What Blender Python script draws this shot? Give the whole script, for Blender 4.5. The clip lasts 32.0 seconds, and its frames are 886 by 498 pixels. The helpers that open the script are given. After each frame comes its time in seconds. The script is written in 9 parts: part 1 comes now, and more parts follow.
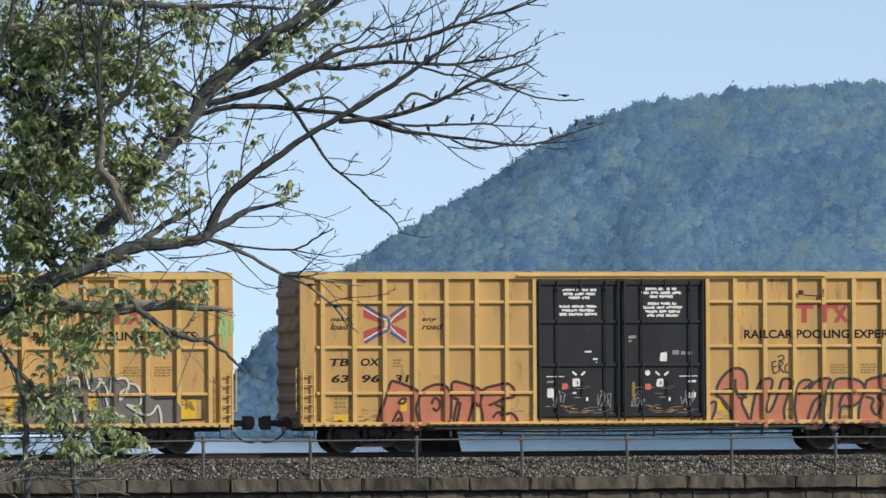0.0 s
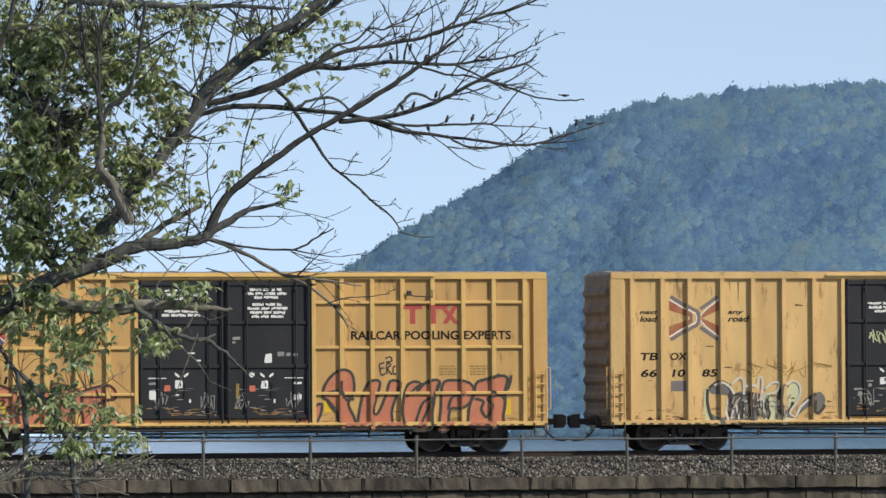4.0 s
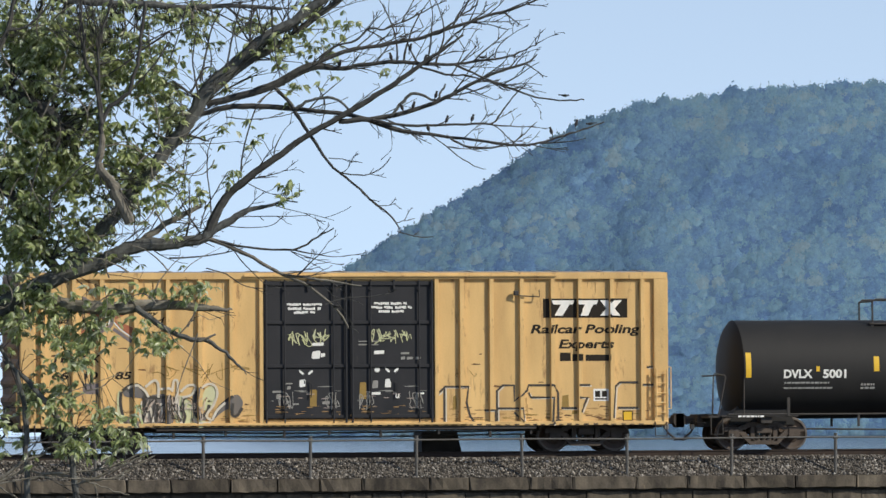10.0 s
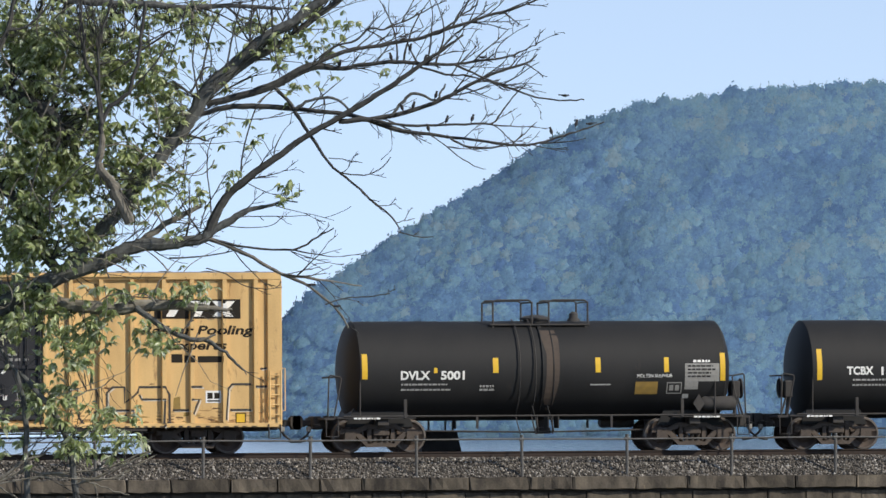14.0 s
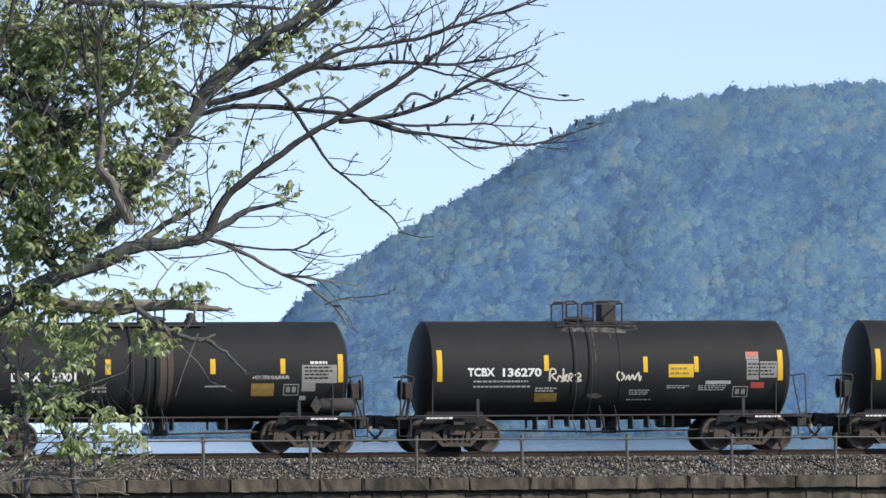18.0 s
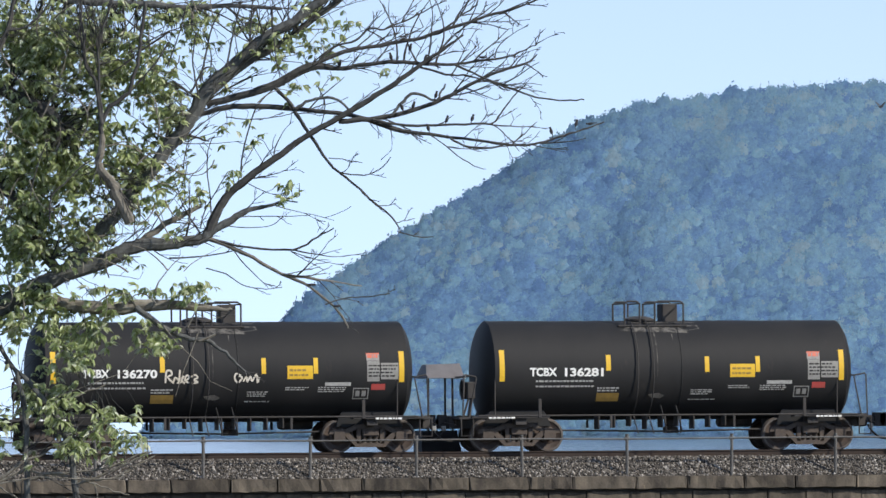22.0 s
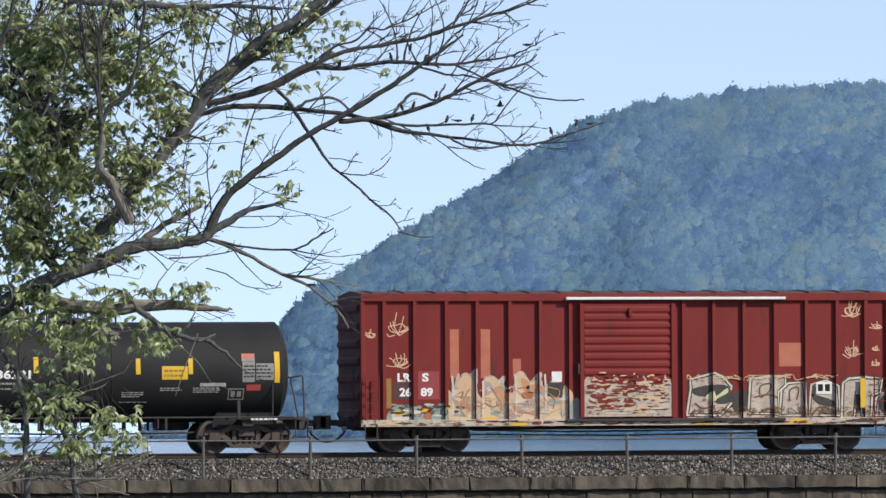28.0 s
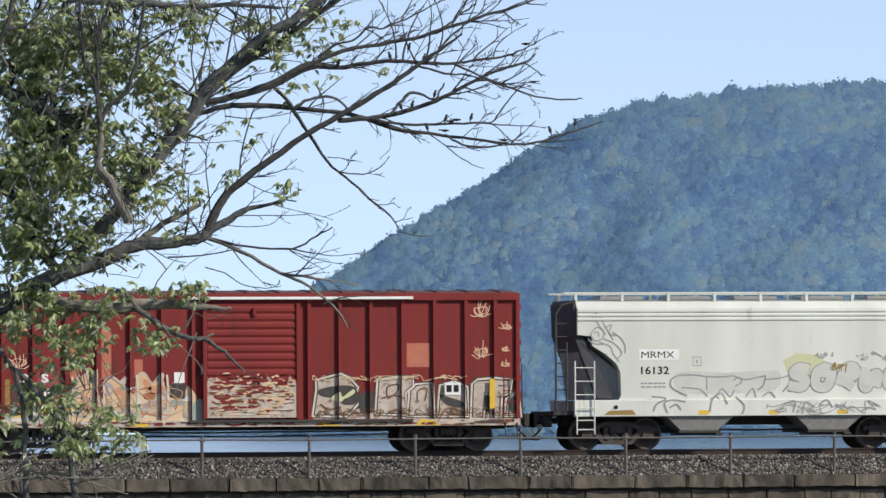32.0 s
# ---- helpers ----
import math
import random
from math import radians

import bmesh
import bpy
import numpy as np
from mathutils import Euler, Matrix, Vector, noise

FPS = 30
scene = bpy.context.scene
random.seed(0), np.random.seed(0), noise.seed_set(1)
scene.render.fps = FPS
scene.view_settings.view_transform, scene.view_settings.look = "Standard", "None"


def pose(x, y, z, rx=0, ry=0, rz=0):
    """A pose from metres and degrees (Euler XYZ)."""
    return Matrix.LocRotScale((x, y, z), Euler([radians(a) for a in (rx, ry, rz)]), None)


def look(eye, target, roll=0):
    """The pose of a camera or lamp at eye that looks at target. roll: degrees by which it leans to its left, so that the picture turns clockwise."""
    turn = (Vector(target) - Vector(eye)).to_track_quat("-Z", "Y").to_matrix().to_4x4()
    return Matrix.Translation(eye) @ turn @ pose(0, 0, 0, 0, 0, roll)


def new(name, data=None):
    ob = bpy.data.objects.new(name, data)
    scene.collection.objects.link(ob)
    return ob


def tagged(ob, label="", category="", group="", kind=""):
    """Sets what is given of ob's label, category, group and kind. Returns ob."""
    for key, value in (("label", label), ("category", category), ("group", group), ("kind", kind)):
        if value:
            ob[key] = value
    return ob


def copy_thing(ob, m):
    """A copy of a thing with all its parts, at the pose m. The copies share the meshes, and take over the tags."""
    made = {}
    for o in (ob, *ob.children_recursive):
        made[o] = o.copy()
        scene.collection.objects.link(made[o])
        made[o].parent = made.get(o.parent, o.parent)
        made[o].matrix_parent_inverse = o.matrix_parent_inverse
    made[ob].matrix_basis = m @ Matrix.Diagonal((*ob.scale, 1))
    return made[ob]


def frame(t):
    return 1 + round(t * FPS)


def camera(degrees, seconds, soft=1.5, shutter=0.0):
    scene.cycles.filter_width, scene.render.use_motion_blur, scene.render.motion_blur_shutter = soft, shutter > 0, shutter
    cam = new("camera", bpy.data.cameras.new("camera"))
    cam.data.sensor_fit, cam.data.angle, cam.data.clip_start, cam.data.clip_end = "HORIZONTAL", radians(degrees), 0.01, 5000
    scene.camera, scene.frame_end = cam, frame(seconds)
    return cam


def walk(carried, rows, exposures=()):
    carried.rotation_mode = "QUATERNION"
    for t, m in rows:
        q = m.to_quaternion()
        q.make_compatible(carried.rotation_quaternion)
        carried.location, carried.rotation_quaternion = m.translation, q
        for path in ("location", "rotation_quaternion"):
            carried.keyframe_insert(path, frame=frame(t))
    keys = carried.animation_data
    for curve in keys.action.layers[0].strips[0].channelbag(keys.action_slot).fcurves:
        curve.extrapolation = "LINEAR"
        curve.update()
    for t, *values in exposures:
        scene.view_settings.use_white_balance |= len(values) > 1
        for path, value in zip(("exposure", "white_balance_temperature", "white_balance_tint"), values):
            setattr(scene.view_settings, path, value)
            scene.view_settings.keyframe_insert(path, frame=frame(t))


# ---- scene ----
EYE = (-45.81, -206.54, 0.79)
cam = camera(6.892, 32.0, soft=1.5)
VIEW = look(EYE, (-0.013, -1.658, 5.790), -0.342)
VIEW_END = look(EYE, (0.020, -1.666, 5.764), -0.342)
walk(cam, [(0.0, VIEW), (31.8, VIEW), (32.0, VIEW_END)],
     exposures=[(0.0, 0.0, 6700, 6), (8.0, 0.0, 6850, 7), (12.0, 0.06, 6800, 8), (14.5, 0.16, 6650, 9), (17.0, 0.28, 6500, 10), (22.0, 0.3, 6500, 10), (25.0, 0.25, 6500, 10), (28.0, 0.17, 6600, 10), (32.0, 0.14, 6650, 10)])

# ---- light ----
SUN_AZ, SUN_EL = 50.0, 34.0      # degrees towards +x from the near side of the track, and above the ground
to_sun = Vector((math.sin(radians(SUN_AZ)) * math.cos(radians(SUN_EL)),
                 -math.cos(radians(SUN_AZ)) * math.cos(radians(SUN_EL)), math.sin(radians(SUN_EL))))
world = bpy.data.worlds.new("sky")
scene.world = world
world.use_nodes = True
wn = world.node_tree.nodes
sky = wn.new("ShaderNodeTexSky")
sky.sky_type = 'NISHITA'
sky.sun_disc = False
sky.sun_elevation = radians(SUN_EL)
sky.sun_rotation = math.atan2(to_sun.x, to_sun.y)
sky.altitude = 1500
sky.air_density, sky.dust_density, sky.ozone_density = 0.7, 0.0, 3.0
wn["Background"].inputs["Strength"].default_value = 0.174
hue = wn.new("ShaderNodeMix")
hue.data_type, hue.blend_type = 'RGBA', 'MULTIPLY'
hue.inputs["Factor"].default_value = 1.0
hue.inputs["B"].default_value = (2.2, 1.65, 1.24, 1)      # clear humid summer air
lift = wn.new("ShaderNodeVectorMath")      # humid air: the pale band lies low, the clear blue begins just above it
lift.operation = 'ADD'
lift.inputs[1].default_value = (0, 0, 0.15)
spread = wn.new("ShaderNodeTexCoord")
world.node_tree.links.new(spread.outputs["Generated"], lift.inputs[0])
world.node_tree.links.new(lift.outputs["Vector"], sky.inputs["Vector"])
world.node_tree.links.new(sky.outputs["Color"], hue.inputs["A"])
world.node_tree.links.new(hue.outputs["Result"], wn["Background"].inputs["Color"])
sun = new("sun", bpy.data.lights.new("sun", 'SUN'))
sun.data.energy, sun.data.angle, sun.data.color = 4.15, radians(0.53), (1.0, 0.93, 0.82)
sun.matrix_world = look((0, 0, 60), Vector((0, 0, 60)) - to_sun)


# ---- materials ----
def surface(name, base, worn, rough=0.6, metal=0.0, scale=2.0, grain=30.0, stretch=1.0, amount=0.5, bump=0.05,
            rust=None, rust_amount=0.0, piece=0.0, soft_edge=0.12, shine=0.5, fixed=False):
    """A painted or natural surface: two scales of variation, streaks along z where stretch < 1, and patches of rust."""
    m = bpy.data.materials.new(name)
    m.use_nodes = True
    n, l = m.node_tree.nodes, m.node_tree.links
    b = n["Principled BSDF"]
    b.inputs["Metallic"].default_value = metal
    b.inputs["Specular IOR Level"].default_value = shine
    tc = n.new("ShaderNodeTexCoord")
    mp = n.new("ShaderNodeMapping")
    mp.inputs["Scale"].default_value = (1, 1, stretch)
    spot = n.new("ShaderNodeNewGeometry").outputs["Position"] if fixed else tc.outputs["Object"]
    l.new(spot, mp.inputs["Vector"])
    big = n.new("ShaderNodeTexNoise")
    big.inputs["Scale"].default_value, big.inputs["Detail"].default_value = scale, 6
    fine = n.new("ShaderNodeTexNoise")
    fine.inputs["Scale"].default_value, fine.inputs["Detail"].default_value = grain, 4
    l.new(mp.outputs["Vector"], big.inputs["Vector"])
    l.new(spot, fine.inputs["Vector"])
    both = n.new("ShaderNodeMath")
    both.operation = 'MULTIPLY_ADD'
    both.inputs[1].default_value = 0.35
    l.new(fine.outputs["Fac"], both.inputs[0])
    l.new(big.outputs["Fac"], both.inputs[2])
    ramp = n.new("ShaderNodeMapRange")
    ramp.inputs["From Min"].default_value, ramp.inputs["From Max"].default_value = 0.45, 0.9
    ramp.inputs["To Max"].default_value = amount
    l.new(both.outputs[0], ramp.inputs["Value"])
    mix = n.new("ShaderNodeMix")
    mix.data_type = 'RGBA'
    mix.inputs["A"].default_value, mix.inputs["B"].default_value = (*base, 1), (*worn, 1)
    l.new(ramp.outputs["Result"], mix.inputs["Factor"])
    out = mix.outputs["Result"]
    if rust:
        spots = n.new("ShaderNodeTexNoise")
        spots.inputs["Scale"].default_value, spots.inputs["Detail"].default_value = scale * 2.7, 9
        spots.inputs["Roughness"].default_value = 0.7
        l.new(mp.outputs["Vector"], spots.inputs["Vector"])
        cut = n.new("ShaderNodeMapRange")
        cut.inputs["From Min"].default_value = 1 - rust_amount
        cut.inputs["From Max"].default_value = 1 - rust_amount + soft_edge
        l.new(spots.outputs["Fac"], cut.inputs["Value"])
        mix2 = n.new("ShaderNodeMix")
        mix2.data_type = 'RGBA'
        mix2.inputs["B"].default_value = (*rust, 1)
        l.new(cut.outputs["Result"], mix2.inputs["Factor"])
        l.new(out, mix2.inputs["A"])
        out = mix2.outputs["Result"]
    if piece:
        info = n.new("ShaderNodeObjectInfo")
        vary = n.new("ShaderNodeMapRange")
        vary.inputs["To Min"].default_value, vary.inputs["To Max"].default_value = 1 - piece, 1 + piece
        l.new(info.outputs["Random"], vary.inputs["Value"])
        hsv = n.new("ShaderNodeHueSaturation")
        l.new(vary.outputs["Result"], hsv.inputs["Value"])
        l.new(out, hsv.inputs["Color"])
        out = hsv.outputs["Color"]
    l.new(out, b.inputs["Base Color"])
    r = n.new("ShaderNodeMapRange")
    r.inputs["To Min"].default_value, r.inputs["To Max"].default_value = max(0.05, rough - 0.12), min(1, rough + 0.15)
    l.new(both.outputs[0], r.inputs["Value"])
    l.new(r.outputs["Result"], b.inputs["Roughness"])
    if bump:
        bp = n.new("ShaderNodeBump")
        bp.inputs["Strength"].default_value, bp.inputs["Distance"].default_value = min(1, bump * 8), bump
        l.new(both.outputs[0], bp.inputs["Height"])
        l.new(bp.outputs["Normal"], b.inputs["Normal"])
    return m


def island_colours(name, colours, rough=0.9, translucent=0.0):
    """For stuff joined of many pieces: each piece takes its own shade between the colours."""
    m = bpy.data.materials.new(name)
    m.use_nodes = True
    n, l = m.node_tree.nodes, m.node_tree.links
    b = n["Principled BSDF"]
    geo = n.new("ShaderNodeNewGeometry")
    ramp = n.new("ShaderNodeValToRGB")
    while len(ramp.color_ramp.elements) < len(colours):
        ramp.color_ramp.elements.new(0.5)
    for i, c in enumerate(colours):
        ramp.color_ramp.elements[i].position = i / (len(colours) - 1)
        ramp.color_ramp.elements[i].color = (*c, 1)
    l.new(geo.outputs["Random Per Island"], ramp.inputs["Fac"])
    l.new(ramp.outputs["Color"], b.inputs["Base Color"])
    b.inputs["Roughness"].default_value = rough
    if translucent:
        tr = n.new("ShaderNodeBsdfTranslucent")
        l.new(ramp.outputs["Color"], tr.inputs["Color"])
        mx = n.new("ShaderNodeMixShader")
        mx.inputs["Fac"].default_value = translucent
        l.new(b.outputs["BSDF"], mx.inputs[1])
        l.new(tr.outputs["BSDF"], mx.inputs[2])
        l.new(mx.outputs["Shader"], n["Material Output"].inputs["Surface"])
    return m


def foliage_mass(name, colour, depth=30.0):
    """A far canopy: its colour carries the haze, and light spread deep below the surface evens out the shade as haze
    would.
    """
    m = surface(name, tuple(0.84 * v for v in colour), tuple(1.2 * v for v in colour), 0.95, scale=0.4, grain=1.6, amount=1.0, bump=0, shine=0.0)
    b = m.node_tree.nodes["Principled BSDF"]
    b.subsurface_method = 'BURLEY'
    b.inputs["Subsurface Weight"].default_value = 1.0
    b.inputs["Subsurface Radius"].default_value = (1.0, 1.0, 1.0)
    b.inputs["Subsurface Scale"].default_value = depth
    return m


RUST = (0.13, 0.05, 0.025)
M_YELLOW = surface("faded_yellow_paint", (0.62, 0.365, 0.122), (0.40, 0.24, 0.09), 0.55, scale=1.1, stretch=0.22, amount=0.9, bump=0.02, rust=(0.24, 0.14, 0.06), rust_amount=0.42)
M_YELLOW2 = surface("pale_yellow_paint", (0.74, 0.49, 0.205), (0.49, 0.31, 0.125), 0.55, scale=1.4, stretch=0.25, amount=0.95, bump=0.02, rust=(0.26, 0.14, 0.06), rust_amount=0.43)
M_YELLOW_TRIM = surface("yellow_trim_paint", (0.70, 0.45, 0.15), (0.50, 0.32, 0.12), 0.6, scale=1.5, amount=0.7, bump=0.005, rust=(0.2, 0.12, 0.06), rust_amount=0.38)
M_SAFETY = surface("safety_yellow", (0.72, 0.45, 0.02), (0.6, 0.36, 0.03), 0.5, scale=6, amount=0.6, bump=0.002)
# end grime, with shade put into it for ends that face from the sun
M_ENDDARK = surface("shaded_grimy_end_paint", (0.29, 0.255, 0.215), (0.16, 0.14, 0.12), 0.8, scale=1.4, amount=0.9, bump=0.01, rust=(0.09, 0.075, 0.065), rust_amount=0.42)
M_ROOF = surface("galvanised_roof", (0.42, 0.38, 0.33), (0.25, 0.2, 0.16), 0.6, 0.3, scale=1.2, amount=0.8, bump=0.01, rust=RUST, rust_amount=0.35)
M_DOOR = surface("charcoal_door_paint", (0.017, 0.0185, 0.023), (0.036, 0.036, 0.041), 0.6, shine=0.25, scale=1.6, stretch=0.4, amount=0.8, bump=0.006, rust=(0.07, 0.06, 0.055), rust_amount=0.36)
M_BLACK = surface("black_tank_paint", (0.0142, 0.0146, 0.0158), (0.027, 0.0265, 0.027), 0.58, shine=0.25, scale=0.9, stretch=0.3, amount=0.8, bump=0.004, rust=(0.036, 0.030, 0.027), rust_amount=0.36)
M_UNDER = surface("grimy_underframe", (0.033, 0.0315, 0.032), (0.070, 0.063, 0.058), 0.85, scale=3, amount=0.8, bump=0.01)
M_TRUCK = surface("rusty_truck_iron", (0.065, 0.052, 0.044), (0.105, 0.082, 0.066), 0.85, scale=5, amount=0.8, bump=0.01, rust=(0.035, 0.028, 0.024), rust_amount=0.45)
M_TRUCKDARK = surface("dark_truck_iron", (0.045, 0.038, 0.034), (0.095, 0.075, 0.062), 0.8, scale=5, amount=0.8, bump=0.01)
M_WHEEL = surface("wheel_steel", (0.048, 0.037, 0.031), (0.10, 0.068, 0.052), 0.7, 0.1, scale=6, amount=0.9, bump=0.004)
M_TREAD = surface("worn_wheel_rim", (0.13, 0.11, 0.095), (0.07, 0.057, 0.048), 0.5, 0.3, scale=6, amount=0.6, bump=0.002)
M_RED = surface("oxide_red_paint", (0.225, 0.030, 0.027), (0.15, 0.024, 0.022), 0.6, shine=0.2, scale=0.9, stretch=0.3, amount=0.9, bump=0.006, rust=(0.09, 0.03, 0.022), rust_amount=0.42)
# darker copy of the red: the end's shade is put into the paint
M_REDEND = surface("shaded_red_end_paint", (0.11, 0.024, 0.023), (0.06, 0.018, 0.018), 0.8, scale=1.4, amount=0.9, bump=0.01)
# hopper ends: shade put into a dark grey, with rusty patches
M_HOPEND = surface("shaded_hopper_end", (0.060, 0.060, 0.072), (0.038, 0.038, 0.045), 0.8, scale=1.4, amount=0.9, bump=0.01, rust=(0.15, 0.12, 0.10), rust_amount=0.36)
M_REDROOF = surface("red_brown_roof", (0.10, 0.045, 0.042), (0.06, 0.04, 0.038), 0.8, scale=1.6, amount=0.8, bump=0.01)
M_WHITE = surface("off_white_hopper_paint", (0.69, 0.705, 0.64), (0.50, 0.51, 0.46), 0.55, scale=0.8, stretch=0.16, amount=0.8, bump=0.004, rust=(0.36, 0.35, 0.31), rust_amount=0.38)
M_LETTER = surface("white_lettering", (0.80, 0.80, 0.78), (0.62, 0.62, 0.60), 0.6, scale=5, amount=0.6, bump=0)
M_INK = surface("dark_lettering", (0.016, 0.013, 0.010), (0.03, 0.024, 0.017), 0.6, shine=0.2, scale=5, amount=0.5, bump=0)
M_LOGORED = surface("red_emblem_paint", (0.42, 0.055, 0.05), (0.36, 0.09, 0.07), 0.6, scale=5, amount=0.6, bump=0)
M_PATCHRED = surface("deep_red_repaint", (0.29, 0.042, 0.045), (0.24, 0.045, 0.045), 0.6, scale=4, amount=0.7, bump=0)
M_LOGOFADE = surface("faded_red_emblem_paint", (0.33, 0.085, 0.05), (0.40, 0.19, 0.07), 0.6, scale=4, amount=0.8, bump=0)
M_LOGOBLUE = surface("blue_emblem_paint", (0.075, 0.075, 0.24), (0.12, 0.11, 0.22), 0.6, scale=5, amount=0.6, bump=0)
M_LOGOGREY = surface("weathered_blue_emblem", (0.15, 0.13, 0.15), (0.22, 0.18, 0.15), 0.6, scale=5, amount=0.6, bump=0)
M_GRAF_RED = surface("salmon_spray_paint", (0.47, 0.145, 0.09), (0.50, 0.20, 0.10), 0.6, scale=2.2, amount=1.0, bump=0, rust=(0.33, 0.085, 0.06), rust_amount=0.45, soft_edge=0.2)
M_GRAF_DARK = surface("dark_spray_outline", (0.05, 0.013, 0.012), (0.09, 0.022, 0.018), 0.6, scale=4, amount=0.7, bump=0)
M_GRAF_BLACK = surface("black_spray_paint", (0.03, 0.028, 0.026), (0.07, 0.06, 0.05), 0.6, scale=4, amount=0.7, bump=0)
M_GRAF_WHITE = surface("white_spray_paint", (0.66, 0.62, 0.55), (0.48, 0.43, 0.33), 0.6, scale=2.5, amount=0.8, bump=0)
M_GRAF_GREY = surface("grey_spray_paint", (0.12, 0.115, 0.12), (0.19, 0.17, 0.15), 0.7, scale=2, amount=0.8, bump=0)
M_GRAF_CREAM = surface("cream_spray_paint", (0.66, 0.50, 0.31), (0.56, 0.37, 0.22), 0.6, scale=2.2, amount=1.0, bump=0, rust=(0.40, 0.38, 0.30), rust_amount=0.4)
M_GRAF_PEACH = surface("peach_spray_paint", (0.55, 0.24, 0.12), (0.50, 0.30, 0.17), 0.6, scale=3, amount=0.9, bump=0)
M_GRAF_LILAC = surface("grey_lilac_spray_paint", (0.36, 0.30, 0.31), (0.42, 0.33, 0.26), 0.6, scale=3, amount=0.9, bump=0)
M_GRAF_PINK = surface("faded_pink_patch", (0.46, 0.155, 0.09), (0.40, 0.11, 0.07), 0.6, scale=3, amount=0.9, bump=0)
M_GRAF_PALE = surface("pale_grey_spray_paint", (0.56, 0.50, 0.43), (0.38, 0.30, 0.24), 0.6, scale=3, amount=1.0, bump=0, rust=(0.2, 0.08, 0.055), rust_amount=0.46)
M_GRAF_GREEN = surface("mint_spray_paint", (0.30, 0.50, 0.20), (0.42, 0.42, 0.14), 0.6, scale=3, amount=0.6, bump=0)
M_GRAF_LIME = surface("pale_lime_spray_paint", (0.55, 0.56, 0.30), (0.5, 0.5, 0.38), 0.6, scale=3, amount=0.6, bump=0)
M_GRAF_TEAL = surface("teal_spray_paint", (0.20, 0.28, 0.25), (0.34, 0.35, 0.3), 0.6, scale=3, amount=0.8, bump=0)
M_GRAF_LINE = surface("grey_spray_outline", (0.21, 0.215, 0.22), (0.36, 0.36, 0.355), 0.6, scale=4, amount=0.8, bump=0)
M_GRAF_FILL = surface("light_grey_spray_fill", (0.55, 0.565, 0.51), (0.47, 0.48, 0.44), 0.6, scale=2, amount=0.9, bump=0)
M_STICKER = surface("orange_placard", (0.62, 0.15, 0.09), (0.5, 0.12, 0.08), 0.5, scale=6, amount=0.5, bump=0)
M_PANELGREY = surface("grey_stencil_block", (0.29, 0.285, 0.27), (0.19, 0.185, 0.175), 0.6, scale=8, amount=0.7, bump=0)
M_OCHRE = surface("faded_ochre_patch", (0.30, 0.19, 0.04), (0.2, 0.13, 0.04), 0.6, scale=6, amount=0.7, bump=0)
M_RUSTMARK = surface("dark_rust_scrape", (0.10, 0.055, 0.03), (0.2, 0.11, 0.05), 0.8, scale=9, amount=0.9, bump=0)
M_TAG = surface("peach_paint_marker", (0.72, 0.47, 0.31), (0.58, 0.34, 0.22), 0.6, scale=5, amount=0.7, bump=0)
M_STENCIL = surface("worn_white_stencil", (0.48, 0.475, 0.46), (0.24, 0.24, 0.235), 0.6, scale=14, amount=0.9, bump=0)
M_CAP = surface("greasy_bearing_cap", (0.25, 0.235, 0.215), (0.13, 0.115, 0.1), 0.5, 0.3, scale=9, amount=0.8, bump=0)
M_GRIME = surface("brown_paint_grime", (0.40, 0.245, 0.10), (0.27, 0.16, 0.07), 0.75, scale=3, stretch=0.2, amount=0.9, bump=0)
M_SPILL = surface("dried_grey_spill", (0.16, 0.15, 0.135), (0.05, 0.048, 0.046), 0.85, scale=2.2, stretch=0.5, amount=1.0, bump=0, rust=(0.025, 0.024, 0.024), rust_amount=0.55)
M_STAIN = surface("brown_sulphur_stain", (0.085, 0.062, 0.048), (0.05, 0.04, 0.034), 0.8, scale=2.2, stretch=0.3, amount=0.9, bump=0.002)
M_STONE = surface("weathered_cap_stone", (0.13, 0.108, 0.082), (0.034, 0.029, 0.025), 0.9, scale=3.2, grain=22, stretch=0.4, amount=1.0, bump=0.03, rust=(0.24, 0.19, 0.11), rust_amount=0.36, piece=0.3, fixed=True)
M_MORTAR = surface("dark_mortar", (0.045, 0.04, 0.036), (0.03, 0.027, 0.025), 0.95, scale=4, amount=0.7, bump=0.02)
M_BALLAST = island_colours("crushed_ballast", [(0.02, 0.018, 0.016), (0.10, 0.088, 0.075), (0.04, 0.035, 0.03), (0.21, 0.188, 0.165), (0.055, 0.048, 0.041), (0.40, 0.37, 0.33)])
M_BED = surface("ballast_bed", (0.05, 0.044, 0.038), (0.03, 0.026, 0.023), 0.95, scale=3, grain=25, amount=0.8, bump=0.03)
M_RAIL = surface("rail_steel", (0.035, 0.026, 0.022), (0.06, 0.04, 0.03), 0.7, 0.4, scale=4, amount=0.7, bump=0.004)
M_GALV = surface("dull_galvanised_pipe", (0.125, 0.123, 0.12), (0.075, 0.07, 0.066), 0.7, 0.2, scale=6, amount=0.7, bump=0.003, rust=RUST, rust_amount=0.38)
M_GROUND = surface("rough_grass_ground", (0.07, 0.08, 0.035), (0.10, 0.085, 0.05), 0.95, scale=0.05, grain=2.0, amount=0.9, bump=0.05)
M_BARK = surface("grey_brown_bark", (0.036, 0.038, 0.039), (0.155, 0.16, 0.155), 0.9, scale=9, grain=60, stretch=0.6, amount=0.9, bump=0.02)
# dark twigs: their shade against the bright sky is put into the bark
M_TWIG = surface("shaded_dark_twig_bark", (0.026, 0.026, 0.027), (0.085, 0.084, 0.08), 0.9, scale=7, grain=60, amount=0.9, bump=0)
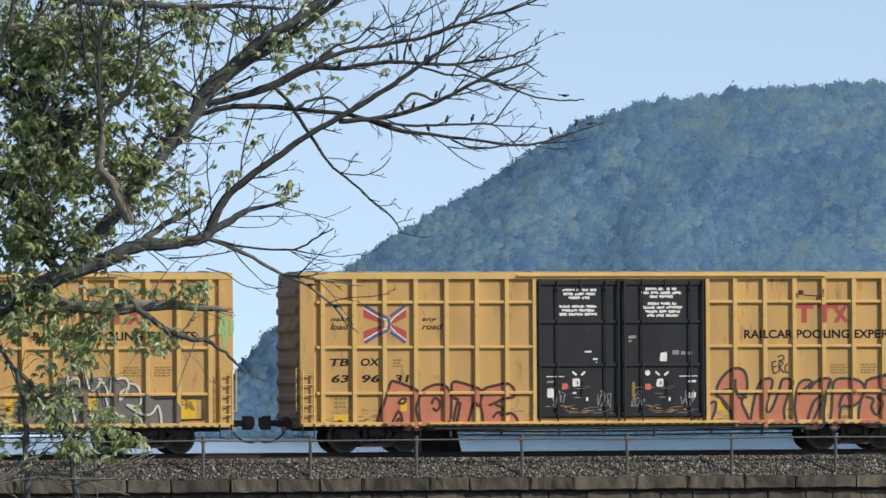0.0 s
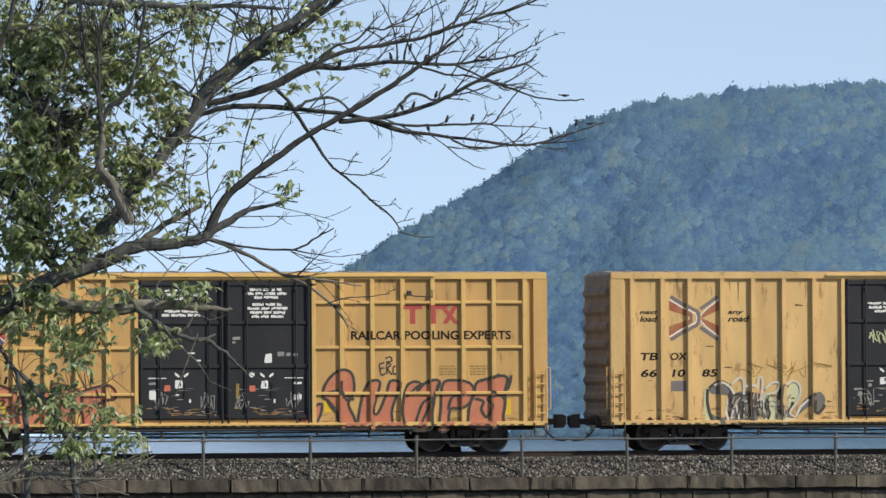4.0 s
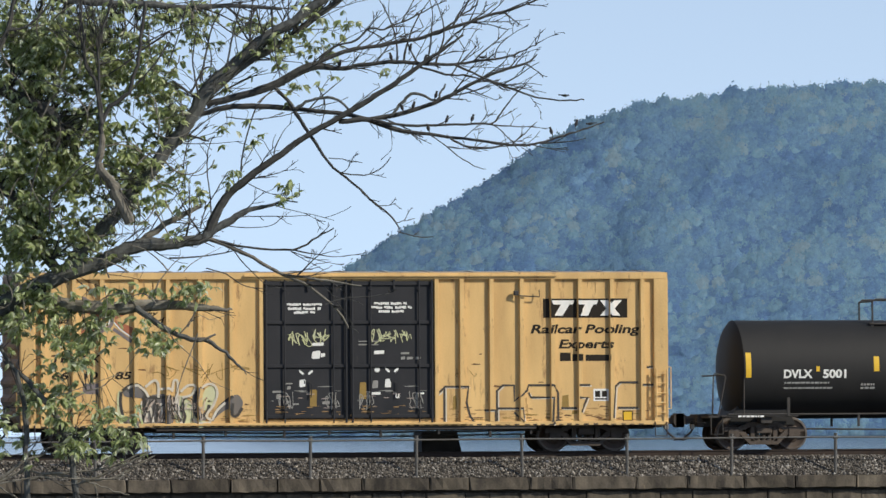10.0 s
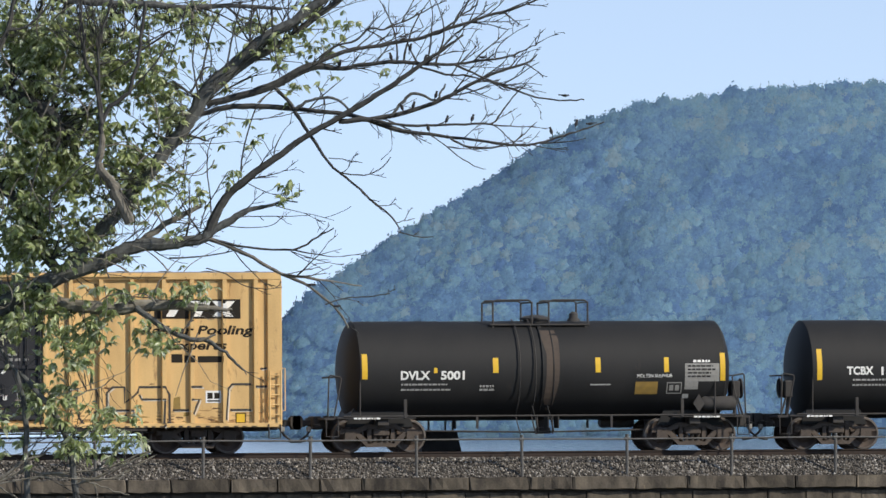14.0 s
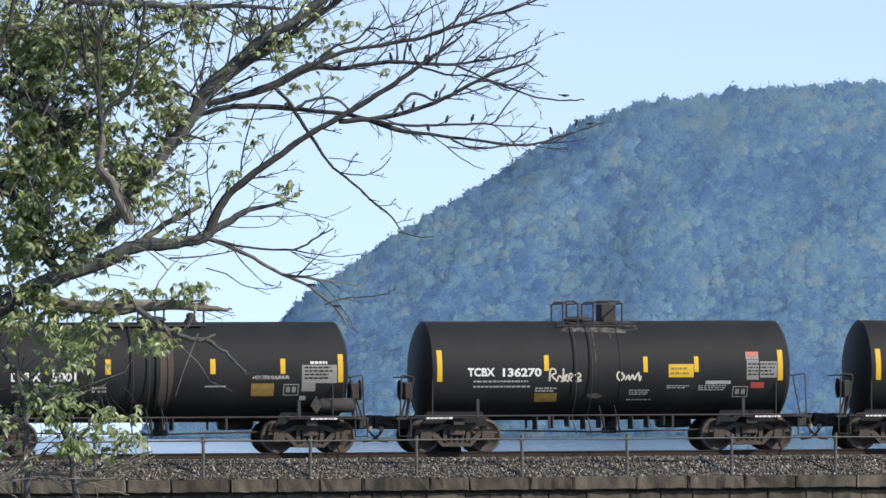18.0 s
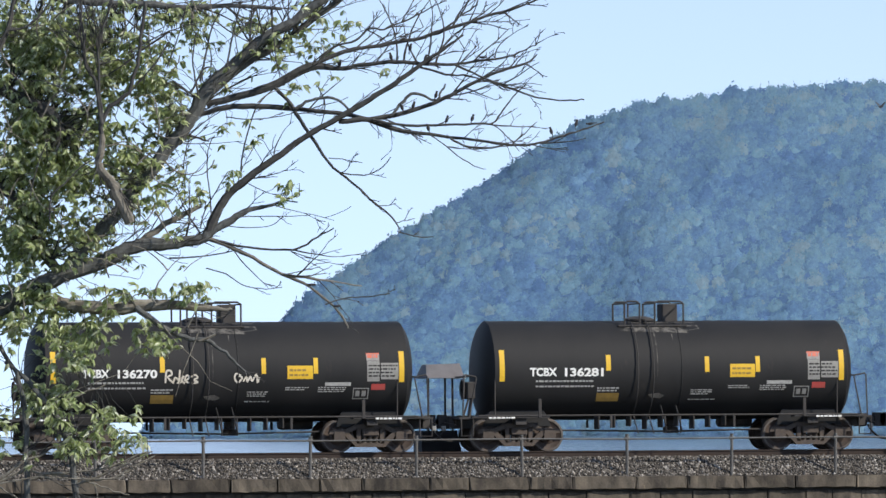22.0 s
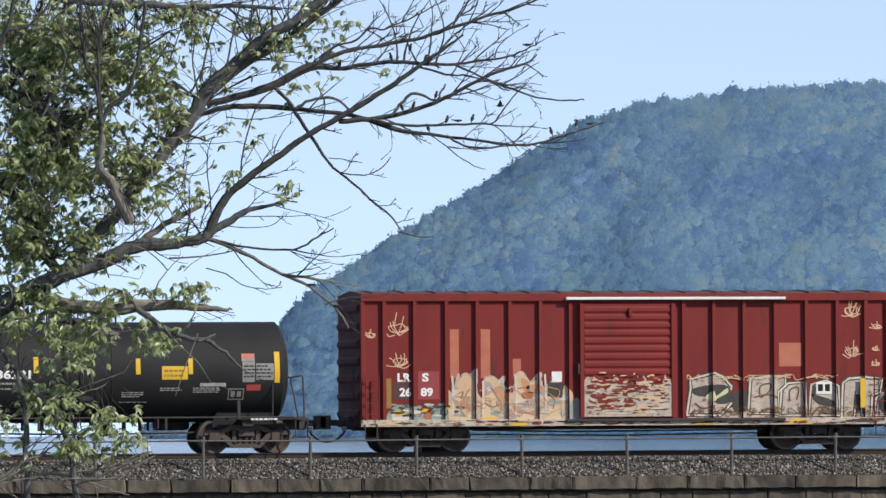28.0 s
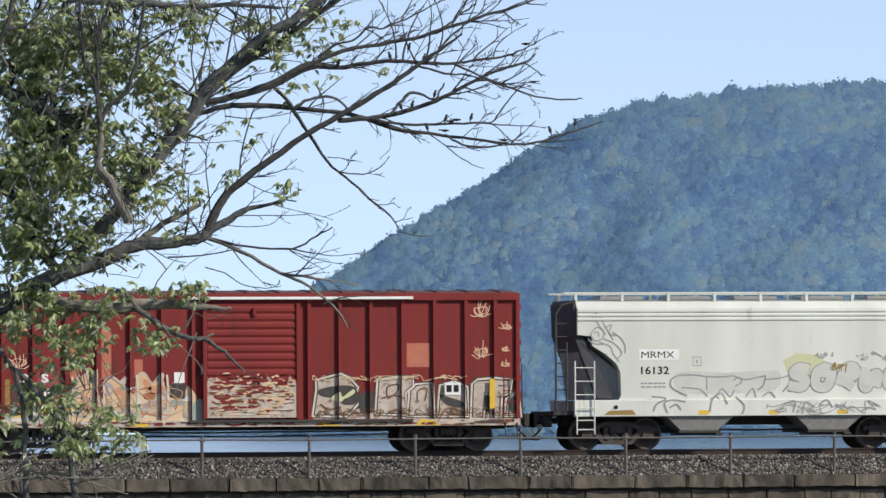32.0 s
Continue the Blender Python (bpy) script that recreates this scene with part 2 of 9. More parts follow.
# for grey dead limbs, and for twigs painted pale as if sunlit
M_PALEWOOD = surface("dead_and_sunlit_wood", (0.085, 0.076, 0.064), (0.29, 0.27, 0.225), 0.9, scale=5, grain=40, amount=0.9, bump=0.02)
# palest and darkest tints stand in for glints and gaps of shade
M_LEAF = island_colours("tree_leaves", [(0.18, 0.225, 0.09), (0.46, 0.54, 0.24), (0.26, 0.31, 0.13), (0.58, 0.65, 0.37), (0.36, 0.43, 0.18), (0.78, 0.81, 0.66), (0.22, 0.27, 0.115), (0.48, 0.57, 0.26)], 0.3, 0.5)
# the haze of the distance is put into these blue leaf colours
HAZE_TINTS = [(0.054, 0.100, 0.180), (0.064, 0.117, 0.191), (0.076, 0.134, 0.198), (0.088, 0.151, 0.200), (0.108, 0.157, 0.192)]
M_FOREST = [foliage_mass("haze_blue_forest", c) for c in HAZE_TINTS]
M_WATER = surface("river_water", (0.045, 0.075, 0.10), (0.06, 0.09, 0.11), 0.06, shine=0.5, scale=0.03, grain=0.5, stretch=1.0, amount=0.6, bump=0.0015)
M_HILL = foliage_mass("haze_blue_hillside", (0.06, 0.106, 0.166))
M_BIRD = surface("dark_bird_plumage", (0.018, 0.018, 0.022), (0.035, 0.034, 0.036), 0.7, scale=30, amount=0.7, bump=0)
M_SHELTER = surface("grey_sheet_roof", (0.16, 0.155, 0.165), (0.11, 0.105, 0.11), 0.7, scale=3, amount=0.7, bump=0.005)
M_CONCRETE = surface("dark_concrete", (0.05, 0.048, 0.048), (0.035, 0.033, 0.033), 0.9, scale=2, amount=0.8, bump=0.01)


# ---- mesh helpers ----
def box(bm, x0, x1, y0, y1, z0, z1, bev=0.0):
    made = bmesh.ops.create_cube(bm, size=1)["verts"]
    bmesh.ops.scale(bm, vec=(abs(x1 - x0), abs(y1 - y0), abs(z1 - z0)), verts=made)
    bmesh.ops.translate(bm, vec=((x0 + x1) / 2, (y0 + y1) / 2, (z0 + z1) / 2), verts=made)
    if bev:
        bmesh.ops.bevel(bm, geom=list({e for v in made for e in v.link_edges}), offset=bev, segments=1, affect='EDGES')


def prism(bm, outline, y0, y1):
    """A flat outline of (x, z) points, drawn out from y0 to y1."""
    a = [bm.verts.new((x, y0, z)) for x, z in outline]
    b = [bm.verts.new((x, y1, z)) for x, z in outline]
    n = len(a)
    bm.faces.new(a)
    bm.faces.new(b[::-1])
    for i in range(n):
        bm.faces.new((a[i], b[i], b[(i + 1) % n], a[(i + 1) % n]))


def profile_x(bm, outline, x0, x1):
    """A cross-section of (y, z) points, drawn out along x."""
    a = [bm.verts.new((x0, y, z)) for y, z in outline]
    b = [bm.verts.new((x1, y, z)) for y, z in outline]
    n = len(a)
    bm.faces.new(a[::-1])
    bm.faces.new(b)
    for i in range(n):
        bm.faces.new((a[i], a[(i + 1) % n], b[(i + 1) % n], b[i]))


def tube(bm, pts, radii, sides=8):
    """A round bar along a line of points."""
    pts = [Vector(p) for p in pts]
    if not isinstance(radii, (list, tuple)):
        radii = [radii] * len(pts)
    rings, side = [], None
    for i, p in enumerate(pts):
        d = (pts[min(i + 1, len(pts) - 1)] - pts[max(i - 1, 0)]).normalized()
        if side is None:
            side = d.cross(Vector((0, 0, 1)) if abs(d.z) < 0.9 else Vector((1, 0, 0))).normalized()
        side = (side - d * side.dot(d)).normalized()
        other = d.cross(side)
        rings.append([bm.verts.new(p + radii[i] * (math.cos(a) * side + math.sin(a) * other))
                      for a in (2 * math.pi * k / sides for k in range(sides))])
    for r0, r1 in zip(rings, rings[1:]):
        for k in range(sides):
            bm.faces.new((r0[k], r0[(k + 1) % sides], r1[(k + 1) % sides], r1[k]))
    bm.faces.new(rings[0][::-1])
    bm.faces.new(rings[-1])


def lathe(bm, rows, turn, sides=28, mat=()):
    """Rows of (radius, height) turned about the z axis, then moved by the matrix turn."""
    rings = [[bm.verts.new(turn @ Vector((r * math.cos(2 * math.pi * k / sides), r * math.sin(2 * math.pi * k / sides), h)))
              for k in range(sides)] for r, h in rows]
    for i, (r0, r1) in enumerate(zip(rings, rings[1:])):
        for k in range(sides):
            f = bm.faces.new((r0[k], r0[(k + 1) % sides], r1[(k + 1) % sides], r1[k]))
            f.material_index = mat[i] if i < len(mat) else 0
    bm.faces.new(rings[0][::-1])
    bm.faces.new(rings[-1])


def smooth_mesh(me, degrees=35):
    for p in me.polygons:
        p.use_smooth = True
    me.set_sharp_from_angle(angle=radians(degrees))


def part(name, bm, material, parent=None, label="", smooth=False):
    """Links a bmesh as one mesh object under a thing or a part."""
    bmesh.ops.recalc_face_normals(bm, faces=bm.faces[:])
    me = bpy.data.meshes.new(name)
    bm.to_mesh(me)
    bm.free()
    for m in (material if isinstance(material, (list, tuple)) else [material]):
        me.materials.append(m)
    if smooth:
        smooth_mesh(me)
    ob = new(name, me)
    ob.parent = parent
    if label:
        ob["label"] = label
    return ob


def bar(name, dims, material, parent, label="", bev=0.008):
    bm = bmesh.new()
    box(bm, *dims, bev)
    return part(name, bm, material, parent, label)


def pipe(name, pts, r, material, parent, label="", sides=8):
    bm = bmesh.new()
    tube(bm, pts, r, sides)
    return part(name, bm, material, parent, label, True)


# ---- lettering and spray paint: thin coats on a side whose face is the plane y ----
COAT = 0.004


def coat(name, bm, y, material, parent, posts=(), label=""):
    """A flat (x, z) drawing laid on the face at y and, where posts (x0, x1, their face) stand proud, on them."""
    whole = bm.copy()
    for v in whole.verts:
        v.co.y += y - COAT
    keep = [whole]
    xs = [v.co.x for v in bm.verts]
    for x0, x1, py in posts:
        if xs and min(xs) < x1 and max(xs) > x0:
            cut = bm.copy()
            for v in cut.verts:
                v.co.y += py - COAT
            for x, no in ((x0, (-1, 0, 0)), (x1, (1, 0, 0))):
                bmesh.ops.bisect_plane(cut, geom=cut.verts[:] + cut.edges[:] + cut.faces[:], plane_co=(x, 0, 0), plane_no=no, clear_outer=True)
            keep.append(cut)
    me = bpy.data.meshes.new(name)
    joined = bmesh.new()
    for b in keep:
        b.to_mesh(me)
        joined.from_mesh(me)
        b.free()
    bm.free()
    bpy.data.meshes.remove(me)
    ob = part(name, joined, material, parent, label)
    if name in ("stencil", "lettering", "graffiti_line", "pale_tag", "pale_scribble", "grey_scuff"):
        ob["kind"] = "stuff"
    return ob


def words(body, x, z, height, width=None, shear=0.0, bold=0.0, centre=False):
    """A bmesh of lettering in the (x, z) plane, cap height and overall width in metres, its left foot at (x, z)."""
    cu = bpy.data.curves.new("letters", 'FONT')
    cu.body, cu.size, cu.shear, cu.offset = body, 1.0, shear, (0.0 if "M" in body else bold)
    cu.resolution_u = 3
    ob = bpy.data.objects.new("letters", cu)
    me = bpy.data.meshes.new_from_object(ob)
    bpy.data.objects.remove(ob)
    bpy.data.curves.remove(cu)
    bm = bmesh.new()
    bm.from_mesh(me)
    bpy.data.meshes.remove(me)
    xs = [v.co.x for v in bm.verts]
    x0, wide = min(xs), max(xs) - min(xs)
    k = height / 0.69
    kx = width / wide if width else k
    shift = -wide * kx / 2 if centre else 0
    for v in bm.verts:
        v.co = ((v.co.x - x0) * kx + x + shift, 0, v.co.y * k + z)
    return bm


def flat_shapes(*outlines):
    bm = bmesh.new()
    for pts in outlines:
        bm.faces.new([bm.verts.new((x, 0, z)) for x, z in pts])
    return bm


def block(x0, x1, z0, z1):
    return [(x0, z0), (x1, z0), (x1, z1), (x0, z1)]


def lines_of_writing(x, z, width, rows, height, seed, gap=1.7):
    """Rows of short bars for small stencilled writing."""
    rnd = random.Random(seed)
    shapes = []
    for r in range(rows):
        cx, end = x, x + width * rnd.uniform(0.8, 1.0)
        while cx < end - 0.02:
            w = min(rnd.uniform(0.04, 0.15), end - cx)
            shapes.append(block(cx, cx + w, z - r * height * gap, z - r * height * gap + height))
            cx += w + 0.028
    return flat_shapes(*shapes)


def ribbon(bm, pts, w, lift=0.0):
    """A flat stroke in the (x, z) plane; it rises a hair along its way, so that it lies over itself where it crosses."""
    pts = [Vector((p[0], -lift - 0.0016 * i / len(pts), p[1])) for i, p in enumerate(pts)]
    pairs = []
    for i, p in enumerate(pts):
        d = (pts[min(i + 1, len(pts) - 1)] - pts[max(i - 1, 0)])
        d.y = 0
        d = d.normalized() if d.length > 1e-6 else Vector((1, 0, 0))
        nrm = Vector((-d.z, 0, d.x)) * w / 2
        pairs.append((bm.verts.new(p + nrm), bm.verts.new(p - nrm)))
    for (a, b), (c, d) in zip(pairs, pairs[1:]):
        bm.faces.new((a, b, d, c))


def curve(pts, steps=4):
    """A smooth line through (x, z) points."""
    out, n = [], len(pts)
    for i in range(n - 1):
        p0, p1, p2, p3 = (pts[max(0, min(n - 1, j))] for j in (i - 1, i, i + 1, i + 2))
        for s in range(steps + (i == n - 2)):
            t = s / steps
            out.append(tuple(0.5 * (2 * p1[k] + (p2[k] - p0[k]) * t + (2 * p0[k] - 5 * p1[k] + 4 * p2[k] - p3[k]) * t * t
                                    + (3 * p1[k] - p0[k] - 3 * p2[k] + p3[k]) * t ** 3) for k in (0, 1)))
    return out


def scrawl(x, z, w, h, seed, strokes=5, thick=0.03, turns=5):
    """A sprayed tag that nobody could read: crossing strokes that fill a box."""
    rnd = random.Random(seed)
    bm = bmesh.new()
    for s in range(strokes):
        c, span = x + w * (s + 0.5) / strokes, w / strokes
        high = rnd.random() < 0.5
        pts = []
        for i in range(turns + 1):
            high = not high if rnd.random() < 0.6 else high
            px = min(x + w, max(x, c + span * rnd.uniform(-0.95, 0.95)))
            pts.append((px, z + h * (rnd.uniform(0.45, 1.0) if high else rnd.uniform(0.0, 0.55))))
        ribbon(bm, curve(pts), thick * rnd.uniform(0.75, 1.2), 0.0007 * s)
    return bm


def burst_tag(x, z, w, h, seed, strokes=7, thick=0.026):
    """A quick tag: bowed strokes that fan up from one foot, with a loop across them."""
    rnd = random.Random(seed)
    bm = bmesh.new()
    foot = (x + w * rnd.uniform(0.4, 0.6), z + h * rnd.uniform(0.05, 0.2))
    for k in range(strokes):
        a = 3.0 - 2.9 * (k + rnd.uniform(-0.3, 0.3)) / (strokes - 1)
        tip = (foot[0] + 0.5 * w * math.cos(a) * rnd.uniform(0.7, 1.1), foot[1] + 0.85 * h * abs(math.sin(a)) * rnd.uniform(0.6, 1.0) + 0.1 * h)
        mid = ((foot[0] + tip[0]) / 2 + rnd.uniform(-0.12, 0.12) * w, (foot[1] + tip[1]) / 2 + rnd.uniform(-0.1, 0.1) * h)
        near = (foot[0] + rnd.uniform(-0.12, 0.12) * w, foot[1] + rnd.uniform(0.0, 0.2) * h)
        ribbon(bm, curve([near, mid, tip]), thick, 0.0015 * k)
    loop = [(foot[0] + 0.34 * w * math.cos(a) * rnd.uniform(0.6, 1.2), foot[1] + h * (0.3 + 0.22 * math.sin(a) * rnd.uniform(0.6, 1.2))) for a in (0.9 * k for k in range(9))]
    ribbon(bm, curve(loop), thick, 0.0015 * strokes)
    return bm


def smears(x0, x1, z0, z1, count, seed, long=(0.12, 0.45), high=(0.03, 0.1)):
    """Flat ragged smears, longer than high, strewn over a box."""
    rnd = random.Random(seed)
    shapes = []
    for k in range(count):
        w, h = rnd.uniform(*long) / 2, rnd.uniform(*high) / 2
        cx, cz = rnd.uniform(x0 + w, x1 - w), rnd.uniform(z0 + h, z1 - h)
        shapes.append([(cx + w * rnd.uniform(0.6, 1.0) * math.cos(a), cz + h * rnd.uniform(0.5, 1.0) * math.sin(a)) for a in (0.5236 * j for j in range(12))])
    bm = bmesh.new()
    for k, pts in enumerate(shapes):
        bm.faces.new([bm.verts.new((u, -0.002 * k / count, v)) for u, v in pts])
    return bm


def peeling(x0, x1, z0, z1, seed, cover=0.6):
    """Ragged flakes of old paint, thinning out upwards."""
    rnd = random.Random(seed)
    shapes, z = [], z0
    while z < z1:
        h, x = rnd.uniform(0.03, 0.09), x0
        thin = 1 - 0.75 * (z - z0) / (z1 - z0)
        while x < x1:
            w = rnd.uniform(0.02, 0.17)
            if rnd.random() < cover * thin and x + w < x1:
                cx, cz, n = x + w / 2, z + h / 2 + rnd.uniform(-0.03, 0.03), rnd.randrange(6, 10)
                shapes.append([(cx + w * 0.5 * rnd.uniform(0.45, 1.25) * math.cos(6.283 * i / n), cz + h * 0.5 * rnd.uniform(0.4, 1.4) * math.sin(6.283 * i / n)) for i in range(n)])
            x += w + rnd.uniform(0.0, 0.08)
        z += h * 0.8
    return flat_shapes(*shapes)


STROKES = {
    "W": [[(0.1, 1.0), (0.15, 0.1), (0.4, 0.0), (0.5, 0.5), (0.85, 0.65), (0.85, 0.0)]],
    "X": [[(0.15, 0.1), (0.3, 0.95), (0.75, 1.0), (0.9, 0.65), (0.35, 0.4), (0.95, 0.0)]],
    "Y": [[(0.5, 1.0), (0.1, 0.75), (0.2, 0.1), (0.8, 0.05), (0.9, 0.75), (0.45, 1.0), (0.5, 0.5)]],
    "Z": [[(0.95, 0.9), (0.4, 1.0), (0.15, 0.7), (0.85, 0.4), (0.7, 0.02), (0.0, 0.1)]],
}


def brush_letters(body, x, z, w, h, brush, lean=0.2, lift=0.0, only=None):
    """Letters drawn with a fat spray brush."""
    bm = bmesh.new()
    cell = w / len(body)
    for k, c in enumerate(body):
        for s, line in enumerate(STROKES[c] if only in (None, k) else ()):
            pts = [(x + cell * (k + 0.12 + 0.76 * u) + lean * h * v, z + brush / 2 + (h - brush) * v) for u, v in line]
            ribbon(bm, curve(pts, 6) if len(pts) > 2 and c.isupper() else pts, brush, lift + 0.0012 * (k % 2) + 0.0005 * s)
    return bm


# ---- large structure ----
def big_mesh(name, verts, faces, material, parent=None, smooth=False):
    """One mesh from arrays of vertices and triangles."""
    me = bpy.data.meshes.new(name)
    v, f = np.asarray(verts, dtype=np.float32), np.asarray(faces, dtype=np.int32)
    k = f.shape[1]
    me.vertices.add(len(v))
    me.vertices.foreach_set("co", v.ravel())
    me.loops.add(f.size)
    me.loops.foreach_set("vertex_index", f.ravel())
    me.polygons.add(len(f))
    me.polygons.foreach_set("loop_start", np.arange(0, f.size, k, dtype=np.int32))
    if smooth:
        me.polygons.foreach_set("use_smooth", np.ones(len(f), dtype=bool))
    me.update(calc_edges=True)
    me.validate()
    me.materials.append(material)
    ob = new(name, me)
    ob.parent = parent
    return ob


GROUND = -6.0
# the bank on which the viewer stands falls away towards the foot of the track wall; beyond the track lies the river
rows_y = [(-9000, -0.9), (-130, -0.9), (-100, -2.6), (-60, -5.0), (-20, -5.9), (-4, GROUND), (9000, GROUND)]
cols_x = [-9000, -300, -100, -40, 0, 40, 100, 300, 9000]
gv = [(x, y, z) for y, z in rows_y for x in cols_x]
gf = [(r * 9 + c, r * 9 + c + 1, r * 9 + c + 10, r * 9 + c + 9) for r in range(6) for c in range(8)]
ground = big_mesh("ground", gv, gf, M_GROUND)
water = big_mesh("water", [(-6000, 3.6, -5.9), (6000, 3.6, -5.9), (6000, 6000, -5.9), (-6000, 6000, -5.9)], [(0, 1, 2, 3)], M_WATER)
tagged(water, "calm pale blue river beyond the railway track", "river", kind="structure")
tagged(ground, "rough grassy ground reaching to the horizon", "ground", kind="structure")


def embankment():
    bm = bmesh.new()
    profile_x(bm, [(-3.35, GROUND), (3.6, GROUND), (3.6, -0.8), (-3.35, -0.8)], -170, 190)
    core = part("embankment", bm, M_MORTAR)
    tagged(core, "dark earth and masonry core of the railway embankment", "embankment", kind="structure")
    bm = bmesh.new()
    profile_x(bm, [(-3.3, -0.78), (3.4, -0.78), (3.4, -0.7), (2.5, -0.2), (-2.45, -0.2), (-3.3, -0.72)], -170, 190)
    bed = part("ballast_bed", bm, M_BED)
    tagged(bed, "packed grey bed of crushed stone under the rails", "ballast", kind="structure")
    # loose stones on the near slope and shoulder
    rng = np.random.default_rng(5)
    base = bmesh.new()
    bmesh.ops.create_icosphere(base, subdivisions=1, radius=1)
    base.verts.index_update()
    bv = np.array([v.co[:] for v in base.verts])
    bf = np.array([[v.index for v in f.verts] for f in base.faces])
    base.free()
    n = 21000
    t = rng.random(n)
    x = rng.uniform(-21, 21, n)
    y = -3.32 + t * 1.0
    z = np.where(t < 0.85, -0.73 + t / 0.85 * 0.53, -0.2)
    size = rng.uniform(0.018, 0.048, n)
    rot = rng.uniform(0, 6.283, (n, 2))
    v = bv[None] * (0.65 + 0.7 * rng.random((n, 12, 1))) * (size[:, None, None]) * rng.uniform(0.6, 1.25, (n, 1, 3))
    c, s = np.cos(rot), np.sin(rot)
    vx = v[..., 0] * c[:, :1] - v[..., 1] * s[:, :1]
    vy = v[..., 0] * s[:, :1] + v[..., 1] * c[:, :1]
    vz = v[..., 2] * c[:, 1:] - vx * s[:, 1:]
    vx = v[..., 2] * s[:, 1:] + vx * c[:, 1:]
    out = np.stack([vx + x[:, None], vy + y[:, None], vz + z[:, None] + size[:, None] * 0.3], -1).reshape(-1, 3)
    faces = (bf[None] + 12 * np.arange(n)[:, None, None]).reshape(-1, 3)
    stones = big_mesh("ballast_stones", out, faces, M_BALLAST)
    tagged(stones, "loose grey and pale crushed ballast stones on the slope", "ballast", kind="stuff")
    for side in (-0.7675, 0.7675):
        bm = bmesh.new()
        y = side
        profile_x(bm, [(y - 0.07, -0.19), (y + 0.07, -0.19), (y + 0.07, -0.172), (y + 0.011, -0.15), (y + 0.011, -0.045), (y + 0.036, -0.035),
                       (y + 0.036, -0.006), (y + 0.028, 0), (y - 0.028, 0), (y - 0.036, -0.006), (y - 0.036, -0.035), (y - 0.011, -0.045),
                       (y - 0.011, -0.15), (y - 0.07, -0.172)], -170, 190)
        rail = part("rail", bm, M_RAIL)
        tagged(rail, "dark rusty steel running rail on the ballast", "rail", group="track rails", kind="structure")


def stone_wall():
    """The retaining wall under the ballast: a long cap course over rougher, set-back courses."""
    bm = bmesh.new()
    box(bm, -70, 70, -3.42, -3.36, GROUND, -0.74)
    wall = part("wall_track", bm, M_MORTAR)
    tagged(wall, "long weathered stone retaining wall below the track ballast", "stone wall", kind="structure")
    rnd = random.Random(11)
    shapes = []
    for k in range(7):
        bm = bmesh.new()
        box(bm, -0.5, 0.5, -0.5, 0.5, -0.5, 0.5)
        bmesh.ops.subdivide_edges(bm, edges=[e for e in bm.edges if abs(e.verts[0].co.x - e.verts[1].co.x) > 0.5], cuts=5, use_grid_fill=True)
        bmesh.ops.bevel(bm, geom=[e for e in bm.edges if e.calc_face_angle(0) > 0.5], offset=0.03, segments=1, affect='EDGES')
        for v in bm.verts:
            v.co += Vector((rnd.uniform(-0.01, 0.01), rnd.uniform(-0.055, 0.055), rnd.uniform(-0.07, 0.04)))
        me = bpy.data.meshes.new("stone")
        bm.to_mesh(me)
        bm.free()
        me.materials.append(M_STONE)
        shapes.append(me)
    top = -0.70
    for course in range(7):
        high = 0.39 if course == 0 else rnd.uniform(0.38, 0.5)
        reach = 34 if course < 2 else 22
        deep, front = (0.5, -3.66) if course == 0 else (0.2, -3.50)
        x = -reach + rnd.uniform(0, 1)
        while x < reach:
            w = rnd.uniform(1.1, 1.95) if course == 0 else rnd.uniform(0.6, 1.5)
            ob = new("stone", rnd.choice(shapes))
            ob.parent = wall
            f = front + rnd.uniform(-0.02, 0.02)
            h = high - rnd.uniform(0.02, 0.05)
            ob.matrix_local = pose(x + w / 2, f + deep / 2, top - high / 2, 0, rnd.uniform(-0.4, 0.4), rnd.uniform(-0.5, 0.5)) @ Matrix.Diagonal((w - rnd.uniform(0.02, 0.05), deep, h, 1))
            x += w
        top -= high + (0.05 if course == 0 else 0.02)


def pipe_fence():
    fence = new("pipe_fence")
    tagged(fence, "low dull galvanised pipe fence along the ballast edge", "fence")
    fence.location = (0, -3.28, -0.74)
    me = None
    for k in range(-9, 12):
        bm = bmesh.new()
        tube(bm, [(0, 0, 0), (0, 0, 1.20)], 0.045, 8)
        tube(bm, [(0, 0, 1.18), (0, 0, 1.215)], 0.055, 8)
        tube(bm, [(-0.07, 0, 1.09), (0.07, 0, 1.09)], 0.05, 8)
        if me is None:
            p = part("post", bm, M_GALV, fence, smooth=True)
            me = p.data
        else:
            bm.free()
            p = new("post", me)
            p.parent = fence
        p.location = (-1.18 + 3.07 * k, 0, 0)
        p.rotation_euler = (0, radians(0.7 * math.sin(5 * k)), 0)
    pipe("top_rail", [(-1.19 + 3.07 * k, 0, 1.09 + 0.012 * math.sin(2.1 * k)) for k in range(-9, 12)], 0.024, M_GALV, fence)


embankment()
stone_wall()
pipe_fence()


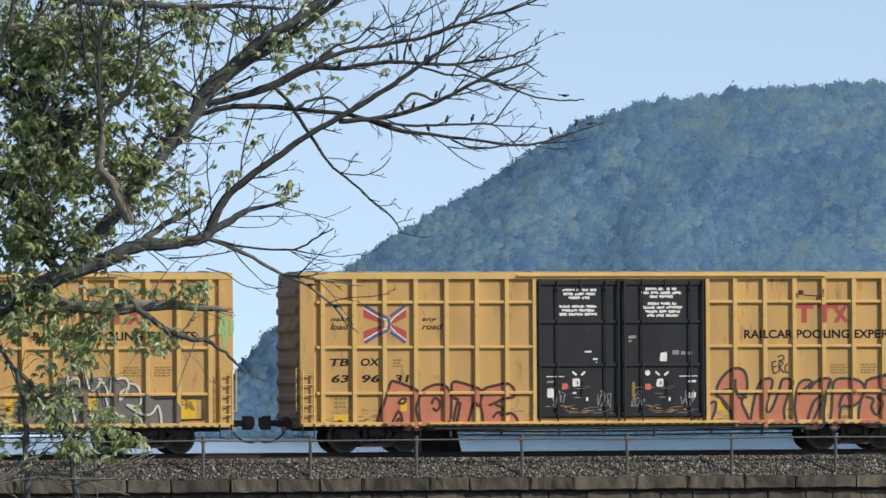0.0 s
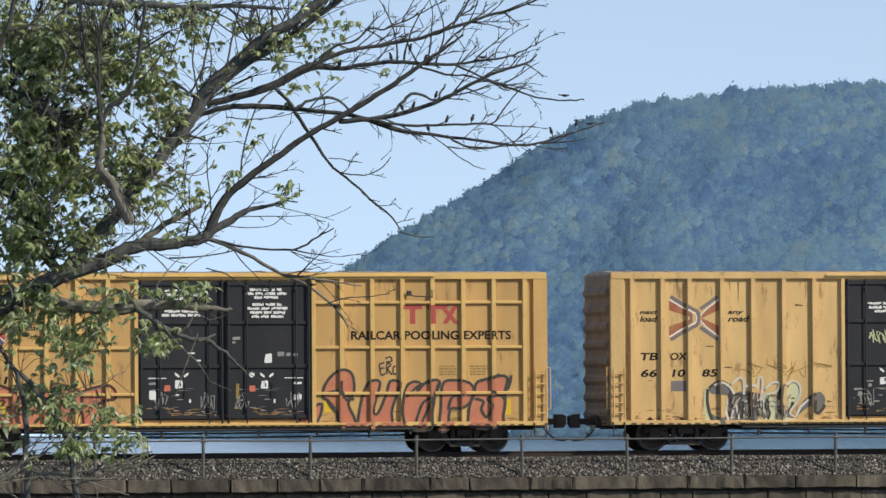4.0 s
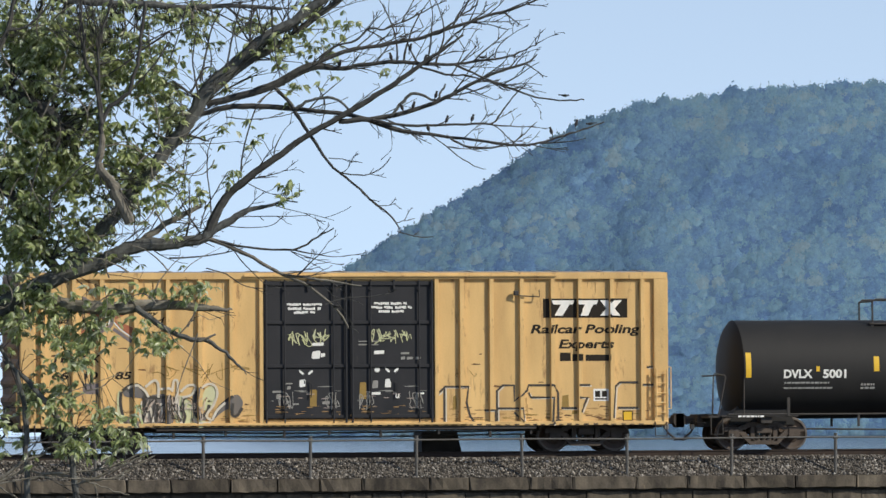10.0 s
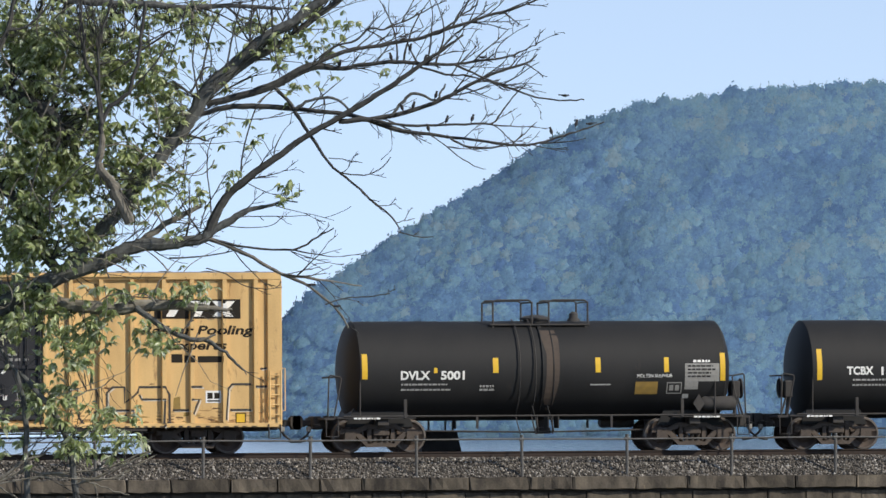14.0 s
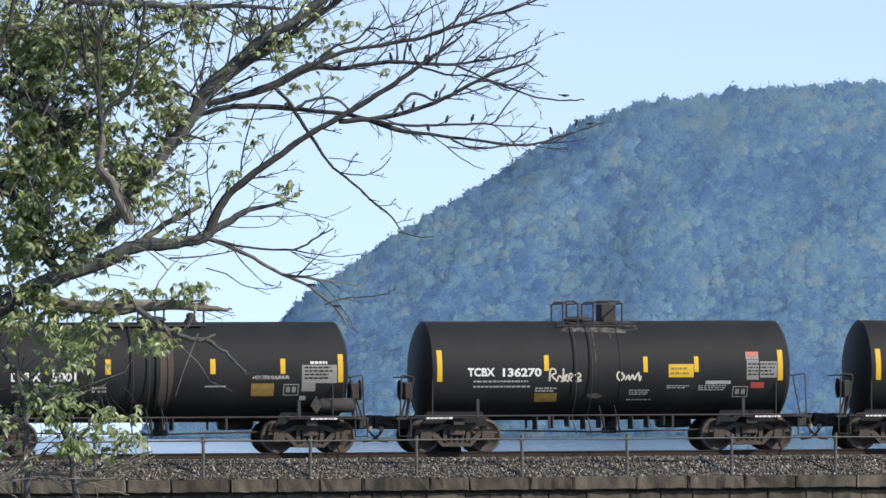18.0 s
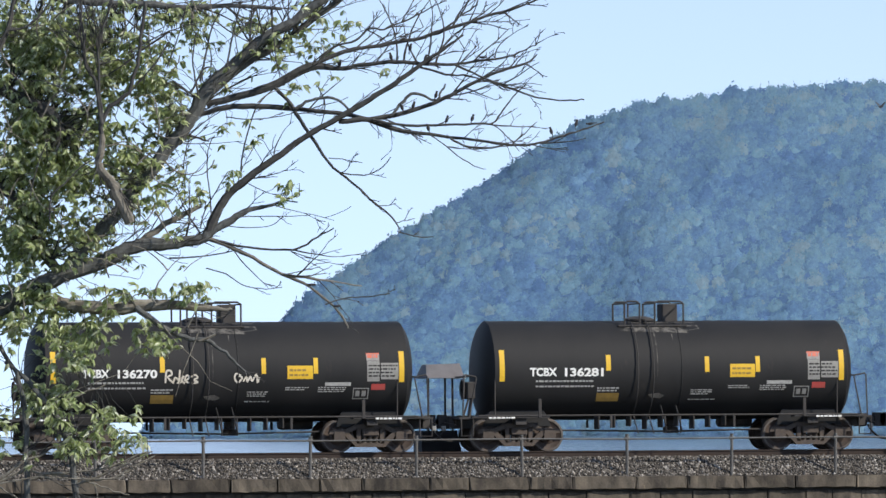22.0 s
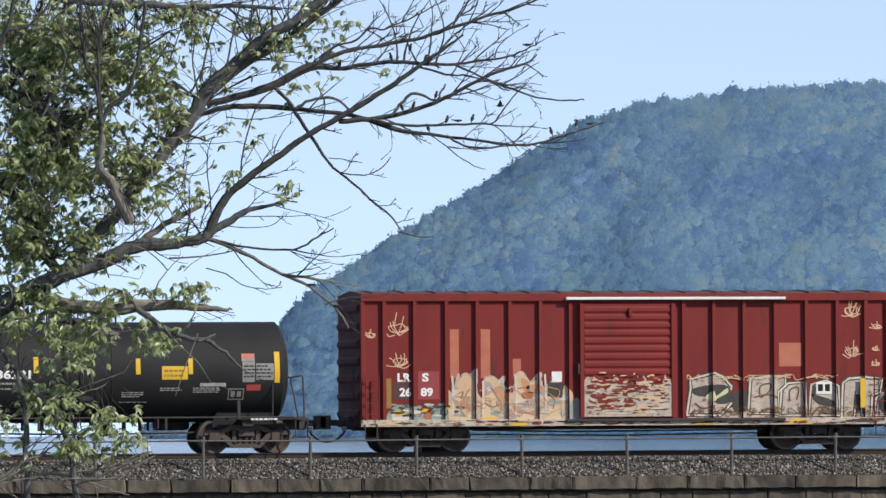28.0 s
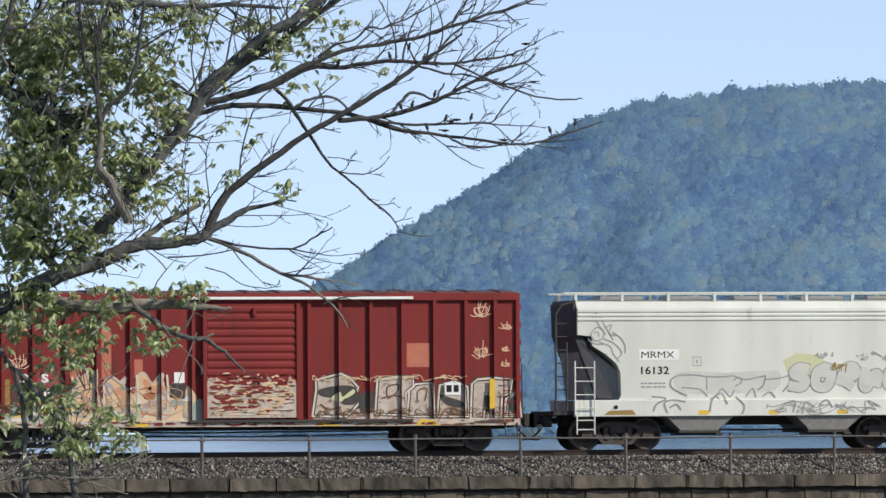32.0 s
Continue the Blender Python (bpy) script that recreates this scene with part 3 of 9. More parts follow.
def shelter():
    """A small hipped sheet roof on thin posts over a dark concrete base, on the far side of the track."""
    hut = new("trackside_shelter")
    tagged(hut, "small trackside shelter with a grey hipped roof, on dark concrete", "shelter")
    hut.location = (0.0, 3.0, -0.8)
    bm = bmesh.new()
    prism(bm, [(0.25, 0), (1.6, 0), (1.3, 1.4), (0.25, 1.4)], -0.5, 0.6)
    part("base", bm, M_CONCRETE, hut, "dark concrete base with a sloping side")
    bm = bmesh.new()
    lo = [bm.verts.new(p) for p in ((0.34, -0.75, 2.93), (1.48, -0.75, 2.93), (1.48, 0.75, 2.93), (0.34, 0.75, 2.93))]
    hi = [bm.verts.new(p) for p in ((0.44, -0.3, 3.33), (1.44, -0.3, 3.36), (1.44, 0.3, 3.36), (0.44, 0.3, 3.33))]
    bm.faces.new(lo[::-1])
    bm.faces.new(hi)
    for i in range(4):
        bm.faces.new((lo[i], lo[(i + 1) % 4], hi[(i + 1) % 4], hi[i]))
    part("roof", bm, M_SHELTER, hut)
    for x in (0.48, 0.98, 1.2):
        bar("post", (x - 0.025, x + 0.025, -0.4, -0.35, 1.4, 2.94), M_UNDER, hut, bev=0.0)
    bar("roof_edge", (1.48, 1.52, -0.76, 0.76, 2.92, 3.05), M_LETTER, hut, "pale painted roof edge", 0.005)


shelter()


# ---- the wooded hill beyond ----
RIDGE = [(-330, -9), (-215, -9), (-182, -9), (-167, 6), (-132, 17), (-107, 47), (-79, 75), (-44, 99), (-14, 118), (22, 138), (52, 158), (85, 177),
         (122, 186), (175, 193), (260, 197), (420, 193), (640, 140), (900, 40), (1100, -9)]


HEAD_SHADE = 0.9      # how far single tree heads shade apart from the slope


FAR = 4300.0      # from the viewer to the middle of the hill


def crest(u):
    """How far the crest lies before or behind the hill's middle: the low shoulder is drawn forward so that the sun
    reaches it, its outline fitted to the camera's view.
    """
    return -1.5 * np.clip(85 - u, 0, 270)


def hill_height(u, v):
    across = u * FAR / (FAR + v)
    h = np.interp(across, [a for a, b in RIDGE], [b for a, b in RIDGE]) * (FAR + crest(across)) / FAR + 6
    run, d = np.clip(2.7 * h, 130, 520), v - crest(across)      # the low shoulder is as steep as the high face
    s = np.where(d <= 0, 1 - np.clip(-d / run, 0, 1) ** 1.35, 1 - np.clip(d / 700, 0, 1) ** 1.6)
    spur = 4 * np.sin(u / 38 + v / 90) * np.sin(v / 70 + 1.3) + 2 * np.sin(u / 17 - v / 41)
    fade = np.clip(-d / 120, 0, 1) * np.clip((d + run) / 150, 0, 1) * np.clip(h / 60, 0, 1)
    return h * s + spur * fade - 9


def hill():
    place = pose(892.2, 3989.9, -0.11, 0, 0, -12.6)
    us, vs = np.linspace(-330, 1100, 160), np.linspace(-560, 700, 90)
    gu, gv = np.meshgrid(us, vs)
    verts = np.stack([gu, gv, hill_height(gu, gv) - 1.0], -1).reshape(-1, 3)
    i = np.arange(89 * 160).reshape(89, 160)[:, :-1].ravel()
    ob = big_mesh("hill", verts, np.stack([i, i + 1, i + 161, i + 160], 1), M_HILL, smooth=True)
    ob.matrix_world = place
    tagged(ob, "distant hazy blue wooded hillside under the ridge", "hill", kind="structure")
    forest(place)


def crown_forms(count, seed, sprays, whole=False):
    """Tree crowns of radius about one: a lumpy core clad in small ragged sprays of leaves. Down the slope only the upper near side is built."""
    b = bmesh.new()
    bmesh.ops.create_icosphere(b, subdivisions=2, radius=1)
    if not whole:
        bmesh.ops.delete(b, geom=[f for f in b.faces if f.calc_center_median().y > 0.2 or f.calc_center_median().z < -0.6], context='FACES')
    b.verts.index_update()
    dirs = [v.co.normalized() for v in b.verts]
    faces = [tuple(v.index for v in f.verts) for f in b.faces]
    b.free()
    base, rnd, forms = len(dirs), random.Random(int(seed) + 5), []
    for k in range(sprays):
        i = base + 4 * k
        faces += [(i, i + 1, i + 2), (i, i + 2, i + 3)]
    for k in range(count):
        off = Vector((7.1 * k + seed, 3.3 * k, 1.7 * k))

        def lumpy(d):
            return d * (0.84 + 0.32 * noise.noise(d * 1.6 + off) + 0.30 * noise.noise(d * 3.6 + off))
        pts = [(lumpy(d) * 0.9)[:] for d in dirs]
        while len(pts) < base + 4 * sprays:
            d = Vector((rnd.gauss(0, 1), rnd.gauss(0, 1), rnd.gauss(0, 1))).normalized()
            if not whole and (d.y > 0.3 or d.z < -0.55):
                continue
            c = lumpy(d) * rnd.uniform(0.88, 1.16)
            n = (d + Vector((rnd.gauss(0, 0.5), rnd.gauss(0, 0.5), rnd.gauss(0, 0.5)))).normalized()
            n = Vector((n.x, -abs(n.y) - 0.35, abs(n.z))).normalized()      # turned to the camera's side and upwards, so that no dark back shows
            p = n.orthogonal().normalized()
            turn = rnd.uniform(0, 6.283)
            p = p * math.cos(turn) + n.cross(p) * math.sin(turn)
            q = n.cross(p)
            w = rnd.uniform(0.09, 0.17)
            pts += [(c + p * w * rnd.uniform(0.7, 1.3))[:], (c + q * w * rnd.uniform(0.5, 1.2))[:], (c - p * w * rnd.uniform(0.7, 1.3))[:], (c - q * w * rnd.uniform(0.5, 1.2))[:]]
        forms.append(pts)
    return np.array(forms), np.array(faces)


def plant(name, place, rng, batches, label):
    """One mesh of many crowns, each with its own tint, turned a little and set on the slope, over the leafy floor."""
    verts, index, normal, paint, first = [], [], [], [], 0
    for u, v, size, lie, rise, forms, faces in batches:
        n, h = len(u), hill_height(u, v)
        pick = rng.integers(0, len(forms), n)
        lay = np.sin(u / 31 + v / 23) * np.sin(u / 13 - v / 37) + np.sin(u / 57 + 1.3) * np.sin(v / 44)
        tint = np.clip(np.round(2 + 0.6 * lay + rng.normal(0, 0.9, n)), 0, 4).astype(np.int32)
        a = rng.uniform(-0.4, 0.4, n)
        c, s = np.cos(a)[:, None], np.sin(a)[:, None]
        t = forms[pick]
        t = np.stack([t[..., 0] * c - t[..., 1] * s, t[..., 0] * s + t[..., 1] * c, t[..., 2]], -1)
        tall = np.stack([np.ones(n), np.ones(n), lie], -1)[:, None, :]
        verts.append((t * size[:, None, None] * tall + np.stack([u, v, h + size * rise], -1)[:, None, :]).reshape(-1, 3))
        index.append((faces[None] + first + forms.shape[1] * np.arange(n)[:, None, None]).reshape(-1, 3))
        normal.append((t * HEAD_SHADE + np.array([0.0, -0.42, 1.0])).reshape(-1, 3))
        # boughs of one crown differ a little in tint
        paint.append((rng.choice([-1] + 14 * [0] + [1], (len(forms), len(faces)))[pick] + tint[:, None]).clip(0, 4).ravel())
        first += len(verts[-1])
    gu, gv = np.meshgrid(np.arange(-250, 310, 4.0), np.arange(-560, 30, 4.0))
    verts.append(np.stack([gu, gv, hill_height(gu, gv) + 1.2 + rng.uniform(-0.8, 0.8, gu.shape)], -1).reshape(-1, 3))
    w, i = gu.shape[1], np.arange((gu.shape[0] - 1) * gu.shape[1]).reshape(-1, gu.shape[1])[:, :-1].ravel() + first
    index.append(np.concatenate([np.stack([i, i + 1, i + 1 + w], 1), np.stack([i, i + 1 + w, i + w], 1)]))
    normal.append(np.tile([0.0, -0.42, 1.0], (gu.size, 1)))
    paint.append(rng.integers(0, 3, 2 * len(i)))
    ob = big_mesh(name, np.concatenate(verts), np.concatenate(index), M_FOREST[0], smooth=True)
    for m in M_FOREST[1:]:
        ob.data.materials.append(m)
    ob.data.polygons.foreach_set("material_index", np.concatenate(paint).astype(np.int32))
    # normals lean with the slope, so that single heads shade softly, in place of haze
    lean = np.concatenate(normal)
    lean /= np.linalg.norm(lean, axis=-1, keepdims=True)
    ob.data.normals_split_custom_set_from_vertices(lean.tolist())
    ob.matrix_world = place
    tagged(ob, label, "forest", kind="stuff")


def forest(place):
    rng = np.random.default_rng(3)
    gu, gv = np.meshgrid(np.arange(-236, 292, 5.8), np.arange(-545, -4, 7.6))
    u, v = gu.ravel() + rng.uniform(-2.5, 2.5, gu.size), gv.ravel() + rng.uniform(-3.4, 3.4, gv.size)
    h = np.where(v < crest(u) + 6, hill_height(u, v), -9)
    size = rng.uniform(3.2, 5.4, gu.size) * np.where(rng.random(gu.size) < 0.1, 1.25, 1.0) * np.interp(u, [-150, 90], [0.75, 1.0])
    pick = h > -7.5
    n = int(pick.sum())
    batches = [(u[pick], v[pick], size[pick], rng.uniform(1.0, 1.6, n), rng.uniform(-0.45, 0.25, n), *crown_forms(12, 0.0, 110))]
    # the crowns that stand against the sky along the ridge
    gu, gv = np.meshgrid(np.arange(-235, 285, 4.2), np.arange(-4, 12, 7.0))
    u = gu.ravel() + rng.uniform(-2.4, 2.4, gu.size)
    v = gv.ravel() + rng.uniform(-3.4, 3.4, gv.size) + crest(u)
    keep = hill_height(u, v) > -7
    u, v = u[keep], v[keep]
    n = len(u)
    size = rng.uniform(2.2, 4.9, n) * np.where(rng.random(n) < 0.14, 1.3, 1.0) * np.interp(u, [-150, 90], [0.8, 1.0])
    tall = (rng.random(n) < 0.3) * rng.uniform(0.2, 0.9, n)
    batches.append((u, v, size, rng.uniform(0.9, 1.3, n), 0.1 + 0.6 * tall, *crown_forms(8, 50.0, 190, True)))
    plant("hill_forest", place, rng, batches, "dense summer forest of touching crowns, blue with distance")


hill()

# ---- the tree before the track: limbs as (across, height, radius) in metres ----
TREE_AT = pose(-13.09, -60.15, -0.11, 0, 0, -12.6)
LIMBS_MAIN = ({
    "trunk": [(-11.7, -5.2, 0.3), (-11.5, -0.8, 0.25), (-10.95, 2.0, 0.22), (-10.55, 4.7, 0.19), (-10.35, 7.7, 0.14), (-10.1, 11.2, 0.05)],
    "lower": [(-10.08, 2.70, 0.207), (-8.58, 3.61, 0.189), (-7.77, 3.98, 0.170), (-6.85, 4.29, 0.161), (-6.27, 4.56, 0.142), (-5.58, 4.61, 0.123), (-5.00, 4.69, 0.113), (-4.75, 4.83, 0.094)],
    "diagonal": [(-7.77, 3.95, 0.161), (-7.13, 4.76, 0.145), (-6.50, 5.39, 0.137), (-5.80, 6.31, 0.133), (-5.22, 6.99, 0.137), (-4.81, 7.68, 0.153), (-4.29, 8.20, 0.129), (-3.71, 8.72, 0.113), (-3.02, 9.12, 0.105), (-2.44, 9.57, 0.097), (-1.97, 10.03, 0.081)]} | {
    "second": [(-4.70, 7.68, 0.065), (-3.94, 8.31, 0.074), (-3.25, 8.71, 0.074), (-2.56, 9.23, 0.065), (-1.86, 9.74, 0.055)],
})
LIMBS_RISE = {
    "riser": [(-4.77, 4.83, 0.104), (-4.63, 5.20, 0.094), (-4.42, 5.55, 0.083), (-3.96, 5.95, 0.077), (-3.26, 6.44, 0.068), (-2.74, 6.81, 0.062), (-2.22, 7.09, 0.062), (-1.64, 7.43, 0.057), (-1.06, 7.78, 0.052), (-0.66, 8.06, 0.047), (-0.37, 8.27, 0.041), (0.04, 8.54, 0.032), (0.44, 8.84, 0.021)],
    "tip": [(-4.77, 4.83, 0.092), (-4.42, 5.03, 0.081), (-3.96, 5.29, 0.058), (-3.61, 5.36, 0.035), (-2.92, 5.60, 0.017)],
    "arc": [(-4.75, 4.70, 0.035), (-3.96, 4.53, 0.023), (-3.04, 4.48, 0.023), (-2.56, 4.73, 0.017), (-2.21, 4.91, 0.012)],
    "dead": [(-4.75, 4.70, 0.046), (-4.08, 4.42, 0.040), (-3.28, 3.98, 0.035), (-2.72, 3.72, 0.029), (-2.13, 3.21, 0.023), (-1.93, 2.88, 0.017)],
}
LIMBS_LONG = {
    "long_bare": [(-5.04, 7.22, 0.046), (-4.41, 7.39, 0.058), (-3.72, 7.41, 0.058), (-3.03, 7.36, 0.052), (-2.45, 7.30, 0.046), (-1.87, 7.23, 0.046), (-1.41, 7.09, 0.052), (-0.95, 6.93, 0.046), (-0.26, 6.83, 0.035), (0.43, 6.74, 0.029), (1.12, 6.64, 0.029), (1.70, 6.60, 0.023), (2.04, 6.66, 0.023), (2.50, 6.80, 0.023), (2.97, 6.95, 0.017), (3.31, 7.08, 0.012)],
    "low_fork": [(-2.11, 7.09, 0.052), (-1.64, 7.12, 0.052), (-0.95, 7.22, 0.046), (-0.26, 7.43, 0.046), (0.32, 7.69, 0.040), (0.78, 7.94, 0.035), (1.24, 8.13, 0.029), (1.71, 8.26, 0.023), (1.94, 8.45, 0.012)],
}
LIMBS_MID = ({
    "middle": [(-4.81, 7.45, 0.069), (-4.06, 7.64, 0.078), (-3.37, 7.87, 0.088), (-2.68, 8.21, 0.088), (-2.10, 8.16, 0.044), (-1.64, 8.24, 0.044), (-1.06, 8.30, 0.044), (-0.48, 8.27, 0.039), (0.21, 8.25, 0.030), (0.78, 8.31, 0.025), (1.36, 8.40, 0.020), (1.77, 8.57, 0.014), (2.00, 8.68, 0.010)],
    "upper": [(-2.62, 8.24, 0.046), (-2.10, 8.48, 0.046), (-1.64, 8.59, 0.040), (-1.06, 8.67, 0.040), (-0.37, 8.81, 0.035), (0.21, 9.00, 0.035), (0.90, 9.23, 0.029), (1.60, 9.43, 0.023), (2.06, 9.61, 0.017)]} | {
    "upper_fork": [(-2.56, 8.28, 0.029), (-2.21, 8.59, 0.023), (-1.75, 8.76, 0.023), (-1.46, 8.99, 0.023), (-1.17, 8.97, 0.017), (-0.71, 9.16, 0.017), (-0.25, 9.39, 0.012), (0.10, 9.56, 0.012)],
})
LIMBS_FINE = {
    "droop": [(0.21, 8.25, 0.023), (0.78, 8.00, 0.023), (1.36, 7.76, 0.023), (1.93, 7.56, 0.017), (2.51, 7.50, 0.017), (2.90, 7.52, 0.012)],
    "net": [(-0.49, 8.20, 0.023), (0.09, 8.04, 0.023), (0.55, 8.00, 0.017), (1.13, 7.82, 0.017), (1.53, 7.68, 0.012)],
    "shoulder": [(-0.37, 8.81, 0.023), (0.10, 9.01, 0.023), (0.39, 9.23, 0.017), (0.73, 9.46, 0.017)],
    "hook": [(-1.41, 7.12, 0.029), (-0.72, 7.00, 0.029), (0.08, 7.01, 0.023), (0.78, 7.04, 0.023), (1.06, 7.06, 0.017), (1.24, 7.30, 0.017), (1.53, 7.65, 0.012), (1.70, 7.82, 0.006)],
    "belly": [(0.08, 6.79, 0.023), (0.43, 6.58, 0.023), (0.89, 6.53, 0.023), (1.35, 6.61, 0.017)],
}
LIMBS_HANG = {
    "hang": [(-3.46, 7.85, 0.040), (-3.14, 7.50, 0.040), (-2.91, 7.15, 0.040), (-2.68, 6.81, 0.035), (-2.34, 6.28, 0.029), (-1.82, 5.82, 0.023), (-1.37, 5.41, 0.023), (-1.02, 5.12, 0.017), (-0.85, 4.83, 0.012)],
    "trail": [(-0.26, 6.83, 0.012), (0.08, 6.56, 0.012), (0.54, 6.23, 0.012), (0.89, 6.09, 0.006)],
    "crook": [(-1.07, 7.20, 0.029), (-0.78, 7.49, 0.035), (-0.55, 7.66, 0.029), (-0.14, 7.51, 0.023), (-0.03, 7.66, 0.023), (0.07, 7.85, 0.017)],
    "arch": [(-2.97, 7.36, 0.035), (-2.68, 7.52, 0.029), (-2.22, 7.56, 0.029), (-1.82, 7.26, 0.023)],
    "dead_side": [(-3.28, 3.98, 0.029), (-2.58, 3.88, 0.023), (-1.66, 3.72, 0.012)],
}
LIMBS_STUBS = {
    "stub": [(-8.81, 3.56, 0.127), (-7.54, 3.38, 0.127), (-6.74, 3.31, 0.138), (-5.81, 3.37, 0.115), (-5.07, 3.33, 0.086), (-4.49, 3.27, 0.035), (-4.29, 3.29, 0.017)],
    "stub_fork": [(-6.27, 3.32, 0.07), (-5.70, 2.90, 0.058), (-5.13, 2.67, 0.050), (-4.78, 2.62, 0.044), (-4.44, 2.38, 0.034), (-4.15, 2.09, 0.022), (-4.00, 1.95, 0.012)],
    "pale": [(-6.27, 4.56, 0.069), (-5.69, 5.00, 0.063), (-4.90, 5.41, 0.040)],
    "snag_end": [(-6.67, 5.73, 0.081), (-6.52, 5.47, 0.092), (-6.31, 5.01, 0.086)],
}
LIMBS_SNAG = {
    "snag": [(-5.99, 9.48, 0.040), (-6.07, 8.90, 0.040), (-6.13, 8.33, 0.040), (-6.25, 7.87, 0.046), (-6.37, 7.58, 0.052), (-6.72, 7.35, 0.052), (-6.89, 7.00, 0.058), (-6.87, 6.60, 0.052), (-6.95, 6.25, 0.063), (-6.84, 6.00, 0.075), (-6.63, 5.73, 0.086), (-6.55, 5.56, 0.081)],
    "snag_fork": [(-6.87, 7.00, 0.052), (-7.00, 7.87, 0.040), (-7.17, 8.16, 0.035), (-7.26, 8.91, 0.029), (-7.28, 9.60, 0.023)],
    "snag_side": [(-6.87, 7.12, 0.035), (-6.94, 8.22, 0.029), (-6.88, 8.79, 0.029), (-6.65, 9.48, 0.029)],
}
LIMBS_LEFT = {
    "top": [(-8.55, 9.84, 0.089), (-7.63, 9.61, 0.081), (-6.71, 9.54, 0.073), (-6.01, 9.50, 0.073), (-5.21, 9.43, 0.064), (-4.40, 9.45, 0.048), (-3.25, 9.39, 0.032)],
    "left_high": [(-10.06, 8.35, 0.112), (-8.85, 7.71, 0.130), (-8.33, 7.47, 0.155), (-7.93, 7.18, 0.147), (-7.76, 6.93, 0.086)],
    "left_thin": [(-9.71, 7.77, 0.058), (-9.02, 8.46, 0.046), (-8.78, 8.94, 0.046), (-8.69, 9.38, 0.040), (-8.55, 9.84, 0.035)],
    "left_mid": [(-10.18, 6.50, 0.138), (-9.03, 5.81, 0.120), (-8.57, 5.34, 0.110), (-8.34, 4.99, 0.102), (-8.11, 4.42, 0.110), (-7.77, 3.95, 0.110)],
}
LEAFY_HIGH = ([(-8.32, 8.69, 1.38, 1.04, 150), (-7.29, 8.91, 1.50, 0.81, 100), (-8.33, 7.07, 1.38, 1.15, 150), (-6.83, 8.22, 1.04, 0.92, 80), (-5.91, 7.86, 0.69, 0.69, 60), (-5.68, 7.29, 0.52, 0.58, 40), (-7.53, 6.14, 1.27, 0.92, 110), (-8.34, 5.46, 1.04, 0.69, 70), (-6.38, 6.37, 0.69, 0.58, 45), (-8.34, 4.53, 1.04, 0.58, 60), (-7.30, 4.76, 0.69, 0.46, 25), (-5.80, 5.90, 0.58, 0.35, 14), (-5.34, 6.13, 0.35, 0.23, 6), (-4.98, 8.90, 0.58, 0.46, 14), (-3.60, 8.48, 0.69, 0.35, 14), (-2.56, 8.71, 0.40, 0.40, 8)] + [(-1.98, 9.23, 0.35, 0.29, 5), (-5.2, 9.35, 0.8, 0.4, 34), (-3.95, 9.1, 0.55, 0.3, 16), (-3.3, 8.75, 0.5, 0.3, 16), (-2.75, 9.45, 0.5, 0.25, 10), (-4.6, 8.15, 0.3, 0.3, 7), (-6.0, 5.4, 0.55, 0.4, 16), (-5.1, 5.6, 0.4, 0.25, 6), (-4.2, 6.95, 0.3, 0.15, 4), (-3.1, 5.75, 0.3, 0.12, 5), (-8.6, 6.3, 0.9, 0.9, 55), (-8.3, 7.9, 0.9, 0.8, 40), (-7.2, 7.2, 0.7, 0.7, 40), (-8.6, 4.9, 0.7, 0.5, 50), (-8.8, 9.1, 0.6, 0.6, 40)])
LEAFY_LOW = ([(-5.12, 3.82, 0.29, 0.21, 6), (-8.70, 3.15, 0.69, 0.58, 50), (-7.78, 2.69, 0.69, 0.46, 30), (-6.62, 3.60, 0.92, 0.23, 14), (-5.59, 2.56, 0.46, 0.35, 9), (-7.55, 2.22, 0.58, 0.29, 14), (-8.36, 1.65, 0.81, 0.58, 35), (-6.75, 1.07, 0.58, 0.23, 14), (-7.56, 0.50, 0.52, 0.35, 34), (-6.7, 0.75, 0.45, 0.4, 22), (-7.9, 1.35, 0.6, 0.5, 30)] + [(-8.3, 3.6, 0.7, 0.5, 40), (-5.9, 2.9, 0.5, 0.3, 12), (-5.3, 3.7, 0.35, 0.25, 9), (-7.2, 3.0, 0.6, 0.4, 20), (-8.71, 0.85, 0.46, 0.58, 18), (-3.15, 5.60, 0.35, 0.14, 3), (-3.95, 6.81, 0.29, 0.12, 3), (-3.02, 7.90, 0.46, 0.14, 5), (-1.18, 8.07, 0.21, 0.09, 2), (-2.33, 7.96, 0.23, 0.09, 2), (-4.42, 6.01, 0.29, 0.14, 3)])
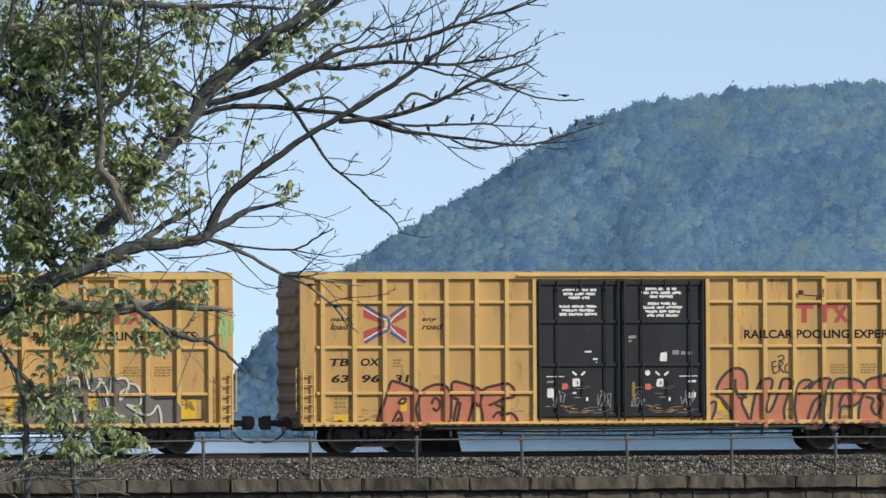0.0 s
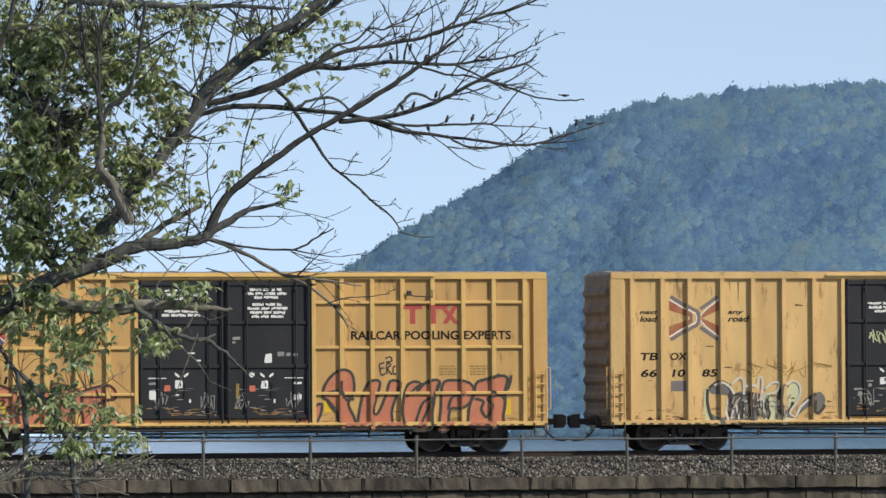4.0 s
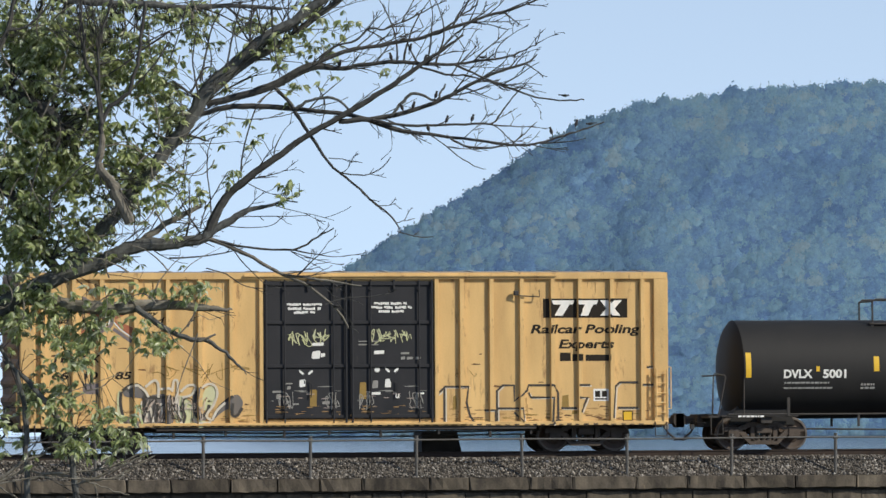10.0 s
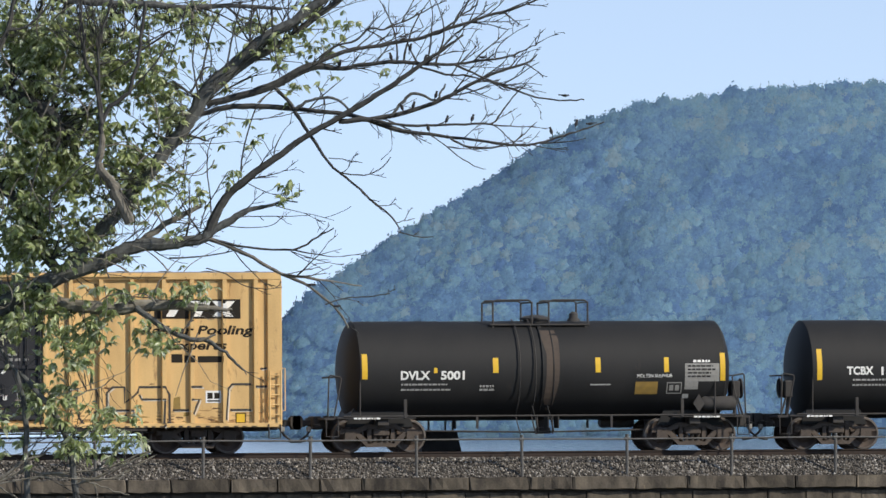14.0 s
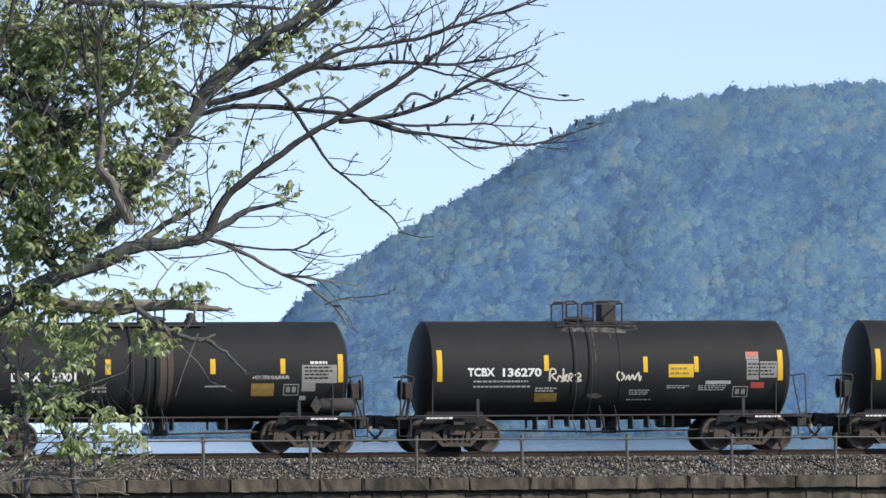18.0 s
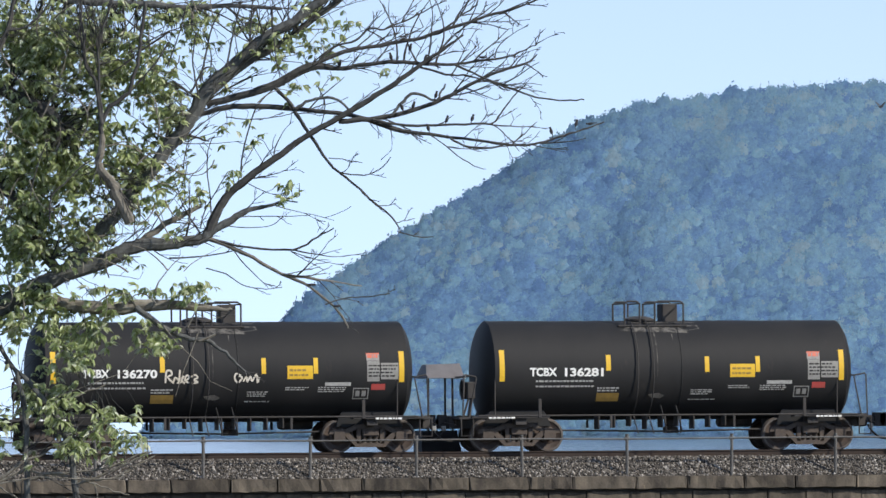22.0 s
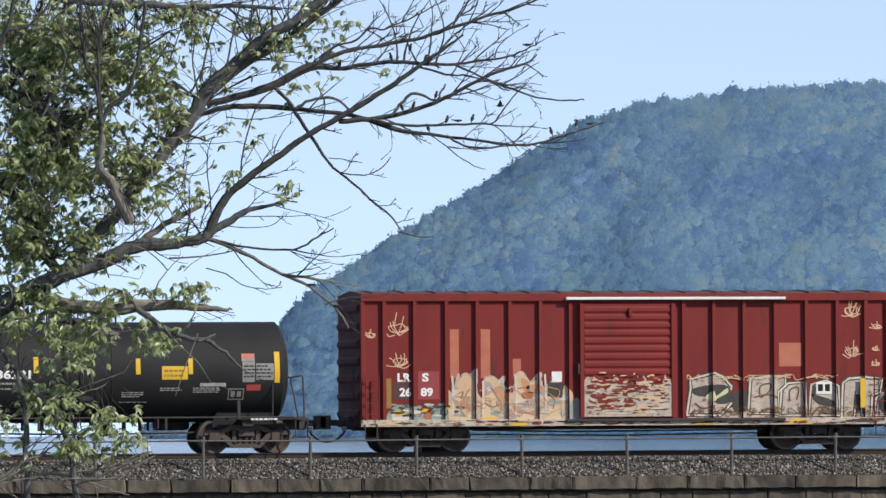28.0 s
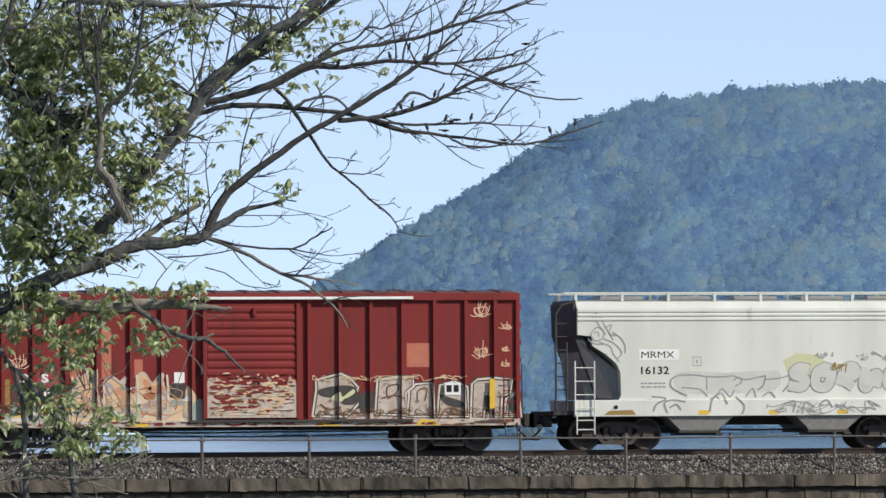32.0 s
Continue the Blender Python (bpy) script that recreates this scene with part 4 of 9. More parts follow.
LIMBS_LOW = (({
    "stem": [(-8.48, -4.9, 0.07), (-8.48, -1.11, 0.063), (-8.52, 0.16, 0.058), (-8.53, 1.08, 0.058), (-8.72, 2.00, 0.046), (-9.27, 2.81, 0.029)],
    "stem_b": [(-7.47, -4.9, 0.07), (-7.47, -1.12, 0.069), (-7.60, 0.21, 0.063), (-7.85, 1.02, 0.063), (-8.33, 1.65, 0.058), (-8.93, 2.23, 0.035)],
    "low_arch": [(-8.50, -0.19, 0.035), (-8.02, -0.05, 0.029), (-7.10, 0.01, 0.023), (-6.06, 0.37, 0.012)]} | {
    "low_twig": [(-7.56, -0.31, 0.029), (-6.87, -0.06, 0.023), (-6.29, 0.24, 0.017), (-5.94, 0.37, 0.012)],
    "low_sweep": [(-9.29, -0.34, 0.029), (-8.79, -0.09, 0.027), (-8.56, -0.0, 0.026), (-8.16, -0.06, 0.024), (-7.75, -0.1, 0.022), (-7.41, -0.16, 0.021), (-7.01, -0.19, 0.019), (-6.66, -0.13, 0.018), (-6.37, 0.06, 0.016), (-5.91, 0.29, 0.014)]}) | {
    "low_edge": [(-9.29, -0.21, 0.023), (-9.0, -0.35, 0.017), (-8.6, -0.65, 0.012)],
    "low_pale": [(-7.75, 1.4, 0.02), (-7.4, 1.57, 0.017), (-7.0, 1.71, 0.013), (-6.71, 1.91, 0.01)],
    "low_side": [(-7.58, 0.24, 0.023), (-7.29, 0.01, 0.019), (-7.12, -0.33, 0.015), (-7.05, -0.66, 0.012)],
    "low_droop": [(-7.47, -0.16, 0.02), (-7.12, -0.28, 0.017), (-6.83, -0.39, 0.013), (-6.43, -0.51, 0.01)],
    "low_left": [(-9.40, -0.41, 0.040), (-8.94, -0.07, 0.035), (-8.54, 0.21, 0.029), (-8.02, 0.38, 0.017)],
})

LIMBS_CURVED = ({
    "c1": [(-4.12, 5.95, 0.021), (-4.09, 6.3, 0.019), (-3.99, 6.81, 0.017), (-3.78, 7.39, 0.015), (-3.43, 7.76, 0.013), (-3.2, 7.85, 0.011)],
    "c3": [(-2.56, 7.84, 0.017), (-2.41, 7.55, 0.015), (-2.4, 7.27, 0.012), (-2.48, 6.98, 0.01)],
    "c4": [(-2.32, 6.34, 0.012), (-2.05, 6.32, 0.009), (-1.79, 6.27, 0.006)],
    "c4b": [(-2.11, 6.03, 0.012), (-1.94, 6.11, 0.009), (-1.88, 6.31, 0.006)],
    "c4c": [(-2.11, 6.04, 0.017), (-1.59, 5.99, 0.015), (-1.25, 6.13, 0.012), (-1.05, 6.36, 0.01)],
    "c5": [(-1.37, 5.37, 0.012), (-1.14, 5.36, 0.009), (-0.96, 5.41, 0.006)],
    "c5b": [(-0.96, 5.01, 0.012), (-0.79, 5.06, 0.009), (-0.71, 5.2, 0.006)]} | {
    "c5c": [(-0.91, 4.83, 0.015), (-0.51, 4.72, 0.012), (-0.18, 4.72, 0.008)],
    "c6": [(-4.71, 4.97, 0.017), (-4.74, 5.55, 0.015), (-4.8, 6.13, 0.013), (-4.76, 6.59, 0.011), (-4.64, 6.82, 0.01)],
    "c6b": [(-4.94, 4.92, 0.017), (-4.86, 5.26, 0.015), (-4.59, 5.72, 0.012), (-4.42, 6.01, 0.01)],
    "c7": [(-5.28, 6.65, 0.012), (-4.76, 6.65, 0.009), (-4.07, 6.7, 0.006)],
    "c7b": [(-5.28, 6.13, 0.015), (-5.24, 6.48, 0.012), (-5.16, 6.76, 0.008)],
    "c8": [(-5.16, 6.82, 0.029), (-4.93, 6.75, 0.022), (-4.75, 6.69, 0.016)],
})
LIMBS_LOWER_TWIGS = ({
    "c9": [(-3.1, 4.44, 0.012), (-2.81, 4.27, 0.009), (-2.53, 4.12, 0.006)],
    "c9b": [(-3.1, 4.44, 0.012), (-2.58, 4.27, 0.009), (-2.06, 4.15, 0.006)],
    "c9c": [(-5.58, 4.32, 0.02), (-5.0, 4.34, 0.017), (-4.43, 4.43, 0.014), (-4.08, 4.51, 0.011)],
    "c10": [(-4.25, 4.45, 0.015), (-4.08, 4.22, 0.013), (-3.79, 3.93, 0.01), (-3.57, 3.7, 0.008)],
    "c11": [(-4.83, 4.11, 0.015), (-4.43, 3.99, 0.013), (-4.08, 3.76, 0.012), (-3.62, 3.68, 0.01), (-3.28, 3.72, 0.008)],
    "c12": [(-4.65, 4.97, 0.014), (-4.19, 5.14, 0.012), (-3.73, 5.16, 0.011), (-3.04, 5.16, 0.009), (-2.69, 5.19, 0.008)]} | {
    "c13": [(-4.42, 4.97, 0.012), (-3.96, 4.93, 0.01), (-3.5, 4.97, 0.008), (-3.27, 5.14, 0.006)],
    "c14": [(-2.41, 3.35, 0.017), (-2.01, 3.48, 0.015), (-1.55, 3.51, 0.012), (-1.09, 3.57, 0.01)],
    "c14b": [(-3.28, 3.96, 0.012), (-2.81, 4.06, 0.009), (-2.58, 4.19, 0.006)],
    "c15": [(-5.57, 5.04, 0.017), (-5.23, 5.03, 0.013), (-4.94, 4.92, 0.01)],
    "c16": [(-3.96, 5.83, 0.012), (-3.61, 5.66, 0.009), (-3.15, 5.52, 0.006)],
    "c17": [(-3.78, 5.95, 0.014), (-3.38, 6.03, 0.011), (-3.15, 6.12, 0.008)],
    "c18": [(-4.41, 7.19, 0.014), (-3.83, 7.14, 0.012), (-3.26, 7.21, 0.01), (-3.03, 7.27, 0.008)],
})
LIMBS_UPPER_TWIGS = (({
    "u1": [(-4.35, 8.14, 0.023), (-4.23, 8.78, 0.02), (-4.11, 9.24, 0.016), (-4.03, 9.65, 0.013)],
    "u2": [(-4.89, 7.86, 0.023), (-4.77, 8.43, 0.02), (-4.63, 9.01, 0.016), (-4.38, 9.41, 0.013)],
    "u3": [(-4.93, 7.57, 0.023), (-4.98, 7.86, 0.02), (-5.04, 8.32, 0.016), (-4.96, 8.84, 0.013)],
    "u4": [(-3.88, 8.66, 0.023), (-3.85, 9.12, 0.018), (-3.8, 9.65, 0.013)]} | {
    "u5": [(-5.56, 8.15, 0.017), (-5.33, 8.78, 0.013), (-5.18, 9.3, 0.01)],
    "u6": [(-6.36, 8.44, 0.017), (-5.79, 8.76, 0.015), (-5.21, 8.99, 0.012), (-4.84, 9.07, 0.01)],
    "u7": [(-5.1, 7.63, 0.029), (-5.02, 7.74, 0.024), (-4.84, 8.09, 0.02), (-4.66, 8.16, 0.016)],
    "u8": [(-9.02, 8.55, 0.029), (-8.78, 8.98, 0.024), (-8.69, 9.38, 0.02), (-8.6, 9.68, 0.016)]}) | {
    "u9": [(-8.78, 8.92, 0.029), (-8.44, 8.98, 0.024), (-8.09, 9.26, 0.02), (-7.84, 9.65, 0.016)],
    "u10": [(-7.94, 5.05, 0.023), (-7.91, 5.55, 0.02), (-7.65, 5.8, 0.018), (-7.3, 6.14, 0.015), (-6.93, 6.37, 0.013)],
    "u11": [(-8.34, 5.57, 0.017), (-8.16, 6.26, 0.013), (-7.96, 6.72, 0.01)],
    "u13": [(-5.49, 8.88, 0.024), (-5.99, 8.56, 0.021), (-6.36, 8.27, 0.017), (-6.75, 8.02, 0.012)],
    "u14": [(-5.52, 8.67, 0.024), (-5.73, 8.32, 0.02), (-6.0, 8.0, 0.018), (-6.3, 7.66, 0.013)],
    "u15": [(-7.24, 9.54, 0.02), (-7.14, 9.14, 0.018), (-7.03, 8.85, 0.014)],
    "u12": [(-6.97, 7.87, 0.023), (-7.2, 8.16, 0.02), (-7.29, 8.68, 0.016), (-7.34, 9.67, 0.013)],
})


# broken pale twigs that hang from the dead limb
PALE_TWIGS = ([
    [(-5.0, 2.78, 0.019), (-5.1, 2.5, 0.015), (-5.3, 2.0, 0.012), (-5.46, 1.5, 0.007)],
    [(-4.98, 2.62, 0.022), (-4.8, 2.68, 0.028), (-4.64, 2.76, 0.025)],
    [(-5.2, 2.9, 0.012), (-5.05, 3.2, 0.010), (-4.75, 3.05, 0.007), (-4.4, 3.15, 0.005)],
    [(-5.7, 2.95, 0.014), (-5.45, 2.6, 0.011), (-5.0, 2.2, 0.009), (-4.75, 1.8, 0.007), (-4.3, 1.6, 0.004)]] + [
    [(-7.9, 1.5, 0.010), (-7.2, 1.75, 0.009), (-6.5, 2.0, 0.007), (-6.2, 2.45, 0.006), (-6.15, 2.8, 0.005)],
    [(-9.3, -0.3, 0.019), (-8.3, -0.12, 0.017), (-7.3, -0.18, 0.015), (-6.6, -0.16, 0.012), (-6.2, 0.1, 0.009), (-5.85, 0.32, 0.006)],
    [(-8.9, 0.3, 0.009), (-7.4, 0.6, 0.007), (-6.9, 1.0, 0.006), (-6.3, 1.1, 0.005)],
])


def bend(pts, rnd, wob):
    """A finer, slightly crooked line through the points, with depth that drifts from limb to limb."""
    lean = rnd.uniform(-0.12, 0.12)
    out, n = [], len(pts)
    for i in range(n - 1):
        p0, p1, p2, p3 = (pts[max(0, min(n - 1, j))] for j in (i - 1, i, i + 1, i + 2))
        steps = 4
        for s in range(steps + (i == n - 2)):
            t = s / steps
            q = [0.5 * (2 * p1[k] + (p2[k] - p0[k]) * t + (2 * p0[k] - 5 * p1[k] + 4 * p2[k] - p3[k]) * t * t
                        + (3 * p1[k] - p0[k] - 3 * p2[k] + p3[k]) * t ** 3) for k in (0, 1)]
            r = p1[2] + (p2[2] - p1[2]) * t
            d = (q[0] - pts[0][0]) * lean
            inner = 0 if (i == 0 and s == 0) else 1
            out.append((Vector((q[0] + inner * rnd.uniform(-wob, wob), d, q[1] + inner * rnd.uniform(-wob, wob))), r))
    return out


def twig(bm, start, way, length, r, rnd, depth=0):
    """A thin twig that curves upwards, with smaller ones on it. Returns its tip."""
    pts, p, d = [start], Vector(start), Vector(way).normalized()
    n = 6
    for i in range(n):
        d = (d + Vector((rnd.uniform(-0.16, 0.16), rnd.uniform(-0.2, 0.2), rnd.uniform(-0.14, 0.14)))).normalized()
        p = p + d * length / n
        pts.append(p.copy())
        if depth < 2 and i > 0 and rnd.random() < (0.45 if depth == 0 else 0.3):
            turn = d + Vector((rnd.uniform(-0.9, 0.9), rnd.uniform(-0.8, 0.8), rnd.uniform(-0.45, 0.7)))
            twig(bm, p, turn, length * rnd.uniform(0.25, 0.5), r * 0.6, rnd, depth + 1)
    tube(bm, pts, [max(0.006, r * (1 - 0.65 * i / n)) for i in range(n + 1)], 4)
    return pts[-1]


def tree():
    rnd = random.Random(21)
    root = new("tree")
    root.matrix_world = TREE_AT
    tagged(root, "large half-bare tree with grey limbs, dead twigs and green leaves", "tree")
    twigs = bmesh.new()
    joints = []
    many = {"riser": 15, "long_bare": 16, "middle": 30, "upper": 22, "upper_fork": 14, "droop": 6, "low_fork": 16, "net": 8, "shoulder": 6, "hook": 8, "belly": 3,
            "diagonal": 46, "second": 30, "arc": 2, "dead": 3, "tip": 4, "hang": 3, "lower": 26, "stub": 1, "stub_fork": 2, "top": 40, "left_high": 16,
            "left_mid": 14, "snag": 18, "snag_fork": 14, "snag_side": 14, "dead_side": 4, "stem": 8, "stem_b": 8, "low_arch": 5, "low_left": 6, "pale": 5, "trail": 2}
    for group in (LIMBS_MAIN, LIMBS_RISE, LIMBS_LONG, LIMBS_MID, LIMBS_FINE, LIMBS_HANG, LIMBS_STUBS, LIMBS_SNAG, LIMBS_LEFT, LIMBS_LOW):
        for kind, pts in group.items():
            bare = kind in ("long_bare", "middle", "upper", "upper_fork", "droop", "low_fork", "net", "shoulder", "hook", "belly", "trail", "riser", "arc", "dead", "dead_side", "hang")
            line = bend(pts, rnd, 0.012 if bare else 0.02)
            if kind.startswith("snag"):
                line = [(p + Vector((0, -1.5, 0)), r * (1.25 if p.z < 6.7 else 0.85)) for p, r in line]
            if kind in ("left_thin", "left_high"):
                line = [(p + Vector((0, -1.2 if kind == "left_thin" else -0.35, 0)), r) for p, r in line]
            if kind == "snag":      # its upper half takes dark bark with shade put into the colour
                bm = bmesh.new()
                tube(bm, [p for p, r in line if p.z > 6.6], [r for p, r in line if p.z > 6.6], 8)
                part("limb", bm, M_TWIG, root, "", True)
                line = [(p, r) for p, r in line if p.z < 6.9]
            bm = bmesh.new()
            fat = 1.0 if kind != "trunk" else 1.2
            tube(bm, [p for p, r in line], [r * fat * rnd.uniform(0.93, 1.08) for p, r in line], 9 if not bare else 7)
            # low twigs take the pale wood too, sunlight put into their colour
            dead = kind in ("stub", "dead", "dead_side", "snag", "snag_end", "pale") or kind.startswith("low_") and kind != "low_fork"
            # bare and upper left limbs get their shade from the dark twig bark
            part("trunk" if kind == "trunk" else "limb", bm, M_PALEWOOD if dead else M_TWIG if bare or kind in ("snag_fork", "snag_side", "left_thin", "left_high") else M_BARK, root,
                 "broken grey dead limb" if kind in ("stub", "snag") else "", True)
            joints += [p for p, r in line]
            n = len(line)
            for k in range(round(many.get(kind, 0) * 0.8)):
                i = rnd.randrange(max(1, n // 5), n - 1)
                p, r = line[i]
                along = (line[i + 1][0] - p).normalized()
                way = along * rnd.uniform(0.5, 1.2) + Vector((rnd.uniform(-0.3, 0.4), rnd.uniform(-0.6, 0.6), rnd.uniform(-0.6, 0.9)))
                twig(twigs, p, way, rnd.uniform(0.35, 1.1) * (1.0 if bare else 1.4) * (0.45 if i > 0.8 * n else 1.0), min(r * 0.9, rnd.uniform(0.010, 0.02)), rnd)
    for group in (LIMBS_CURVED, LIMBS_LOWER_TWIGS, LIMBS_UPPER_TWIGS):
        for kind, pts in group.items():
            line = bend(pts, rnd, 0.006)
            front = Vector((0, -1.3 if kind[0] == "u" else -0.05, 0))
            tube(twigs, [p + front for p, r in line], [r for p, r in line], 6)
            for k in range(2):
                i = rnd.randrange(len(line) // 3, len(line) - 1)
                along = (line[i + 1][0] - line[i][0]).normalized()
                twig(twigs, line[i][0] + front, along + Vector((rnd.uniform(-0.6, 0.6), 0, rnd.uniform(-0.6, 0.6))), rnd.uniform(0.12, 0.35), 0.008, rnd, 1)
    # long curved shoots: rising from the upper limbs, hanging from the lower ones
    for kind, group, count, rise in (("diagonal", LIMBS_MAIN, 14, 1), ("second", LIMBS_MAIN, 13, 1), ("top", LIMBS_LEFT, 18, -1), ("left_high", LIMBS_LEFT, 9, 1), ("left_mid", LIMBS_LEFT, 9, 1),
                                     ("middle", LIMBS_MID, 7, 1), ("riser", LIMBS_RISE, 2, 1), ("lower", LIMBS_MAIN, 3, 1)):
        line = bend(group[kind], rnd, 0.0)
        for k in range(count):
            p, r = line[rnd.randrange(len(line) // 6, len(line) - 1)]
            d = Vector((rnd.uniform(-0.7, 0.9), rnd.uniform(-0.5, 0.3), rise * rnd.uniform(0.4, 1.2))).normalized()
            sway, pts, q = rnd.uniform(-0.14, 0.14), [p], Vector(p)
            reach = rnd.uniform(0.7, 1.9)
            for i in range(9):
                d = (d + Vector((sway + rnd.uniform(-0.16, 0.16), rnd.uniform(-0.1, 0.1), rnd.uniform(-0.12, 0.12)))).normalized()
                q = q + d * reach / 9
                pts.append(q.copy())
                if i > 3 and rnd.random() < 0.25:
                    twig(twigs, q, d + Vector((rnd.uniform(-0.9, 0.9), 0, rnd.uniform(-0.5, 0.7))), reach * 0.28, 0.008, rnd, 1)
            r0 = min(r * 0.7, rnd.uniform(0.014, 0.026))
            tube(twigs, pts, [r0 * (1 - 0.75 * i / 9) for i in range(10)], 5)
    # leaves: clusters on short twigs towards the nearest limb
    leaf_v, leaf_f = [], []
    for u, h, ru, rh, count in LEAFY_HIGH + LEAFY_LOW:
        for k in range(round(count * (1.12 if u < -6 else 0.65)) if h > 4 else round(count * (0.5 if h < 2.4 else 0.7))):
            a, q = rnd.uniform(0, 6.283), abs(rnd.gauss(0, 0.72))
            c = Vector((u + ru * q * math.cos(a), rnd.uniform(-0.8, 1.1) * min(1, ru), h + rh * q * math.sin(a)))
            if abs(c.z - 8.2 + 1.1 * (c.x + 8.9)) < 0.3 and -9.2 < c.x < -7.8 and rnd.random() < 0.8:
                c.y = rnd.uniform(0.1, 1.1)      # moved behind the thick limb, so that it shows in the camera's view
            near = min(joints, key=lambda j: (j - c).length_squared)
            reach = c - near
            start = c - reach * min(1.0, 1.3 / max(0.01, reach.length))
            mid = (start + c) / 2 + Vector((rnd.uniform(-0.1, 0.1), rnd.uniform(-0.1, 0.1), rnd.uniform(0.0, 0.16)))
            tube(twigs, [start, mid, c], [0.008, 0.006, 0.003], 4)
            for j in range(rnd.randrange(3, 6)):
                # a compound leaf: leaflets fan out and droop from one stalk
                o = c + Vector((rnd.gauss(0, 0.15), rnd.gauss(0, 0.15), rnd.gauss(-0.02, 0.12)))
                axis = Vector((rnd.uniform(-1, 1), rnd.uniform(-1, 1), rnd.uniform(-0.9, 0.3))).normalized()
                side = axis.cross(Vector((rnd.uniform(-0.4, 0.4), rnd.uniform(-0.4, 0.4), 1))).normalized()
                big = rnd.uniform(0.14, 0.245) * (1.1 if h < 4 else 1.0)
                for f in range(rnd.randrange(5, 8)):
                    fan = (f - 3) * 0.38 + rnd.uniform(-0.3, 0.3)
                    d = (axis * math.cos(fan) + side * math.sin(fan) + Vector((0, 0, rnd.uniform(-0.7, -0.1)))).normalized()
                    w = (d.cross(Vector((rnd.uniform(-0.5, 1.1), rnd.uniform(-1.0, 0.3), rnd.uniform(0.3, 1.0))))).normalized()
                    up = w.cross(d)
                    size = big * rnd.uniform(0.75, 1.1)
                    b = len(leaf_v)
                    leaf_v += [o, o + d * size * 0.5 + w * size * 0.16 + up * size * 0.05, o + d * size * 0.55 - up * size * 0.01,
                               o + d * size * 0.5 - w * size * 0.16 + up * size * 0.05, o + d * size - up * size * 0.16]
                    leaf_f += [(b, b + 1, b + 2), (b, b + 2, b + 3), (b + 1, b + 4, b + 2), (b + 2, b + 4, b + 3)]
    # shoots that stand before the leaves, their sunlit look put into a pale wood colour
    pale = bmesh.new()
    for k in range(80):
        p = Vector((rnd.uniform(-9.2, -3.6), rnd.uniform(-1.3, -0.5), rnd.uniform(3.2, 9.4)))
        if p.z < 5.2 and p.x > -5.2 or p.x > -4.6 and p.z < 7.2:
            continue
        d = Vector((rnd.uniform(-0.8, 0.9), rnd.uniform(-0.2, 0.2), rnd.choice([-1, 1, 1]) * rnd.uniform(0.3, 1.2))).normalized()
        turn, q, pts = rnd.uniform(-0.3, 0.3), p.copy(), [p]
        for i in range(8):
            d = (d + Vector((turn * d.z + rnd.uniform(-0.2, 0.2), rnd.uniform(-0.1, 0.1), -turn * d.x + rnd.uniform(-0.2, 0.2)))).normalized()
            q = q + d * rnd.uniform(0.07, 0.16)
            pts.append(q.copy())
        thick = rnd.uniform(0.010, 0.02)
        tube(pale, pts, [thick * (1 - 0.08 * i) for i in range(9)], 5)
    for line in PALE_TWIGS:
        tube(pale, [(u, -0.25, h) for u, h, r in line], [r for u, h, r in line], 6)
    tagged(part("pale_twigwork", pale, M_PALEWOOD, root, "pale dead twigs before the leaves", False), kind="stuff")
    tagged(part("twigwork", twigs, M_TWIG, root, "fine bare grey twigs", False), kind="stuff")
    leaves = big_mesh("leaves", [v[:] for v in leaf_v], leaf_f, M_LEAF, root)
    leaves["label"] = "green pointed leaves in loose drooping clusters"
    tagged(leaves, kind="stuff")


tree()


def perched_birds():
    """Small dark birds, each on a twig, upright with the tail hanging."""
    spots = [(2.72, 6.95, 1), (2.24, 6.80, -1), (0.08, 7.05, 1), (0.60, 7.07, 1), (-0.27, 6.88, -1), (-0.66, 8.52, 1), (-2.10, 8.20, 1), (-1.02, 8.34, -1),
             (-0.14, 7.55, 1), (-0.80, 7.30, -1), (-0.60, 7.34, 1), (-0.35, 8.30, 1)]
    first = None
    for u, h, face in spots:
        m = TREE_AT @ pose(u, -0.02, h, 0, 0, 0 if face > 0 else 180)
        if first is None:
            bird = first = new("bird")
            tagged(bird, "small dark bird perched upright on a bare twig", "bird", group="birds in the tree")
            bm = bmesh.new()
            lathe(bm, [(0.006, 0.0), (0.028, 0.025), (0.036, 0.06), (0.032, 0.09), (0.02, 0.115)], pose(0, 0, 0, 0, 14, 0), 10)
            part("body", bm, M_BIRD, bird, smooth=True)
            bm = bmesh.new()
            lathe(bm, [(0.006, 0.108), (0.022, 0.118), (0.025, 0.134), (0.018, 0.150), (0.004, 0.157)], pose(0.002, 0, 0, 0, 14, 0), 10)
            part("head", bm, M_BIRD, bird, smooth=True)
            bm = bmesh.new()
            lathe(bm, [(0.008, 0.0), (0.001, 0.022)], pose(0.055, 0, 0.134, 0, 95, 0), 6)
            part("beak", bm, M_BIRD, bird)
            bm = bmesh.new()
            box(bm, -0.016, 0.004, -0.014, 0.014, -0.075, 0.02, 0.004)
            part("tail", bm, M_BIRD, bird)
            bird.matrix_world = m
        else:
            copy_thing(first, m)


perched_birds()

